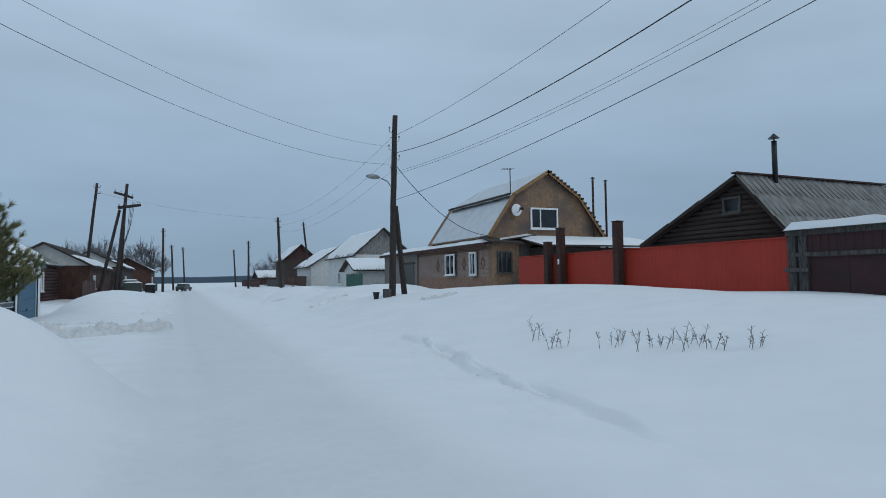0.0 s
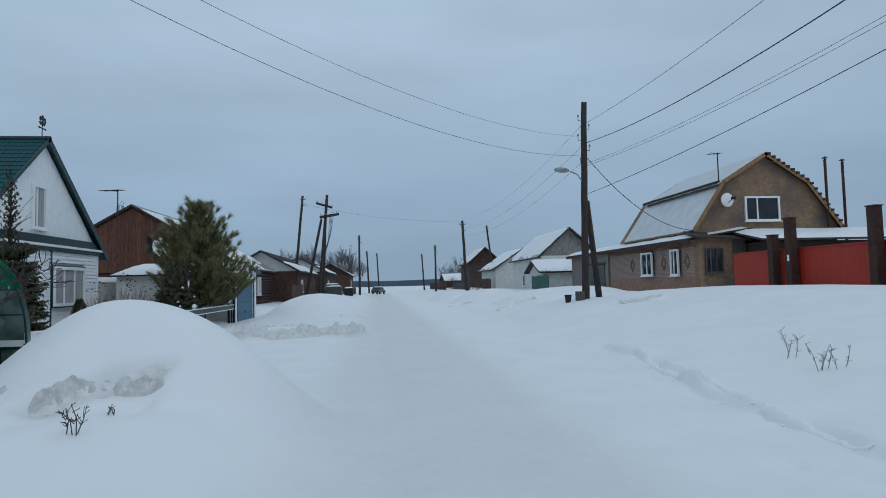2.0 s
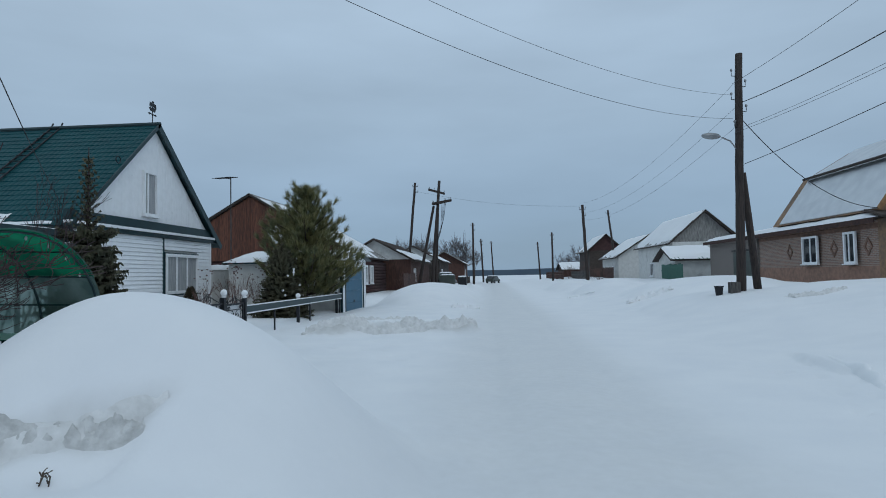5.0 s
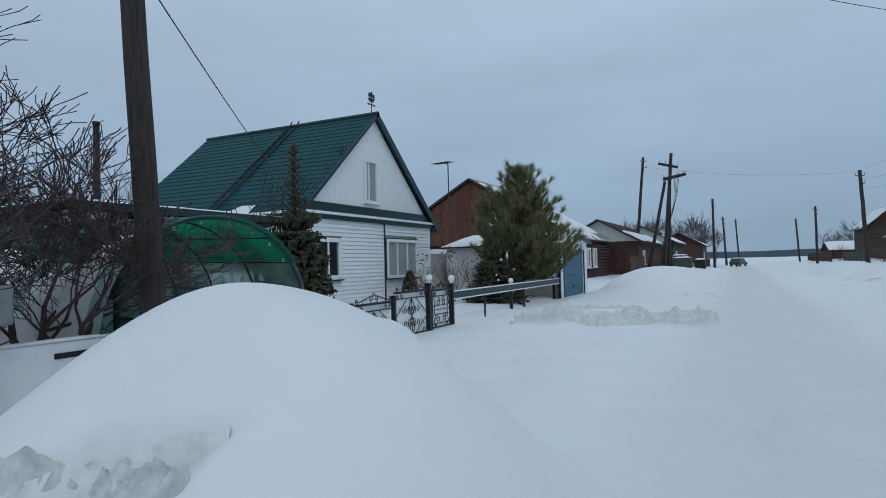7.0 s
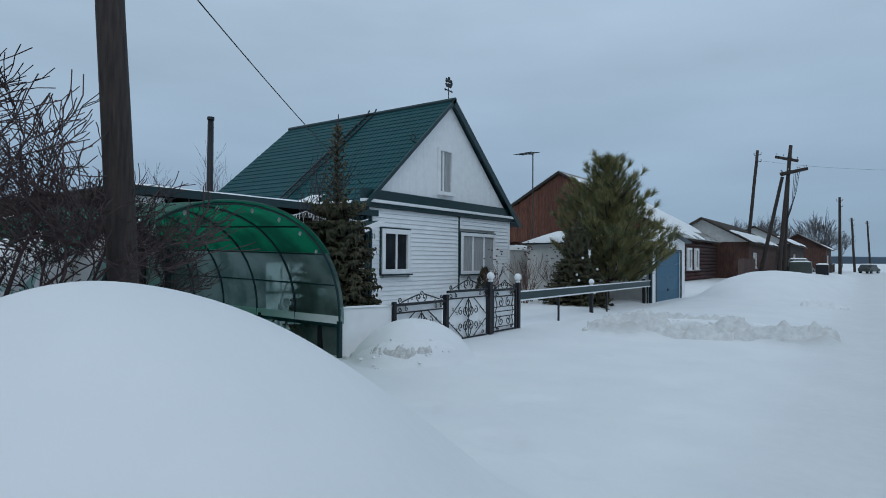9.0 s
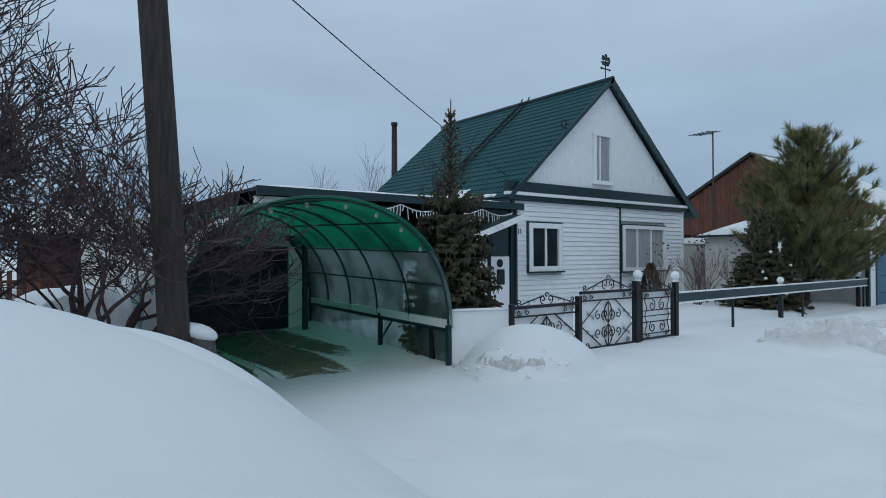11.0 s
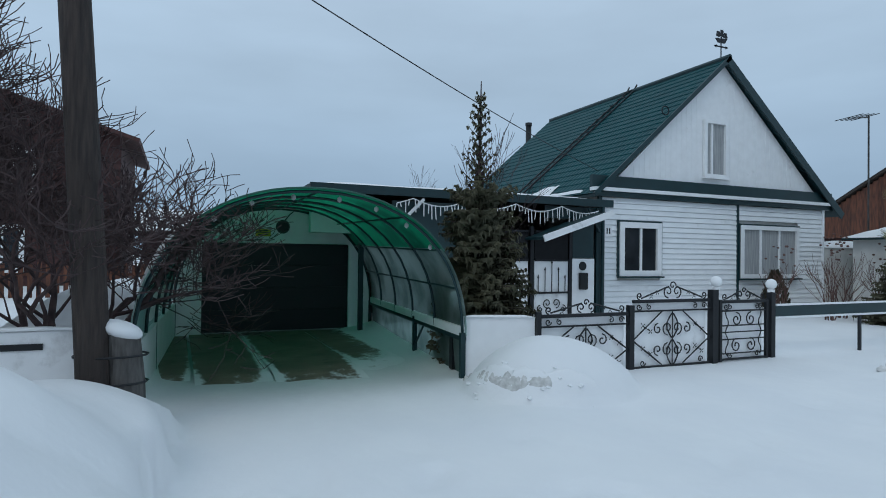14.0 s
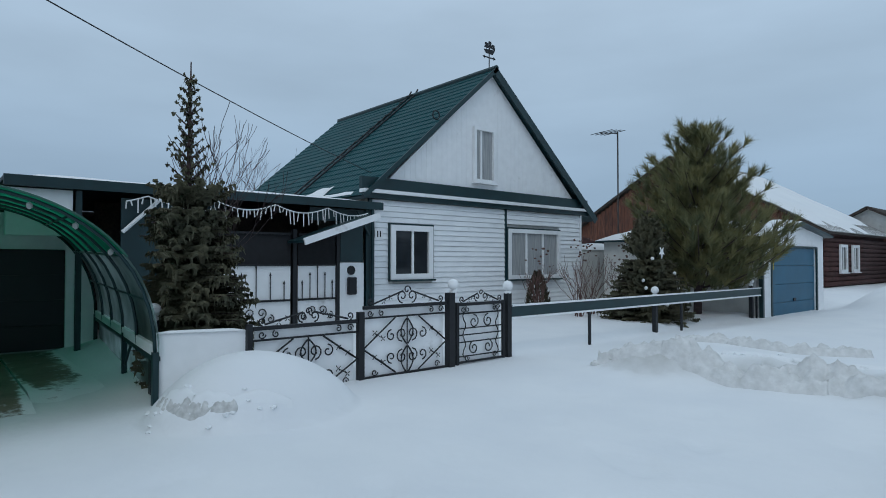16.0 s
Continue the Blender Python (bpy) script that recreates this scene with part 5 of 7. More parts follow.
for z in (0.5, 0.75):
    part("wire_binding", tubes(([(-6.0 + 0.2 * math.cos(a), 11.22 + 0.31 * math.sin(a), z) for a in np.linspace(0, 6.28, 16)], 0.01), n=4), M_IRON, near)

lampole = wood_pole("street_lamp_pole", "dark wooden street pole with a bracket lamp", (9.0, 26.7, 0.3), (9.13, 26.35, 9.4), 0.17, 0.12, "")
part("brace", tubes((((9.85, 27.2, 0.6), (9.2, 26.6, 5.15)), (0.14, 0.11)), n=10), M_POLE, lampole, smooth=True)
arm = part("arm", tubes((((9.05, 26.5, 5.9), (8.7, 26.3, 6.25), (8.3, 26.0, 6.32)), 0.025), n=6), M_GREY, lampole)
bm = bmesh.new()
bmesh.ops.create_uvsphere(bm, u_segments=14, v_segments=8, radius=0.3, matrix=Matrix.Translation((7.85, 25.75, 6.33)) @ Matrix.Rotation(0.35, 4, "Z") @ Matrix.Diagonal((1.3, 0.5, 0.38, 1)))
part("lamp_head", bm, M_GREY, lampole, "grey cobra-head lamp", smooth=True)
for z, dx in ((8.6, -0.25), (8.2, 0.22), (7.75, -0.28), (7.3, 0.22), (6.75, -0.2)):
    part("hook", tubes((((9.1, 26.4, z), (9.1 + dx, 26.35, z), (9.1 + dx, 26.35, z + 0.1)), 0.015), n=5), M_IRON, lampole)
    insulator(lampole, (9.1 + dx, 26.35, z + 0.06))
part("pedestal", boxes((8.5, 8.82, 26.2, 26.5, 0.2, 1.25)), M_GREYWOOD, lampole, "short concrete stub")
bk = thing("bucket", "black bucket standing on the snow", "bucket", (8.15, 26.4, 0.55))
part("body", tubes((((8.15, 26.4, gz(8.15, 26.4) - 0.02), (8.15, 26.4, gz(8.15, 26.4) + 0.3)), (0.11, 0.15)), n=12), M_IRON, bk)
part("rim", tubes((((8.15, 26.4, gz(8.15, 26.4) + 0.29), (8.15, 26.4, gz(8.15, 26.4) + 0.32)), 0.165), n=12), M_IRON, bk)


def wire(name, a, b, sag, r=0.012, label="thin black overhead cable"):
    a, b = Vector(a), Vector(b)
    pts = [a.lerp(b, k / 24) - Vector((0, 0, sag * 4 * (k / 24) * (1 - k / 24))) for k in range(25)]
    tagged(new("overhead_wire", finish("overhead_wire", tubes((pts, r), n=5), M_IRON)), label, "cable", "overhead wires")


# service drop to the house, lines along the street
wire("drop", (-5.97, 10.7, 5.42), (-13.9, 23.0, 4.25), 0.14, 0.010)
wire("line", (8.9, 26.4, 8.34), (7.84, -8, 8.89), 0.95, 0.007)
wire("line", (9.2, 26.4, 7.65), (7.62, -8, 8.36), 1.38, 0.014)
wire("line", (8.9, 26.4, 6.65), (15.35, -8, 12.8), 1.69, 0.006)
wire("line", (8.9, 26.4, 6.55), (15.9, -8, 12.9), 1.69, 0.006)
wire("line", (9.2, 26.4, 5.43), (14.58, -8, 11.04), 1.02, 0.011)
wire("cross", (8.85, 26.4, 7.93), (-5.97, 10.6, 7.87), 0.91, 0.005)
wire("cross", (8.85, 26.4, 7.08), (-5.97, 10.62, 7.27), 0.96, 0.006)
wire("to_house", (9.2, 26.4, 7.0), (16.6, 31.2, 4.2), 0.75, 0.016)
for z in (8.5, 7.6, 6.9):
    wire("ahead", (9.1, 26.4, z), (8.7, 60, z - 0.4), 0.9, 0.005)
wire("far", (-7.6, 66, 10.5), (8.6, 60, 7.8), 0.5, 0.006)

LP = [((-8.6, 66.0, 0.5), (-7.6, 66.2, 11.4)), ((-2.2, 84, 0.4), (-2.2, 84, 8.6)), ((-1.2, 104, 0.4), (-1.5, 104, 7.6)), ((0.6, 128, 0.2), (0.2, 128, 8.5)),
      ((8.9, 60, 0.4), (8.6, 60, 7.9)), ((16.5, 84, 0.4), (15.5, 84, 9.8)), ((9.0, 92, 0.4), (9.0, 92, 7.6)), ((9.3, 118, 0.4), (8.9, 118, 7.6))]
for k, (a, b) in enumerate(LP):
    p = wood_pole("street_pole", "dark leaning wooden street pole", a, b, 0.16, 0.12)
    for dz, dx in ((0.4, -0.28), (0.4, 0.28), (1.0, 0.28)):
        part("hook", tubes(((Vector(b) - Vector((0, 0, dz)), Vector(b) + Vector((dx, 0, -dz))), 0.03), n=5), M_IRON, p)
        insulator(p, Vector(b) + Vector((dx, 0, -dz)))
ap = wood_pole("crossarm_pole", "leaning wooden anchor pole with two crossarms", (-5.5, 61.0, 0.3), (-4.62, 61.0, 10.7), 0.17, 0.13, "")
part("brace", tubes((((-6.85, 61.2, 0.3), (-5.2, 61.0, 8.3)), (0.16, 0.12)), n=10), M_POLE, ap)
part("second_shaft", tubes((((-5.25, 62.2, 0.3), (-4.75, 61.2, 9.9)), (0.15, 0.12)), n=10), M_POLE, ap)
for (xa, ya, za), (xb, yb, zb) in (((-5.63, 60.7, 9.95), (-4.1, 61.1, 9.55)), ((-5.36, 61.4, 8.6), (-3.44, 60.2, 8.8)), ((-5.36, 60.8, 8.6), (-3.6, 60.25, 8.8))):
    part("crossarm", slab(bmesh.new(), (xa, ya - 0.09, za), (xb, yb - 0.09, zb), (xb, yb + 0.09, zb), (xa, ya + 0.09, za), 0.2), M_POLE, ap)
    for f in (0.06, 0.35, 0.7, 0.95):
        insulator(ap, (xa + (xb - xa) * f, ya + (yb - ya) * f, za + (zb - za) * f))
for k in range(4):
    pts = [(-4.0 - 0.12 * k, 60.6, 8.7), (-4.25 - 0.1 * k, 60.7, 7.0 - 0.4 * k), (-4.9 - 0.05 * k, 60.9, 5.2 - 0.3 * k)]
    part("slack_wire", tubes((pts, 0.018), n=4), M_IRON, ap)


# ---- the right side of the street ----
fenceR = thing("red_fence", "long red metal sheet fence rising from the snow", "fence", (17, 20, 1))
y = 12.5
while y < 28.3:
    bm = bmesh.new()
    prof = [(17.0, y), (17.0, y + 0.06), (16.993, y + 0.07), (16.993, y + 0.16), (17.0, y + 0.17), (17.0, y + 0.22), (17.03, y + 0.22), (17.03, y)]
    prism(bm, prof, "z", 0.6, 2.78 + 0.004 * (28 - y))
    part("sheet", bm, M_RED, fenceR)
    y += 0.222
part("cap_rail", boxes((16.93, 17.07, 12.5, 28.3, 2.79, 2.83)), M_RED, fenceR)
for k, (y, z) in enumerate(((19.95, 3.97), (24.08, 4.02), (25.18, 3.41))):
    pp = thing("gate_post", "rusty brown steel gate post by the red fence", "post", (16.7, y, 1), "fence gate posts")
    part("tube", boxes((16.55, 16.88, y - 0.17, y + 0.17, 0.5, z), bevel=0.02), M_RUST, pp)
    part("cap", boxes((16.53, 16.9, y - 0.19, y + 0.19, z + 0.002, z + 0.04)), M_RUST, pp)
    if k == 1:
        part("reflector", boxes((16.53, 16.548, y - 0.09, y + 0.02, 2.3, 2.55)), M_WHITE, pp)

gate = thing("plank_gate", "old grey timber gateway with maroon gate and snow on top", "gate", (17, 11.2, 1))
for y in (12.3, 11.95, 9.35):
    part("post", boxes((16.85, 17.1, y - 0.13, y + 0.13, 0.6, 3.0 if y > 10 else 3.9), bevel=0.015), M_GREYWOOD, gate)
part("lintel", boxes((16.8, 17.15, 9.5, 12.45, 2.84, 2.98)), M_GREYWOOD, gate)
for k in range(10):
    part("header_board", boxes((16.9, 16.94, 9.5 + k * 0.24, 9.73 + k * 0.24, 2.3, 2.83)), M_MAROON, gate)
part("rail", boxes((16.84, 16.9, 9.5, 12.4, 2.2, 2.32)), M_GREYWOOD, gate)
part("rail", boxes((16.78, 16.84, 11.75, 12.5, 1.75, 1.87)), M_GREYWOOD, gate)
for a, b in ((9.5, 10.65), (10.67, 11.8)):
    part("leaf", boxes((16.95, 17.0, a, b, 0.8, 2.19)), M_MAROON, gate)
part("roof_snow", snow_slab(bmesh.new(), (16.65, 9.5, 2.995), (16.65, 12.45, 2.995), (17.4, 12.45, 2.995), (17.4, 9.5, 2.995), 0.26, 10, 3.0), M_SNOW, gate, smooth=True)
part("roof_board", boxes((16.65, 17.4, 9.5, 12.45, 2.982, 2.992)), M_GREYWOOD, gate)
part("post_cap", boxes((16.8, 17.2, 9.15, 9.55, 3.91, 3.96)), M_DARKWOOD, gate)
part("post_snow", snow_slab(bmesh.new(), (16.8, 9.15, 3.965), (17.2, 9.15, 3.965), (17.2, 9.55, 3.965), (16.8, 9.55, 3.965), 0.15, 6), M_SNOW, gate)

# dark log barn behind the red fence
barn = thing("log_barn", "dark weathered plank barn with grey corrugated slate roof", "barn", (20, 17, 0.8))
BPY, BPZ = 16.5, 5.55
part("wall", boxes((20.1, 28.5, 14.4, 21.5, 0.5, 3.3)), M_DARKWOOD, barn)
z = 0.8
while z < BPZ - 0.25:
    yl = min(21.6, BPY + (BPZ - 0.12 - z - 0.1) / 0.452)
    yr = max(14.35, BPY - (BPZ - 0.12 - z - 0.1) / 1.12)
    part("log", tubes((((20.08, yr, z + 0.1), (20.08, yl, z + 0.1)), 0.105), n=8), M_DARKWOOD, barn, smooth=True)
    z += 0.2
window_x(barn, 19.98, 16.55, 17.4, 4.12, 4.78, (), out=-1, frame=M_GREYWOOD, w=0.1)


def wave_roof(parent, p_eave0, p_eave1, p_ridge1, p_ridge0, mat, pitch=0.18, amp=0.03, name="roof_sheet"):
    """Corrugated sheets, waves running down the slope."""
    a, b, c, d = map(Vector, (p_eave0, p_eave1, p_ridge1, p_ridge0))
    n = max(4, int((b - a).length / pitch * 4))
    nr = (b - a).cross(d - a).normalized()
    if nr.z < 0:
        nr = -nr
    bm = bmesh.new()
    rows = []
    for v in (0.0, 0.34, 0.341, 0.67, 0.671, 1.0):
        lift = 0.03 if v in (0.341, 0.671) else 0.0
        rows.append([bm.verts.new((a.lerp(b, k / n)).lerp(d.lerp(c, k / n), v) + nr * (amp * math.sin(k * math.pi / 2) + 0.03 - lift * 0.6 + (0.02 if v == 0.34 or v == 0.67 else 0))) for k in range(n + 1)])
    for r, s in zip(rows, rows[1:]):
        for k in range(n):
            bm.faces.new((r[k], r[k + 1], s[k + 1], s[k]))
    bmesh.ops.recalc_face_normals(bm, faces=bm.faces)
    part(name, bm, mat, parent, smooth=True)
    part(name + "_deck", slab(bmesh.new(), a, b, c, d, 0.1), M_DARKWOOD, parent)


wave_roof(barn, (19.6, 14.1, 2.86), (29, 14.1, 2.86), (29, BPY, BPZ), (19.6, BPY, BPZ), M_SLATE, 0.32, 0.035)
wave_roof(barn, (19.6, 21.9, 3.1), (29, 21.9, 3.1), (29, BPY, BPZ), (19.6, BPY, BPZ), M_SLATE)
part("snow_cover", snow_slab(bmesh.new(), (19.65, 21.9, 3.14), (29, 21.9, 3.14), (29, BPY + 0.3, BPZ - 0.1), (19.65, BPY + 0.3, BPZ - 0.1), 0.12), M_SNOW, barn, smooth=True)
part("ridge_board", boxes((19.55, 29.05, BPY - 0.14, BPY + 0.14, BPZ + 0.06, BPZ + 0.12)), M_RUST, barn)
fl = thing("stove_pipe", "black stove pipe with a conical cap on the barn", "chimney", (21.6, 16.3, 5))
part("pipe", tubes((((21.6, 16.3, 5.2), (21.6, 16.3, 7.0)), 0.1), n=10), M_IRON, fl, smooth=True)
part("cap", tubes((((21.6, 16.3, 7.1), (21.6, 16.3, 7.3)), (0.22, 0.02)), (((21.6, 16.3, 6.98), (21.6, 16.3, 7.12)), 0.03)), M_IRON, fl)

# ---- gambrel house with the brick street wing ----
gh = thing("gambrel_house", "gambrel-roofed house with stained yellow-brown gable", "house", (20.8, 33, 1))
GY = 31.5
prof = [(16.5, 4.1), (18.3, 6.72), (20.85, 8.25), (23.25, 6.7), (25.25, 4.1)]
bm = bmesh.new()
prism(bm, prof, "y", GY, 40.6)
part("gable_wall", bm, M_STUCCO, gh)
part("ground_floor", boxes((18.8, 25.0, GY + 0.05, 40.4, 0.5, 4.09)), M_STUCCO, gh)
for k, ((xa, za), (xb, zb)) in enumerate(zip(prof, prof[1:])):
    t = 0.1
    part("roof_plane", slab(bmesh.new(), (xa, GY - 0.3, za + t), (xb, GY - 0.3, zb + t), (xb, 39.8, zb + t), (xa, 39.8, za + t), 0.06), M_GALV if k < 2 else M_RUST, gh)
    part("barge_board", slab(bmesh.new(), (xa, GY - 0.36, za + t + 0.01), (xb, GY - 0.36, zb + t + 0.01), (xb, GY - 0.302, zb + t + 0.01), (xa, GY - 0.302, za + t + 0.01), 0.2), M_TRIMWOOD, gh)
part("knee_edge", slab(bmesh.new(), (17.9, GY - 0.3, 6.74), (18.15, GY - 0.3, 6.84), (18.15, 39.9, 6.84), (17.9, 39.9, 6.74), 0.12), M_DARKWOOD, gh)
for (xa, za), (xb, zb) in zip(prof[2:], prof[3:]):
    for k in range(9):
        x, z = xa + (xb - xa) * (k + 0.5) / 9, za + (zb - za) * (k + 0.5) / 9
        part("roof_edge_tile", boxes((x - 0.09, x + 0.09, GY - 0.42, GY - 0.37, z + 0.03, z + 0.15)), M_RUST, gh)
window_y(gh, GY, 19.67, 21.67, 4.67, 6.0, (0.36,), w=0.1)
dish = thing("satellite_dish", "white satellite dish on the gable wall", "dish", (18.5, GY, 5.8))
bm = bmesh.new()
bmesh.ops.create_uvsphere(bm, u_segments=16, v_segments=8, radius=0.36, matrix=Matrix.Translation((18.55, GY - 0.28, 5.78)) @ Matrix.Diagonal((1, 0.25, 1.05, 1)))
part("bowl", bm, M_WHITE, dish, smooth=True)
part("arm", tubes((((18.55, GY - 0.3, 5.6), (18.6, GY - 0.75, 5.8)), 0.02), (((18.55, GY, 5.7), (18.55, GY - 0.25, 5.75)), 0.03), n=6), M_IRON, dish)
part("feed", boxes((18.48, 18.7, GY - 0.85, GY - 0.72, 5.74, 5.88)), M_IRON, dish)
ant = thing("tv_antenna", "thin television aerial on a mast", "antenna", (18.4, GY + 0.3, 6.5), "aerials")
part("mast", tubes((((18.42, GY + 0.2, 6.7), (18.42, GY + 0.2, 8.4)), 0.03), n=6), M_IRON, ant)
part("boom", tubes((((17.85, GY + 0.2, 8.32), (18.6, GY + 0.2, 8.38)), 0.02), n=5), M_IRON, ant)
for x in (17.95, 18.15, 18.35, 18.55):
    part("element", tubes((((x, GY - 0.05, 8.36), (x, GY + 0.45, 8.36)), 0.012), n=5), M_IRON, ant)
for x, y, z0, z1, m in ((24.25, 31.2, 5.0, 7.95, M_RUST), (25.35, 31.3, 3.5, 7.85, M_RUST)):
    cp = thing("chimney_pipe", "tall thin rusty chimney pipe beside the gable", "chimney", (x, y, 3.5), "tall pipes")
    part("pipe", tubes((((x, y, 3.3), (x, y, z1)), 0.07), n=8), m, cp, smooth=True)
    part("cap", tubes((((x, y, z1 + 0.06), (x, y, z1 + 0.16)), (0.17, 0.03)), (((x, y, z1 - 0.02), (x, y, z1 + 0.08)), 0.03)), M_IRON, cp)

lean = thing("lean_to", "low lean-to with a thick snow roof behind the fence", "lean-to", (22, 30, 1))
part("body", boxes((19.2, 27.5, 29.3, GY - 0.02, 0.5, 3.45)), M_DARKWOOD, lean)
part("roof", slab(bmesh.new(), (18.7, 28.7, 3.55), (28, 28.7, 3.55), (28, GY - 0.02, 4.15), (18.7, GY - 0.02, 4.15), 0.1), M_DARKWOOD, lean)
part("roof_snow", snow_slab(bmesh.new(), (18.7, 28.7, 3.55), (28, 28.7, 3.55), (28, GY - 0.02, 4.15), (18.7, GY - 0.02, 4.15), 0.2, 14), M_SNOW, lean, smooth=True)
pr = thing("porch", "beige boarded porch with a window", "porch", (17.9, GY, 1))
part("body", boxes((16.7, 19.15, GY - 0.6, GY - 0.01, 0.6, 3.75)), M_STUCCO, pr)
part("side_board", boxes((18.5, 19.2, GY - 0.66, GY - 0.61, 0.6, 3.7)), M_GREYWOOD, pr)
window_y(pr, GY - 0.61, 16.95, 17.95, 1.95, 3.25, (0.3, 0.62), frame=M_GREYWOOD)
part("roof", slab(bmesh.new(), (16.3, GY - 1.0, 3.85), (19.6, GY - 1.0, 3.7), (19.6, GY + 0.2, 4.05), (16.3, GY + 0.2, 4.2), 0.1), M_DARKWOOD, pr)

bw = thing("brick_wing", "long low brown brick house wing facing the street", "house", (16.6, 37, 0.9))
BX, BY0, BY1, BZ1 = 16.6, GY - 0.55, 43.0, 3.72
part("core", boxes((BX + 0.14, 19.5, BY0 + 0.2, BY1, 0.5, BZ1)), M_BRICKW, bw)
part("base_course", boxes((BX + 0.1, BX + 0.138, BY0 + 0.2, BY1, 0.6, 1.75)), M_BRICK, bw)
part("frieze", boxes((BX + 0.1, BX + 0.138, BY0 + 0.2, BY1, 3.38, 3.56)), M_BRICK, bw)
holes = ((36.0, 37.5, 1.9, 3.32), (32.85, 33.75, 1.86, 3.32))
for y0, y1, z0, z1 in holes:
    window_x(bw, BX - 0.0, y0, y1, z0, z1, (0.5,) if y1 > 35 else (0.6,), out=-1, w=0.1)
bgrey = thing("grey_wing", "grey rendered garage wing with a dark door", "house", (16.6, 47, 0.9))
part("wall", boxes((BX, 19.5, BY1 + 0.02, 51, 0.5, 3.68)), M_MORTAR, bgrey)
part("door", boxes((BX - 0.06, BX - 0.004, 43.6, 46.6, 0.9, 2.85), bevel=0.02), M_CAR, bgrey, "dark metal garage door")
part("lintel", boxes((BX - 0.08, BX - 0.004, 43.4, 46.8, 2.87, 3.0)), M_GREYWOOD, bgrey)
for p, y0, y1 in ((bw, BY0, BY1), (bgrey, BY1 + 0.03, 51.2)):
    part("roof", slab(bmesh.new(), (BX - 0.4, y0, 3.78), (BX - 0.4, y1, 3.78), (19.7, y1, 4.3), (19.7, y0, 4.3), 0.08), M_DARKWOOD, p)
    part("roof_snow", snow_slab(bmesh.new(), (BX - 0.42, y0, 3.78), (BX - 0.42, y1, 3.78), (19.7, y1, 4.3), (19.7, y0, 4.3), 0.25, 14, y0), M_SNOW, p, smooth=True)
    part("fascia", boxes((BX - 0.42, BX - 0.36, y0, y1, 3.56, 3.77)), M_RUST, p)


# ---- houses further along ----
def plain_house(name, label, x0, x1, y0, y1, z0, ze, zr, ridge, wall, roof, front, snow=0.2, windows=(), gable=None, over=0.45, bare=None, cover=1.0):
    """A single-storey house: ridge along 'x' or 'y'. front: x of the wall that faces the street."""
    h = thing(name, label, "house", ((x0 + x1) / 2, (y0 + y1) / 2, z0))
    part("wall", boxes((x0, x1, y0, y1, z0 - 0.4, ze)), wall, h)
    g = bmesh.new()
    if ridge == "y":
        xm = (x0 + x1) / 2
        prism(g, [(x0 + 0.02, ze), (x1 - 0.02, ze), (xm, zr - 0.12)], "y", y0 + 0.02, y1 - 0.02)
        quads = [((x0 - over, y0 - over, ze - 0.15), (x0 - over, y1 + over, ze - 0.15), (xm, y1 + over, zr), (xm, y0 - over, zr)),
                 ((x1 + over, y0 - over, ze - 0.15), (x1 + over, y1 + over, ze - 0.15), (xm, y1 + over, zr), (xm, y0 - over, zr))]
    else:
        ym = (y0 + y1) / 2
        prism(g, [(y0 + 0.02, ze), (y1 - 0.02, ze), (ym, zr - 0.12)], "x", x0 + 0.02, x1 - 0.02)
        quads = [((x0 - over, y0 - over, ze - 0.15), (x1 + over, y0 - over, ze - 0.15), (x1 + over, ym, zr), (x0 - over, ym, zr)),
                 ((x0 - over, y1 + over, ze - 0.15), (x1 + over, y1 + over, ze - 0.15), (x1 + over, ym, zr), (x0 - over, ym, zr))]
    part("gable_wall", g, gable or wall, h)
    for k, q in enumerate(quads):
        wave_roof(h, *q, roof, 0.3, 0.03)
        if snow and k != bare:
            qs = [Vector(p) + Vector((0, 0, 0.05)) for p in q]
            qs[2], qs[3] = qs[1].lerp(qs[2], cover), qs[0].lerp(qs[3], cover)
            part("roof_snow", snow_slab(bmesh.new(), *qs, snow, 14, x0 + k, 0.22), M_SNOW, h, smooth=True)
    for y, z, w, hh in windows:
        window_x(h, front, y, y + w, z, z + hh, (0.5,), out=1 if front == x1 else -1)
    return h


rg = plain_house("wooden_house", "old log house with a reddish plank gable and snowy roof", -24.5, -9.4, 46, 57, 0.3, 3.25, 7.75, "y", M_MAROONH, M_SLATE, -9.28, 0.2, (), M_REDWOOD, cover=0.95)
for y in (47.6, 49.6):
    window_x(rg, -9.14, y, y + 1.1, 1.15, 2.55, (0.5,), w=0.14)
x = -22.5
while x < -11.2:
    top = 7.55 - abs(x + 0.14 + 16.95) * 0.585
    part("gable_board", boxes((x, x + 0.27, 45.76, 45.81, 3.0, top)), M_REDWOOD, rg)
    x += 0.28
part("hatch", boxes((-15.9, -15.6, 45.7, 45.755, 4.4, 5.5)), M_DARK, rg)
d2 = thing("satellite_dish", "white satellite dish on the reddish plank gable", "dish", (-14.9, 45.5, 5))
bm = bmesh.new()
bmesh.ops.create_uvsphere(bm, u_segments=16, v_segments=8, radius=0.62, matrix=Matrix.Translation((-14.9, 45.3, 4.75)) @ Matrix.Diagonal((0.85, 0.25, 1.05, 1)))
part("bowl", bm, M_WHITE, d2, smooth=True)
part("arm", tubes((((-14.9, 45.8, 4.7), (-14.9, 45.4, 4.75)), 0.04), (((-14.9, 45.2, 4.4), (-14.8, 44.7, 4.7)), 0.03), n=6), M_IRON, d2)
am = thing("tv_antenna", "thin television aerial on a tall mast", "antenna", (-13.7, 35.8, 2), "aerials")
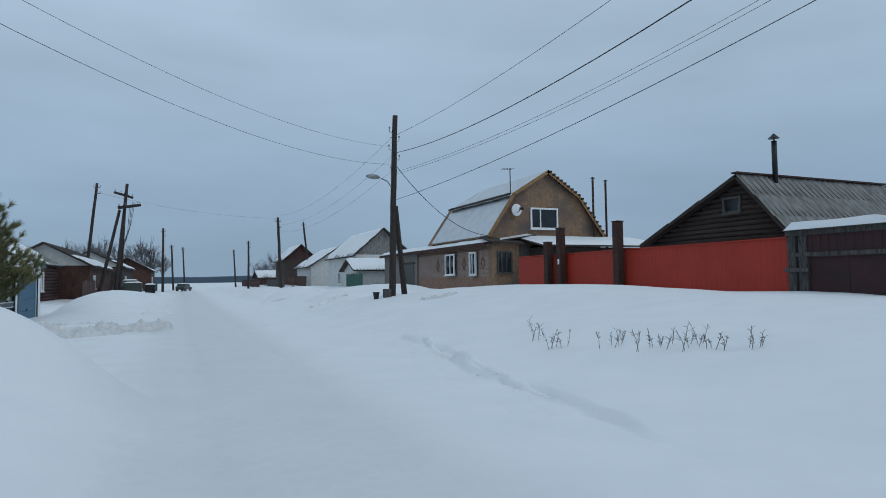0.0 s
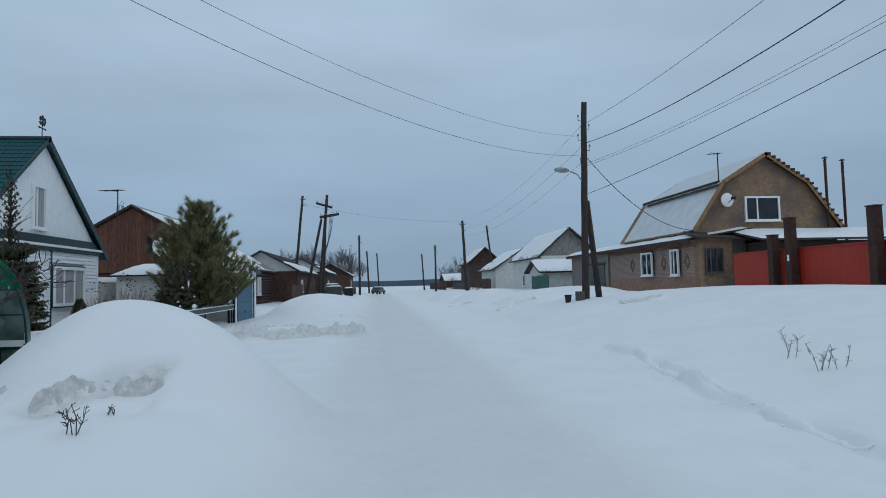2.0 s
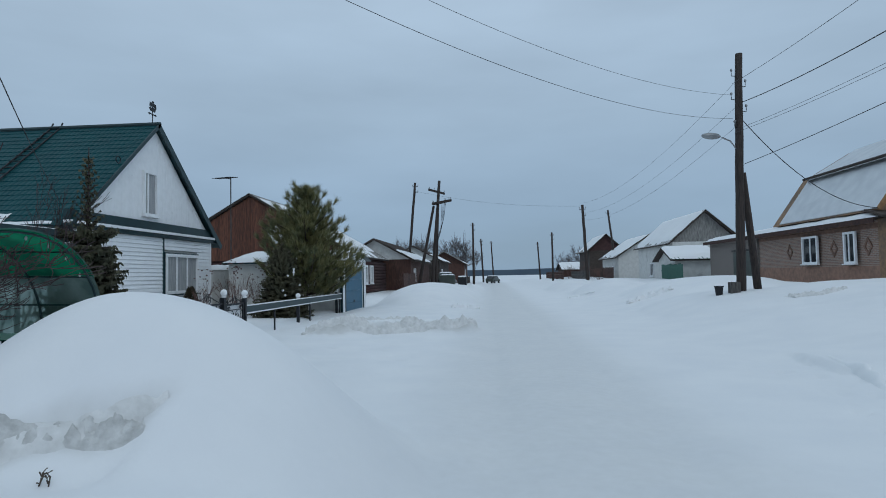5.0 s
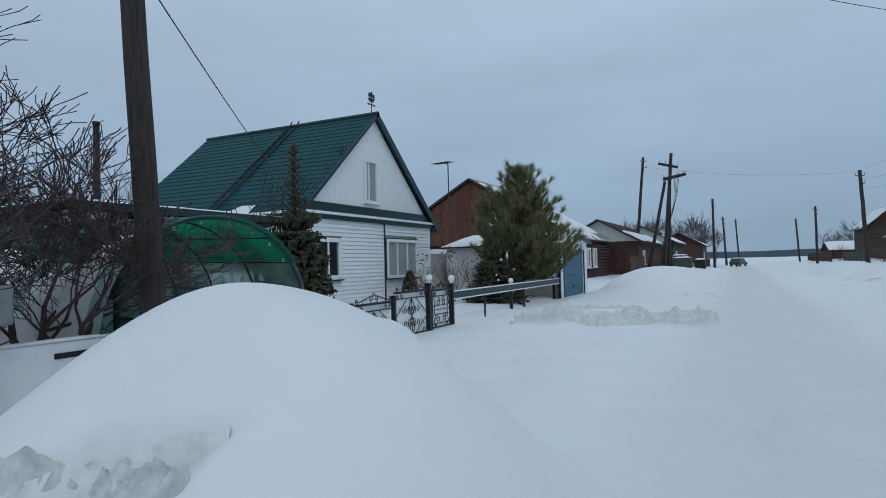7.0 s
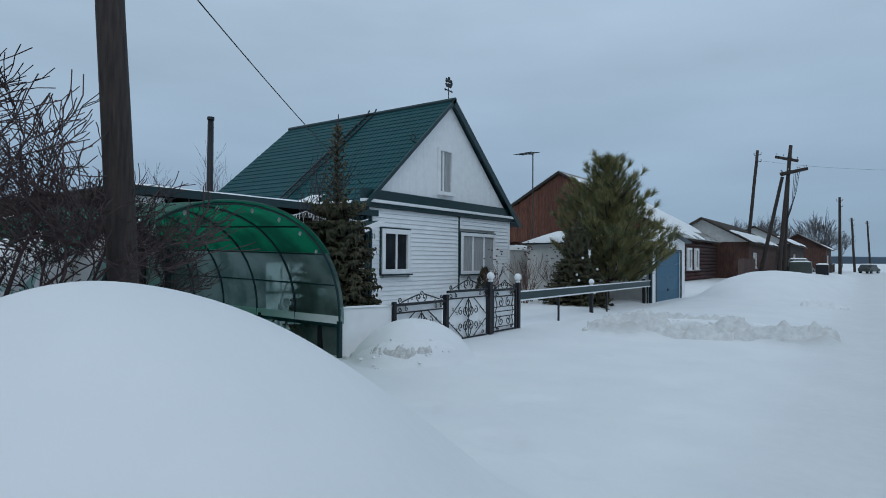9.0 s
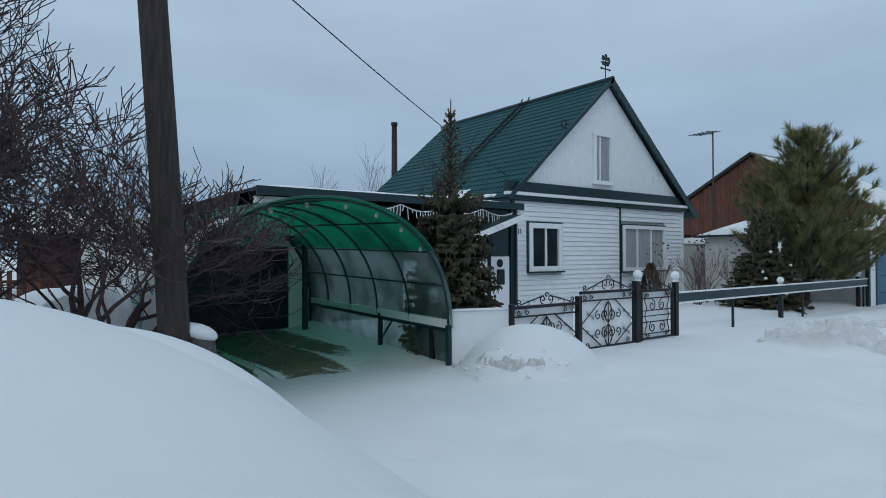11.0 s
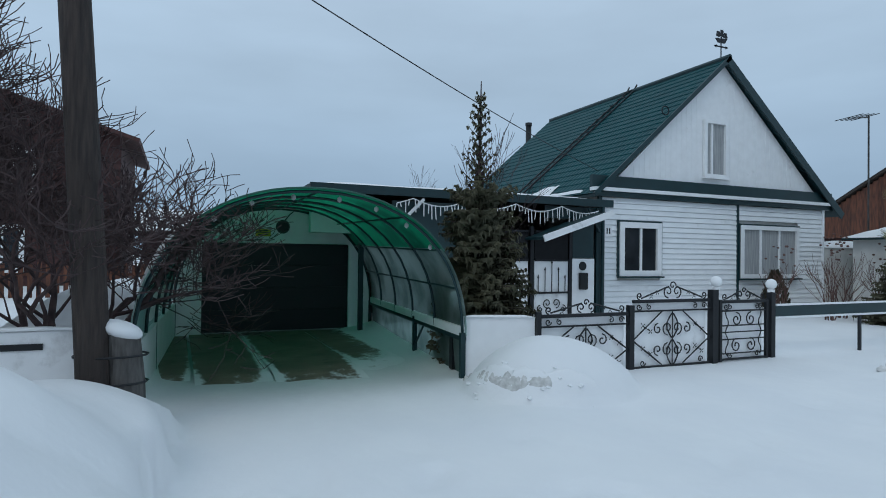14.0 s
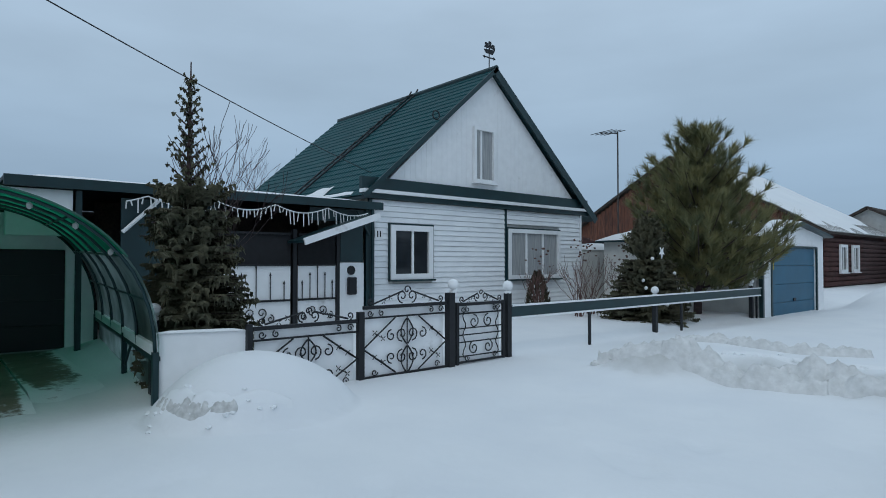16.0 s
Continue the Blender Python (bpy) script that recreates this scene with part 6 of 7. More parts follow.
part("mast", tubes((((-13.5, 34.95, 1.9), (-13.5, 34.95, 7.08)), 0.03), n=6), M_GREYWOOD, am)
part("boom", tubes((((-13.4, 33.6, 6.82), (-13.55, 35.05, 7.02)), 0.02), n=5), M_IRON, am)
for f in (0.04, 0.3, 0.55, 0.8):
    p = Vector((-13.4, 33.6, 6.82)).lerp(Vector((-13.55, 35.05, 7.02)), f)
    part("element", tubes(((p + Vector((-0.5, 0, 0)), p + Vector((0.5, 0, 0.05))), 0.015), n=5), M_IRON, am)

for z in np.arange(0.6, 3.0, 0.24):
    part("log", tubes((((-9.28, 46.0, z), (-9.28, 57, z)), 0.13), (((-24.4, 45.95, z), (-9.4, 45.95, z)), 0.13), n=8), M_MAROONH, rg, smooth=True)
plain_house("plank_house", "low brown house with dark roof half under snow", -13.7, -7.1, 58, 74, 0.4, 3.2, 5.1, "y", M_BROWN, M_DARKWOOD, -7.1, 0.16, ((60, 1.2, 1.1, 1.2),), M_WALLW, cover=0.5)
plain_house("plank_house", "long low house with white gable and snowy dark roof", -13.2, -6.4, 80, 96, 0.4, 3.6, 5.5, "y", M_DARKWOOD, M_DARKWOOD, -6.4, 0.16, ((83, 1.3, 1.1, 1.2),), M_WALLW, cover=0.45)
plain_house("plank_house", "far low house with grey hipped slate roof", -11, -4.4, 104, 118, 0.4, 3.6, 5.6, "y", M_BROWN, M_SLATE, -4.4, 0.1, ((107, 1.4, 1.1, 1.2),), cover=0.3)
plain_house("plank_house", "far low brown house with snow on the roof", -14, -7, 126, 140, 0.4, 2.9, 5.6, "x", M_DARKWOOD, M_SLATE, -7, 0.12, cover=0.5)
plain_house("white_house", "white house with grey slate gable and snowy roof", 15.9, 21.5, 58, 70, 0.6, 4.2, 6.9, "y", M_WALLW, M_SLATE, 15.9, 0.22, ((60, 1.2, 1.3, 1.3), (64, 1.2, 1.3, 1.3)), M_SLATE)
plain_house("small_house", "small white house with a grey gable and snowy roof", 15.0, 22.1, 76, 86, 0.6, 3.5, 6.0, "y", M_WALLW, M_SLATE, 15.0, 0.2, ((78, 1.2, 1.3, 1.2),))
plain_house("brown_house", "far house with a red-brown gable and snowy roof", 14.6, 19.4, 94, 104, 0.6, 4.9, 7.3, "y", M_DARKWOOD, M_SLATE, 14.6, 0.2, (), M_MAROONH)
plain_house("brown_house", "far low brown house with snow on the roof", 13.0, 20, 112, 122, 0.6, 2.4, 3.6, "x", M_BROWN, M_SLATE, 13.0, 0.2)
plain_house("annex", "low white annex with snowy roof and green boards", 14.6, 17.5, 53, 57.5, 0.6, 2.7, 3.6, "x", M_WALLW, M_GRASSG, 14.6, 0.25)
for x, y0, y1, z1, m, n in ((14.4, 50.5, 56, 2.2, M_GRASSG, "green"), (13.6, 72, 78, 2.2, M_BROWN, "brown"), (12.0, 78, 95, 1.9, M_GREYWOOD, "grey"), (11.0, 96, 125, 1.9, M_BROWN, "brown"),
                            (-6.6, 50, 57, 1.9, M_BROWN, "brown"), (-6.2, 66, 79, 1.3, M_GREYWOOD, "grey"), (-4.0, 96, 120, 1.4, M_DARKWOOD, "brown")):
    f = thing("board_fence", n + " board fence along the snowy street", "fence", (x, y0, 0.4), "street fences")
    y = y0
    rg2 = random.Random(int(x * 10))
    while y < y1:
        h = z1 + rg2.uniform(-0.08, 0.08)
        part("board", boxes((x - 0.02, x + 0.02, y, y + 0.22, 0.2, h)), m, f)
        y += 0.24 if y1 - y0 < 10 else 0.5
    part("rail", boxes((x - 0.06, x - 0.021, y0, y1, z1 - 0.5, z1 - 0.4)), m, f)
# the hills beyond the lake
bm = bmesh.new()
vs = []
for k in range(60):
    x = -1800 + k * 60
    h = 15 + 6 * noise.noise(Vector((k * 0.15, 0, 0))) + 2 * noise.noise(Vector((k * 0.6, 2, 0)))
    vs.append((bm.verts.new((x, 1700, -4)), bm.verts.new((x, 1700 + 30, h)), bm.verts.new((x, 1900, h + 3))))
for a, b in zip(vs, vs[1:]):
    bm.faces.new((a[0], b[0], b[1], a[1]))
    bm.faces.new((a[1], b[1], b[2], a[2]))
solo("backdrop", bm, M_FOREST, "far wooded shore tinted blue-grey with haze under the cloud", "hills", "structure")
# ---- trees, shrubs and weeds ----
def bare_tree(name, label, foot, height, seed, stems=4, lean=(0, 0), spread=0.55, r0=0.09, depth=5, mat=M_BARK, category="tree", group="", twigs=3, sides=5, thin=0.0045, more=0.0, crook=0.22):
    """A leafless tree: stems that fork again and again into fine twigs."""
    rng = random.Random(seed)
    t = thing(name, label, category, foot, group)
    trunk, fine = Soup(), Soup()

    def grow(p, d, length, r, level):
        n = 4 if level < 2 else 3
        pts, rad = [p.copy()], [r]
        for k in range(n):
            d = (d + Vector((rng.uniform(-1, 1), rng.uniform(-1, 1), rng.uniform(-0.5, 0.7))) * crook).normalized()
            p = p + d * length / n
            pts.append(p.copy())
            rad.append(max(thin, r * (1 - 0.55 * (k + 1) / n)))
        (trunk if level < 2 else fine).tube(pts, rad, sides if level < 2 else 3)
        if level >= depth:
            return
        kids = rng.randint(twigs - 1, twigs + 1) + (rng.random() < more)
        for k in range(kids):
            f = rng.uniform(0.35, 1.0) if k else 1.0
            q = pts[min(n, max(1, round(f * n)))]
            side = Vector((rng.uniform(-1, 1), rng.uniform(-1, 1), rng.uniform(-0.25, 0.6)))
            nd = (d * (1.0 - spread * 0.4) + side * spread * 1.25 + Vector((lean[0], lean[1], 0)) * 0.2).normalized()
            grow(q, nd, length * rng.uniform(0.62, 0.86), rad[-1] * rng.uniform(0.75, 1.0), level + 1)

    for s in range(stems):
        a = 2 * math.pi * s / stems + rng.uniform(-0.4, 0.4)
        d = Vector((math.cos(a) * spread + lean[0], math.sin(a) * spread + lean[1], 1.0)).normalized()
        grow(Vector(foot) + Vector((math.cos(a), math.sin(a), 0)) * 0.1 * (stems > 1), d, height * 0.32, r0 * rng.uniform(0.75, 1.1), 0)
    trunk.part("trunk", mat, t, True)
    fine.part("crown", mat, t)
    return t


apple = bare_tree("apple_tree", "bare spreading apple tree with tangled dark branches", (-7.4, 10.7, 0.35), 3.8, 11, 5, (0.0, 0.0), 0.78, 0.06, 5, group="bare garden trees", thin=0.0055, more=0.55, crook=0.36)
bare_tree("apple_tree", "bare apple tree with low crooked limbs", (-8.0, 9.1, 0.3), 4.7, 31, 5, (0.02, 0.0), 0.6, 0.08, 5, group="bare garden trees", thin=0.0058, more=0.5, crook=0.34)
for x, y, turn, k in ((-9.3, 7.9, 215, 1.25), (-9.9, 5.4, 60, 1.25)):
    copy_thing(apple, pose(x, y, 0.33, 0, 0, turn) @ Matrix.Scale(k, 4))
bare_tree("sapling", "thin bare sapling beside the spruce", (-10.3, 16.65, 0.1), 4.3, 21, 2, (0, 0.0), 0.3, 0.03, 4, twigs=3)
bare_tree("sapling", "small bare tree behind the veranda roof", (-24.5, 24.2, 0.2), 7.0, 23, 2, (0, 0), 0.3, 0.05, 4)
bare_tree("sapling", "small bare tree behind the canopy", (-26.0, 21.0, 0.2), 6.0, 24, 2, (0, 0), 0.3, 0.05, 4)
for k, (x, y, h) in enumerate(((-10.1, 27.6, 2.4), (-10.4, 28.6, 2.6), (-9.7, 29.3, 2.3), (-10.9, 26.8, 2.1))):
    s = bare_tree("shrub", "leafless reddish shrub with dry flower heads", (x, y, 0.1), h, 40 + k, 8, (0, 0), 0.16, 0.02, 2, M_REDTWIG, "shrub", "garden shrubs", 3)
    rng = random.Random(60 + k)
    for j in range(14):
        a, r = rng.uniform(0, 6.28), rng.uniform(0.05, 0.4)
        bm = bmesh.new()
        bmesh.ops.create_icosphere(bm, subdivisions=1, radius=0.04, matrix=Matrix.Translation((x + r * math.cos(a), y + r * math.sin(a), h * rng.uniform(0.72, 1.0))) @ Matrix.Diagonal((1, 1, rng.uniform(0.5, 0.9), 1)))
        part("seed_head", bm, M_REDTWIG, s)


def needle_tuft(bm, p, d, rng, count, length, width):
    """Needles round the end of a shoot, swept forward."""
    d = d.normalized()
    u = d.orthogonal().normalized()
    w = d.cross(u)
    for _ in range(count):
        a, o = rng.uniform(0, 6.28), rng.uniform(0.12, 0.85)
        nd = (d * math.cos(o) + (u * math.cos(a) + w * math.sin(a)) * math.sin(o))
        q = p - d * rng.uniform(0, 0.22)
        s = nd.cross(Vector((rng.uniform(-1, 1), rng.uniform(-1, 1), rng.uniform(-1, 1)))).normalized() * width
        bm.face(q - s, q + s, q + nd * length * rng.uniform(0.75, 1.15))


def pine(foot, height, reach, seed):
    rng = random.Random(seed)
    t = thing("pine_tree", "bushy green-gold cedar pine with long upswept tufts", "tree", foot)
    f = Vector(foot)
    part("trunk", tubes(([f, f + Vector((0.05, 0.03, height * 0.5)), f + Vector((0.1, 0.12, height * 0.97))], (0.13, 0.08, 0.02)), n=8), M_BARK, t, smooth=True)
    boughs, crown = Soup(), Soup()
    z = 0.9
    while z < height * 0.97:
        k = (z - 0.9) / (height - 0.9)
        L = reach * (1.0 - k) ** 0.62 * (0.72 + 0.28 * min(1, z / 1.6))
        n = 8 if k < 0.7 else 5
        for j in range(n):
            a = 2 * math.pi * (j + rng.uniform(-0.35, 0.35)) / n + z * 2.3
            l = L * rng.uniform(0.6, 1.12)
            c = f + Vector((0.05, 0.06, z))
            out = Vector((math.cos(a), math.sin(a), 0))
            pts = [c + out * l * s + Vector((0, 0, l * (0.06 * s + 0.42 * s * s))) for s in (0, 0.35, 0.7, 1.0)]
            boughs.tube(pts, (0.03, 0.022, 0.015, 0.008), 4)
            for s in np.linspace(0.25, 1.0, max(3, int(l / 0.28))):
                for side in (-1, 1) if s < 0.97 else (0,):
                    p = c + out * l * s + Vector((0, 0, l * (0.06 * s + 0.42 * s * s)))
                    off = Vector((-out.y, out.x, 0)) * side * l * 0.34 * (1.15 - s) * rng.uniform(0.4, 1.2)
                    p = p + off + Vector((0, 0, rng.uniform(-0.12, 0.18)))
                    if p.y > 32.1 and p.z < 3.1 and p.x < -6.6:
                        continue
                    needle_tuft(crown, p, out * 0.6 + off * 0.4 + Vector((0, 0, 0.9)), rng, 60, 0.34, 0.011)
        z += 0.30 if k < 0.7 else 0.26
    for dz, r in ((0, 0), (-0.3, 0.14), (-0.3, -0.14)):
        needle_tuft(crown, f + Vector((0.1 + r, 0.12 + r * 0.5, height + dz)), Vector((r, r, 1)), rng, 45, 0.26, 0.011)
    boughs.part("bough_frame", M_BARK, t)
    crown.part("crown", M_NEEDLE, t)
    return t


def spruce(foot, height, reach, seed, bare_top=0.2, mat=M_SPRUCE, label="dark green spruce with a long bare leader", clip=-99):
    rng = random.Random(seed)
    t = thing("spruce_tree", label, "tree", foot, "spruces in the front yard")
    f = Vector(foot)
    part("trunk", tubes(([f, f + Vector((0, 0, height * 0.6)), f + Vector((0.0, 0.02, height))], (0.07, 0.04, 0.008)), n=7), M_BARK, t, smooth=True)
    boughs, crown = Soup(), Soup()
    z = 0.08
    while z < height * 0.96:
        k = z / height
        dense = k < 1 - bare_top
        L = reach * ((1 - k) ** 0.95 if dense else 0.6 * (1 - k)) + 0.06
        n = 14 if dense else 6
        for j in range(n):
            a = 2 * math.pi * (j + rng.uniform(-0.4, 0.4)) / n + z * 3
            l = L * rng.uniform(0.7, 1.15)
            out = Vector((math.cos(a), math.sin(a), 0))
            droop = -0.18 if k < 0.55 else (0.25 if dense else 0.75)
            pts = [f + Vector((0, 0, z)) + out * l * s + Vector((0, 0, l * (droop * s + 0.15 * s * s))) for s in (0, 0.5, 1.0)]
            if pts[2].y < clip or (clip > 0 and pts[2].x > -7.35):
                continue
            boughs.tube(pts, (0.014, 0.01, 0.005), 3)
            for s in np.linspace(0.12, 1.0, max(3, int(l / 0.06))):
                p = f + Vector((0, 0, z)) + out * l * s + Vector((0, 0, l * (droop * s + 0.15 * s * s)))
                for side in (-1, 1):
                    wv = Vector((-out.y, out.x, 0)) * side
                    tw = (out * 0.6 + wv).normalized() * (0.05 + 0.28 * l * (1.1 - s)) * (1 if dense else 0.35)
                    q = p + tw + Vector((0, 0, rng.uniform(-0.06, 0.02)))
                    if q.y < clip or (clip > 0 and q.x > -7.35):
                        continue
                    up = Vector((rng.uniform(-0.2, 0.2), rng.uniform(-0.2, 0.2), 1)).normalized() * 0.034
                    crown.face(*(p - up, q - up * 0.4, q + up * 0.4, p + up))
                    lat = tw.normalized().cross(Vector((0, 0, 1))) * 0.036
                    crown.face(*(p - lat, q - lat * 0.3, q + lat * 0.3, p + lat))
                    if dense and rng.random() < 0.5:
                        hang = Vector((rng.uniform(-0.04, 0.04), rng.uniform(-0.04, 0.04), -rng.uniform(0.06, 0.15)))
                        mid = p.lerp(q, 0.6)
                        crown.face(*(mid - tw * 0.2, mid + tw * 0.2, mid + hang))
        z += 0.08 if dense else 0.15
    boughs.part("bough_frame", M_BARK, t)
    crown.part("crown", mat, t)
    return t


pine((-8.3, 31.1, 0.0), 5.85, 2.75, 5)
spruce((-8.05, 16.05, 0.0), 4.45, 1.0, 6, 0.42, clip=15.55)
sp2 = spruce((-8.45, 28.5, 0.0), 3.3, 1.25, 7, 0.15, label="young spruce hung with small white ornaments")
rng = random.Random(9)
for k in range(9):
    a, z = rng.uniform(-1.2, 1.6), rng.uniform(0.4, 2.0)
    r = 1.2 * (1 - z / 3.4)
    bm = bmesh.new()
    bmesh.ops.create_icosphere(bm, subdivisions=2, radius=0.05, matrix=Matrix.Translation((-8.45 + r * math.cos(a), 28.5 + r * math.sin(a), z)))
    part("bauble", bm, M_WHITE, sp2, "small white bauble", smooth=True)
bm = bmesh.new()
star = [(28.2 + (0.15 if k % 2 else 0.06) * math.sin(k * math.pi / 5), 1.95 + (0.17 if k % 2 else 0.06) * math.cos(k * math.pi / 5)) for k in range(10)]
prism(bm, star, "x", -7.86, -7.84)
part("star", bm, M_WHITE, sp2, "white star ornament")

# clipped conical shrub under the window
th = thing("thuja", "small conical browning thuja by the house", "shrub", (-12.3, 28.4, 0.2))
bm, rng = bmesh.new(), random.Random(3)
for k in range(900):
    z = rng.uniform(0.05, 1.12)
    r = 0.36 * (1 - (z / 1.18) ** 1.8) * rng.uniform(0.75, 1.05)
    a = rng.uniform(0, 6.28)
    p = Vector((-12.3 + r * math.cos(a), 28.4 + r * math.sin(a), 0.2 + z))
    d = Vector((math.cos(a) * 0.5, math.sin(a) * 0.5, 1)).normalized()
    s = d.cross(Vector((rng.uniform(-1, 1), rng.uniform(-1, 1), 0.1))).normalized() * 0.02
    bm.faces.new([bm.verts.new(v) for v in (p - s, p + s, p + s * 0.6 + d * 0.12, p + d * 0.16)])
part("foliage", bm, M_THUJA, th)
part("stem", tubes((((-12.3, 28.4, 0.0), (-12.3, 28.4, 1.0)), (0.03, 0.01))), M_BARK, th)


def weed(x, y, h, seed, n=5, spread=0.35):
    z0 = gz(x, y) - 0.03
    w = thing("weed", "dry brown weed stalks standing out of the snow", "weed", (x, y, z0), "dry weeds")
    rng = random.Random(seed)
    for k in range(n):
        bm = bmesh.new()
        a, l = rng.uniform(0, 6.28), h * rng.uniform(0.5, 1.0)
        b = Vector((x + rng.uniform(-spread, spread), y + rng.uniform(-spread, spread) * 0.6, z0))
        top = b + Vector((math.cos(a) * l * 0.35, math.sin(a) * l * 0.35, l))
        mid = b.lerp(top, 0.5) + Vector((0.02, 0, 0.03))
        tube(bm, [b, mid, top], (0.006, 0.005, 0.003), 3, caps=False)
        for j in range(9):
            f = rng.uniform(0.35, 1.0)
            p = b.lerp(top, f)
            q = p + Vector((rng.uniform(-1, 1), rng.uniform(-1, 1), rng.uniform(0.2, 1))).normalized() * rng.uniform(0.05, 0.12) * (h / 0.6)
            tube(bm, [p, q], (0.004, 0.003), 3, caps=False)
            bmesh.ops.create_icosphere(bm, subdivisions=1, radius=0.005, matrix=Matrix.Translation(q))
        part("stalk", bm, M_SEED, w)


for k, (x, y, h, n, s) in enumerate(((7.0, 11.2, 0.62, 3, 0.12), (6.9, 10.1, 0.42, 6, 0.25), (7.45, 9.0, 0.36, 6, 0.35), (7.6, 8.3, 0.42, 7, 0.4), (7.9, 7.75, 0.46, 8, 0.35), (8.15, 7.2, 0.3, 5, 0.3), (8.3, 6.75, 0.4, 4, 0.14),
                                 (-2.33, 6.85, 0.36, 4, 0.05), (-2.43, 7.75, 0.15, 2, 0.05))):
    weed(x, y, h, 80 + k, n, s)

# ---- the left side beyond the drive ----
bp = thing("board_barrier", "white painted board barrier with a dark slot beside the pole", "barrier", (-6.45, 9.5, 0.2))
part("board", boxes((-6.5, -6.4, 7.6, 11.0, 0.0, 0.95), bevel=0.012), M_WHITE, bp)
part("slot", boxes((-6.398, -6.385, 10.2, 10.62, 0.77, 0.83)), M_IRON, bp)
part("snow_cap", snow_slab(bmesh.new(), (-6.52, 7.6, 0.95), (-6.38, 7.6, 0.95), (-6.38, 11.0, 0.95), (-6.52, 11.0, 0.95), 0.03, 8), M_SNOW, bp)
rh = thing("two_storey_house", "dark brown two-storey wooden house with white windows", "house", (-30, 3, 0))
part("body", boxes((-35, -27.05, -4.6, 9.6, -0.3, 6.4)), M_MAROONH, rh)
z = 0.0
while z < 6.3:
    part("clapboard", boxes((-27.05, -27.0, -4.6, 9.6, z, z + 0.235), bevel=0.012), M_MAROONH, rh)
    z += 0.24
g = bmesh.new()
prism(g, [(-4.6, 6.4), (9.6, 6.4), (2.5, 8.5)], "x", -35, -27.02)
part("gable_wall", g, M_MAROONH, rh)
for ey in (-5.3, 10.3):
    part("roof", slab(bmesh.new(), (-35.5, ey, 6.25), (-26.4, ey, 6.25), (-26.4, 2.5, 8.7), (-35.5, 2.5, 8.7), 0.14), M_MAROONH, rh)
for y0, y1, z0, z1 in ((5.3, 6.7, 3.9, 5.6), (5.0, 6.4, 0.9, 2.7), (1.5, 2.9, 3.9, 5.6), (1.5, 2.9, 0.9, 2.7)):
    window_x(rh, -26.99, y0, y1, z0, z1, (0.5,), w=0.16)
plain_house("low_shed", "low brown shed with snow on the roof behind the garden", -30, -24.6, 10.6, 12.6, 0.2, 2.6, 3.3, "y", M_MAROONH, M_SLATE, -24.6, 0.25)
gp = thing("paling_fence", "weathered brown garden fence behind the trees", "fence", (-20, 8, 0.2))
y = -6.0
rng = random.Random(71)
while y < 11.2:
    part("pale", boxes((-20.02, -19.98, y, y + 0.12, 0.1, 1.35 + rng.uniform(-0.05, 0.05))), M_REDWOOD, gp)
    y += 0.22
part("rail", boxes((-20.07, -20.021, -6, 11.3, 1.0, 1.08)), M_REDWOOD, gp)
mb = thing("meter_box", "grey electricity meter box on a short post", "box", (-6.2, 9.55, 0.2))
part("box", boxes((-6.25, -6.1, 9.4, 9.66, 1.2, 1.58), bevel=0.02), M_GREY, mb)
part("post", boxes((-6.33, -6.26, 9.48, 9.56, 0.1, 1.5)), M_GREYWOOD, mb)
# lattice tower far off
tw = thing("lattice_tower", "distant steel lattice mast", "tower", (-60, 150, 0))
for dx, dy in ((-1, -1), (1, -1), (1, 1), (-1, 1)):
    part("leg", tubes((((-60 + dx * 1.6, 150 + dy * 1.6, 0), (-60 + dx * 0.5, 150 + dy * 0.5, 22)), 0.12), n=4), M_GREY, tw)
for z in range(1, 22, 2):
    r = 1.6 - 1.1 * z / 22
    for a, b in (((-r, -r), (r, -r)), ((r, -r), (r, r))):
        part("brace", tubes((((-60 + a[0], 150 + a[1], z), (-60 + b[0], 150 + b[1], z + 2)), 0.07), n=4), M_GREY, tw)


# ---- distance ----
rng = random.Random(17)
birches = []
for k in range(15):
    x, y = -23 + k * 1.35 + rng.uniform(-1, 1), 135 + rng.uniform(-12, 30)
    h = rng.uniform(0.7, 1.15)
    if k < 3:
        birches.append(bare_tree("birch", "distant bare birch over the roofs", (x, y, 0), 11.5, 100 + k, 1, (0, 0), 0.33, 0.13, 4, M_FARTWIG, "tree", "far birches", 4, 4, thin=0.022))
    else:
        copy_thing(birches[k % 3], pose(x, y, 0, 0, 0, k * 77) @ Matrix.Scale(h, 4))
for k in range(9):
    x, y = 13 + k * 2.2 + rng.uniform(-1, 1), 118 + rng.uniform(-22, 22)
    copy_thing(birches[k % 3], pose(x, y, 0.3, 0, 0, k * 51) @ Matrix.Scale(rng.uniform(0.5, 0.75), 4))
for k, (x, y, h) in enumerate(((-7.4, 57.0, 2.0), (-7.6, 59.5, 2.2), (-7.2, 63, 1.9), (-7.4, 55, 1.8), (12.5, 74, 2.4), (12.8, 80, 2.6), (13.2, 88, 3.2), (12.0, 97, 3.0))):
    bare_tree("hedge_bush", "leafless reddish bush by a street fence", (x, y, 0.4), h, 150 + k, 7, (0, 0), 0.3, 0.03, 3, M_REDTWIG, "shrub", "street bushes", 3, 4)


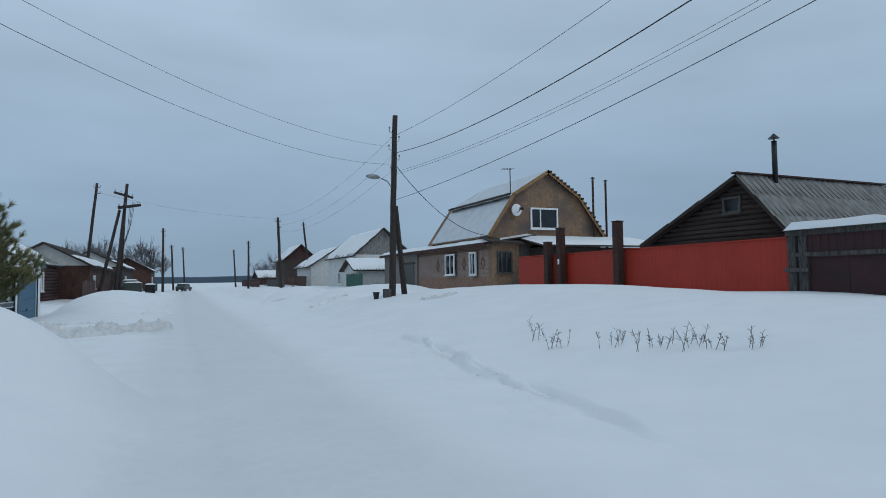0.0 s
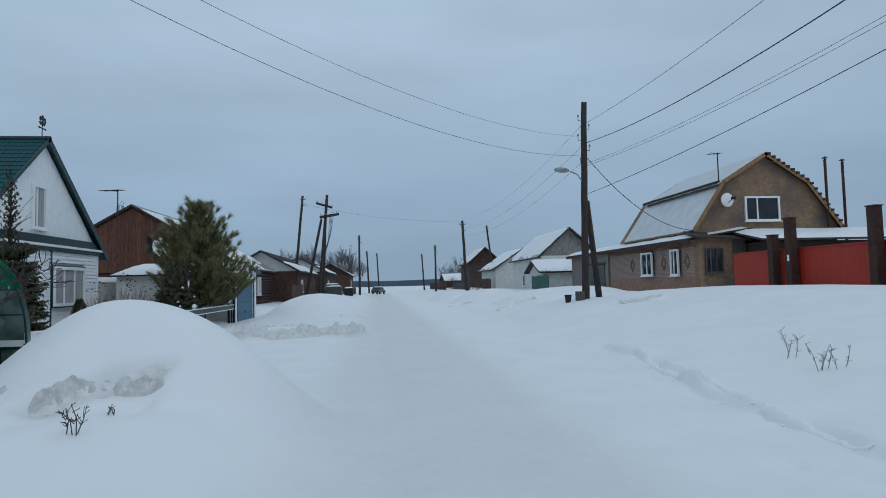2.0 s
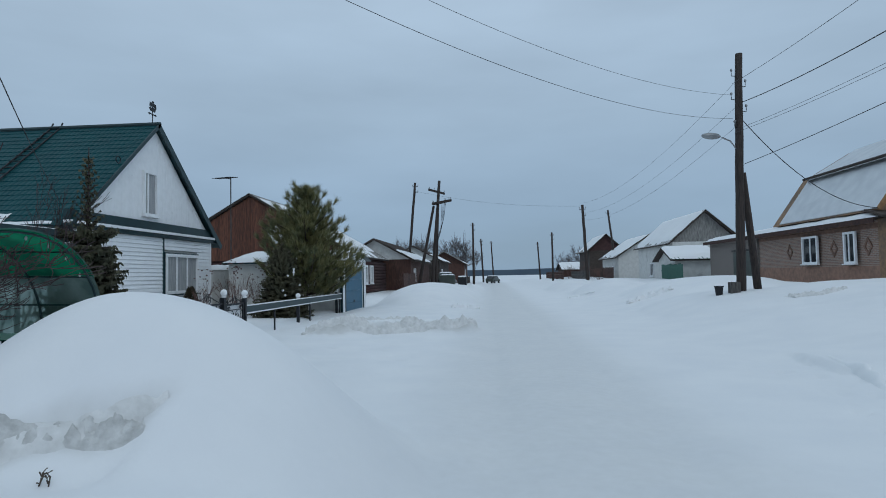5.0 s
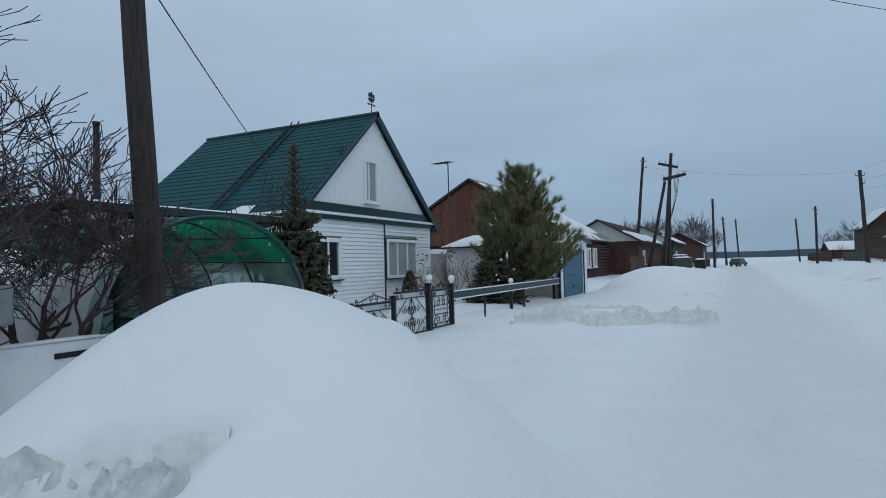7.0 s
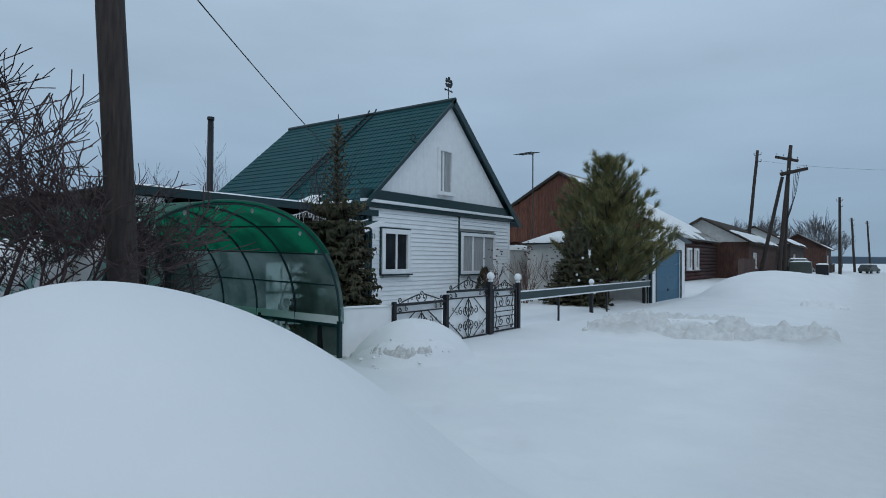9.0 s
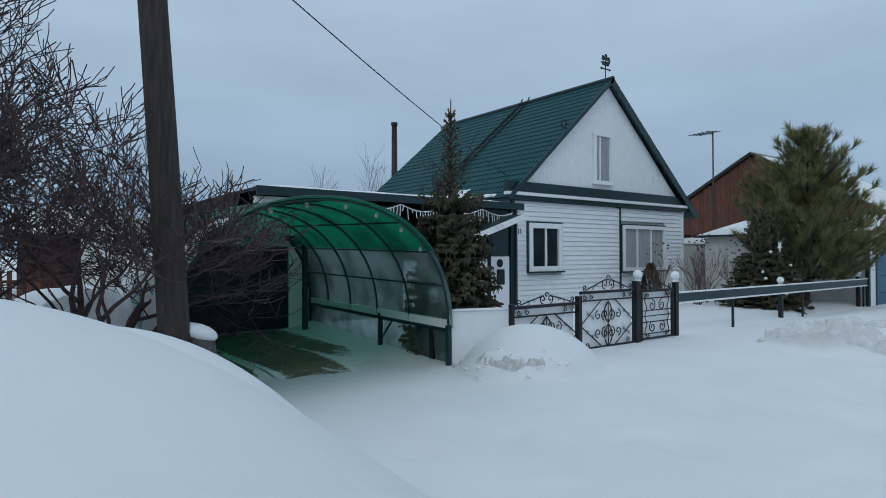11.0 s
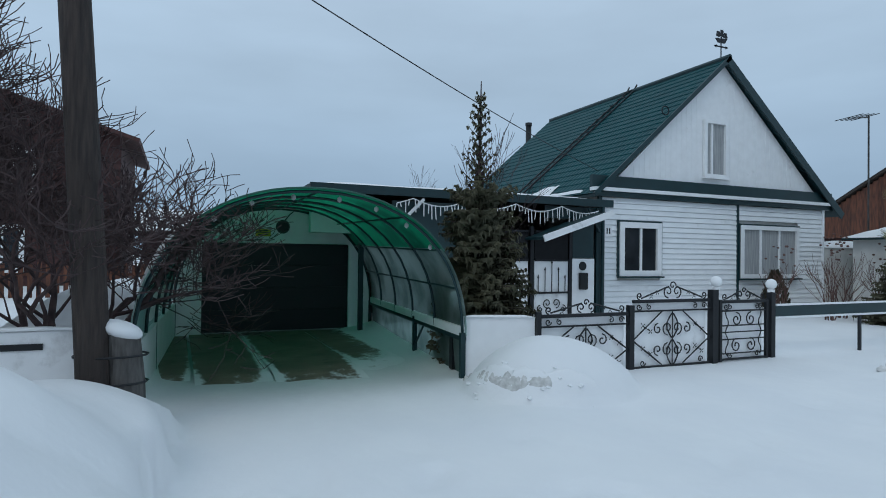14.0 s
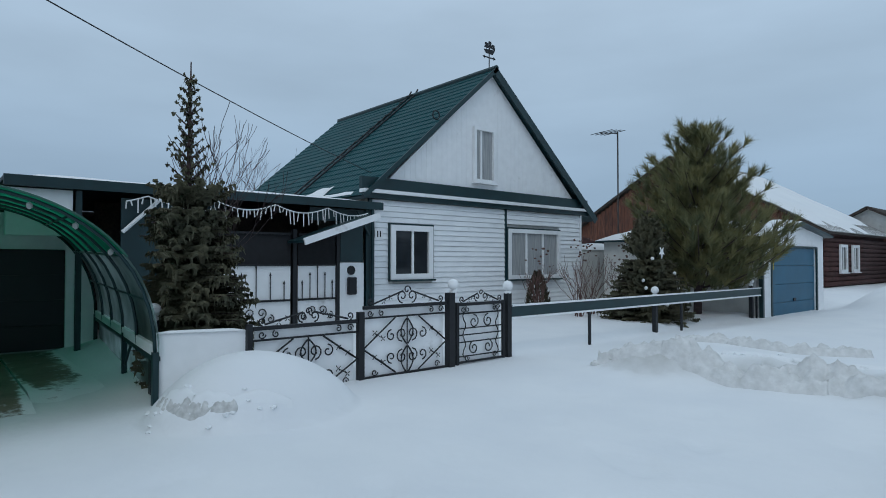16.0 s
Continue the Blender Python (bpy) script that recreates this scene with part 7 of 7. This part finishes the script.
def car(x, y, turn, label, paint, snow=True):
    c = thing("car", label, "car", (0, 0, 0), "parked cars")
    bm = bmesh.new()
    prism(bm, [(-2.0, 0.35), (2.0, 0.35), (2.05, 0.75), (1.2, 0.88), (0.65, 1.4), (-1.1, 1.42), (-1.75, 0.92), (-2.05, 0.85)], "y", -0.8, 0.8)
    bmesh.ops.bevel(bm, geom=list(bm.edges), offset=0.06, segments=2, affect="EDGES")
    body = part("body", bm, paint, c)
    for s in (-1, 1):
        bm = bmesh.new()
        prism(bm, [(-1.45, 0.95), (0.95, 0.93), (0.55, 1.32), (-1.0, 1.34)], "y", s * 0.805, s * 0.81)
        part("side_window", bm, M_GLASS, c)
        for wx in (-1.25, 1.25):
            wh = part("wheel", tubes((((wx, s * 0.62, 0.32), (wx, s * 0.84, 0.32)), 0.32), n=14), M_RUBBER, c)
            part("rim", tubes((((wx, s * 0.842, 0.32), (wx, s * 0.85, 0.32)), 0.19), n=12), M_GREY, wh)
    for a, b, cc, d in (((1.15, -0.7, 0.9), (1.15, 0.7, 0.9), (0.68, 0.65, 1.37), (0.68, -0.65, 1.37)), ((-1.72, -0.7, 0.94), (-1.72, 0.7, 0.94), (-1.16, 0.65, 1.39), (-1.16, -0.65, 1.39))):
        sh = 0.05 if a[0] > 0 else -0.05
        part("windscreen", slab(bmesh.new(), *[(p[0] + sh, p[1], p[2] + 0.02) for p in (a, b, cc, d)], 0.02), M_GLASS, c)
    if snow:
        part("snow", snow_slab(bmesh.new(), (-1.15, -0.75, 1.42), (0.65, -0.75, 1.41), (0.65, 0.75, 1.41), (-1.15, 0.75, 1.42), 0.14, 8), M_SNOW, c, smooth=True)
    c.matrix_basis = pose(x, y, gz(x, y) - 0.03, 0, 0, turn)


car(-5.2, 74, 95, "dark green car under snow beside the street", M_CAR)
car(-5.6, 83, 80, "snow-covered pale car beside the street", M_GREY)
car(0.4, 122, 70, "small far car half buried in snow", M_CAR)
# boxes and stacked things by the anchor pole
for x, y, w, h, m, l in ((-4.4, 66, 1.6, 1.0, M_CAR, "dark green trailer box with snow on top"), (-2.9, 67, 0.9, 0.8, M_IRON, "black bin with snow on its lid")):
    b = thing("bin", l, "bin", (x, y, gz(x, y)))
    part("body", boxes((x - w / 2, x + w / 2, y - 0.5, y + 0.5, gz(x, y) - 0.1, gz(x, y) + h), bevel=0.04), m, b)
    part("snow", snow_slab(bmesh.new(), (x - w / 2, y - 0.5, gz(x, y) + h), (x + w / 2, y - 0.5, gz(x, y) + h), (x + w / 2, y + 0.5, gz(x, y) + h), (x - w / 2, y + 0.5, gz(x, y) + h), 0.12, 6), M_SNOW, b, smooth=True)
# brick diamonds on the wing
for y in (39.2, 34.9, 32.25):
    bm = bmesh.new()
    z, o, i = 2.6, 0.42, 0.26
    for k in range(4):
        a0, a1 = k * math.pi / 2, (k + 1) * math.pi / 2
        prism(bm, [(y + o * math.cos(a0) * 0.75, z + o * math.sin(a0)), (y + o * math.cos(a1) * 0.75, z + o * math.sin(a1)), (y + i * math.cos(a1) * 0.75, z + i * math.sin(a1)), (y + i * math.cos(a0) * 0.75, z + i * math.sin(a0))], "x", BX + 0.1, BX + 0.137)
    part("brick_diamond", bm, M_BRICK, bw)
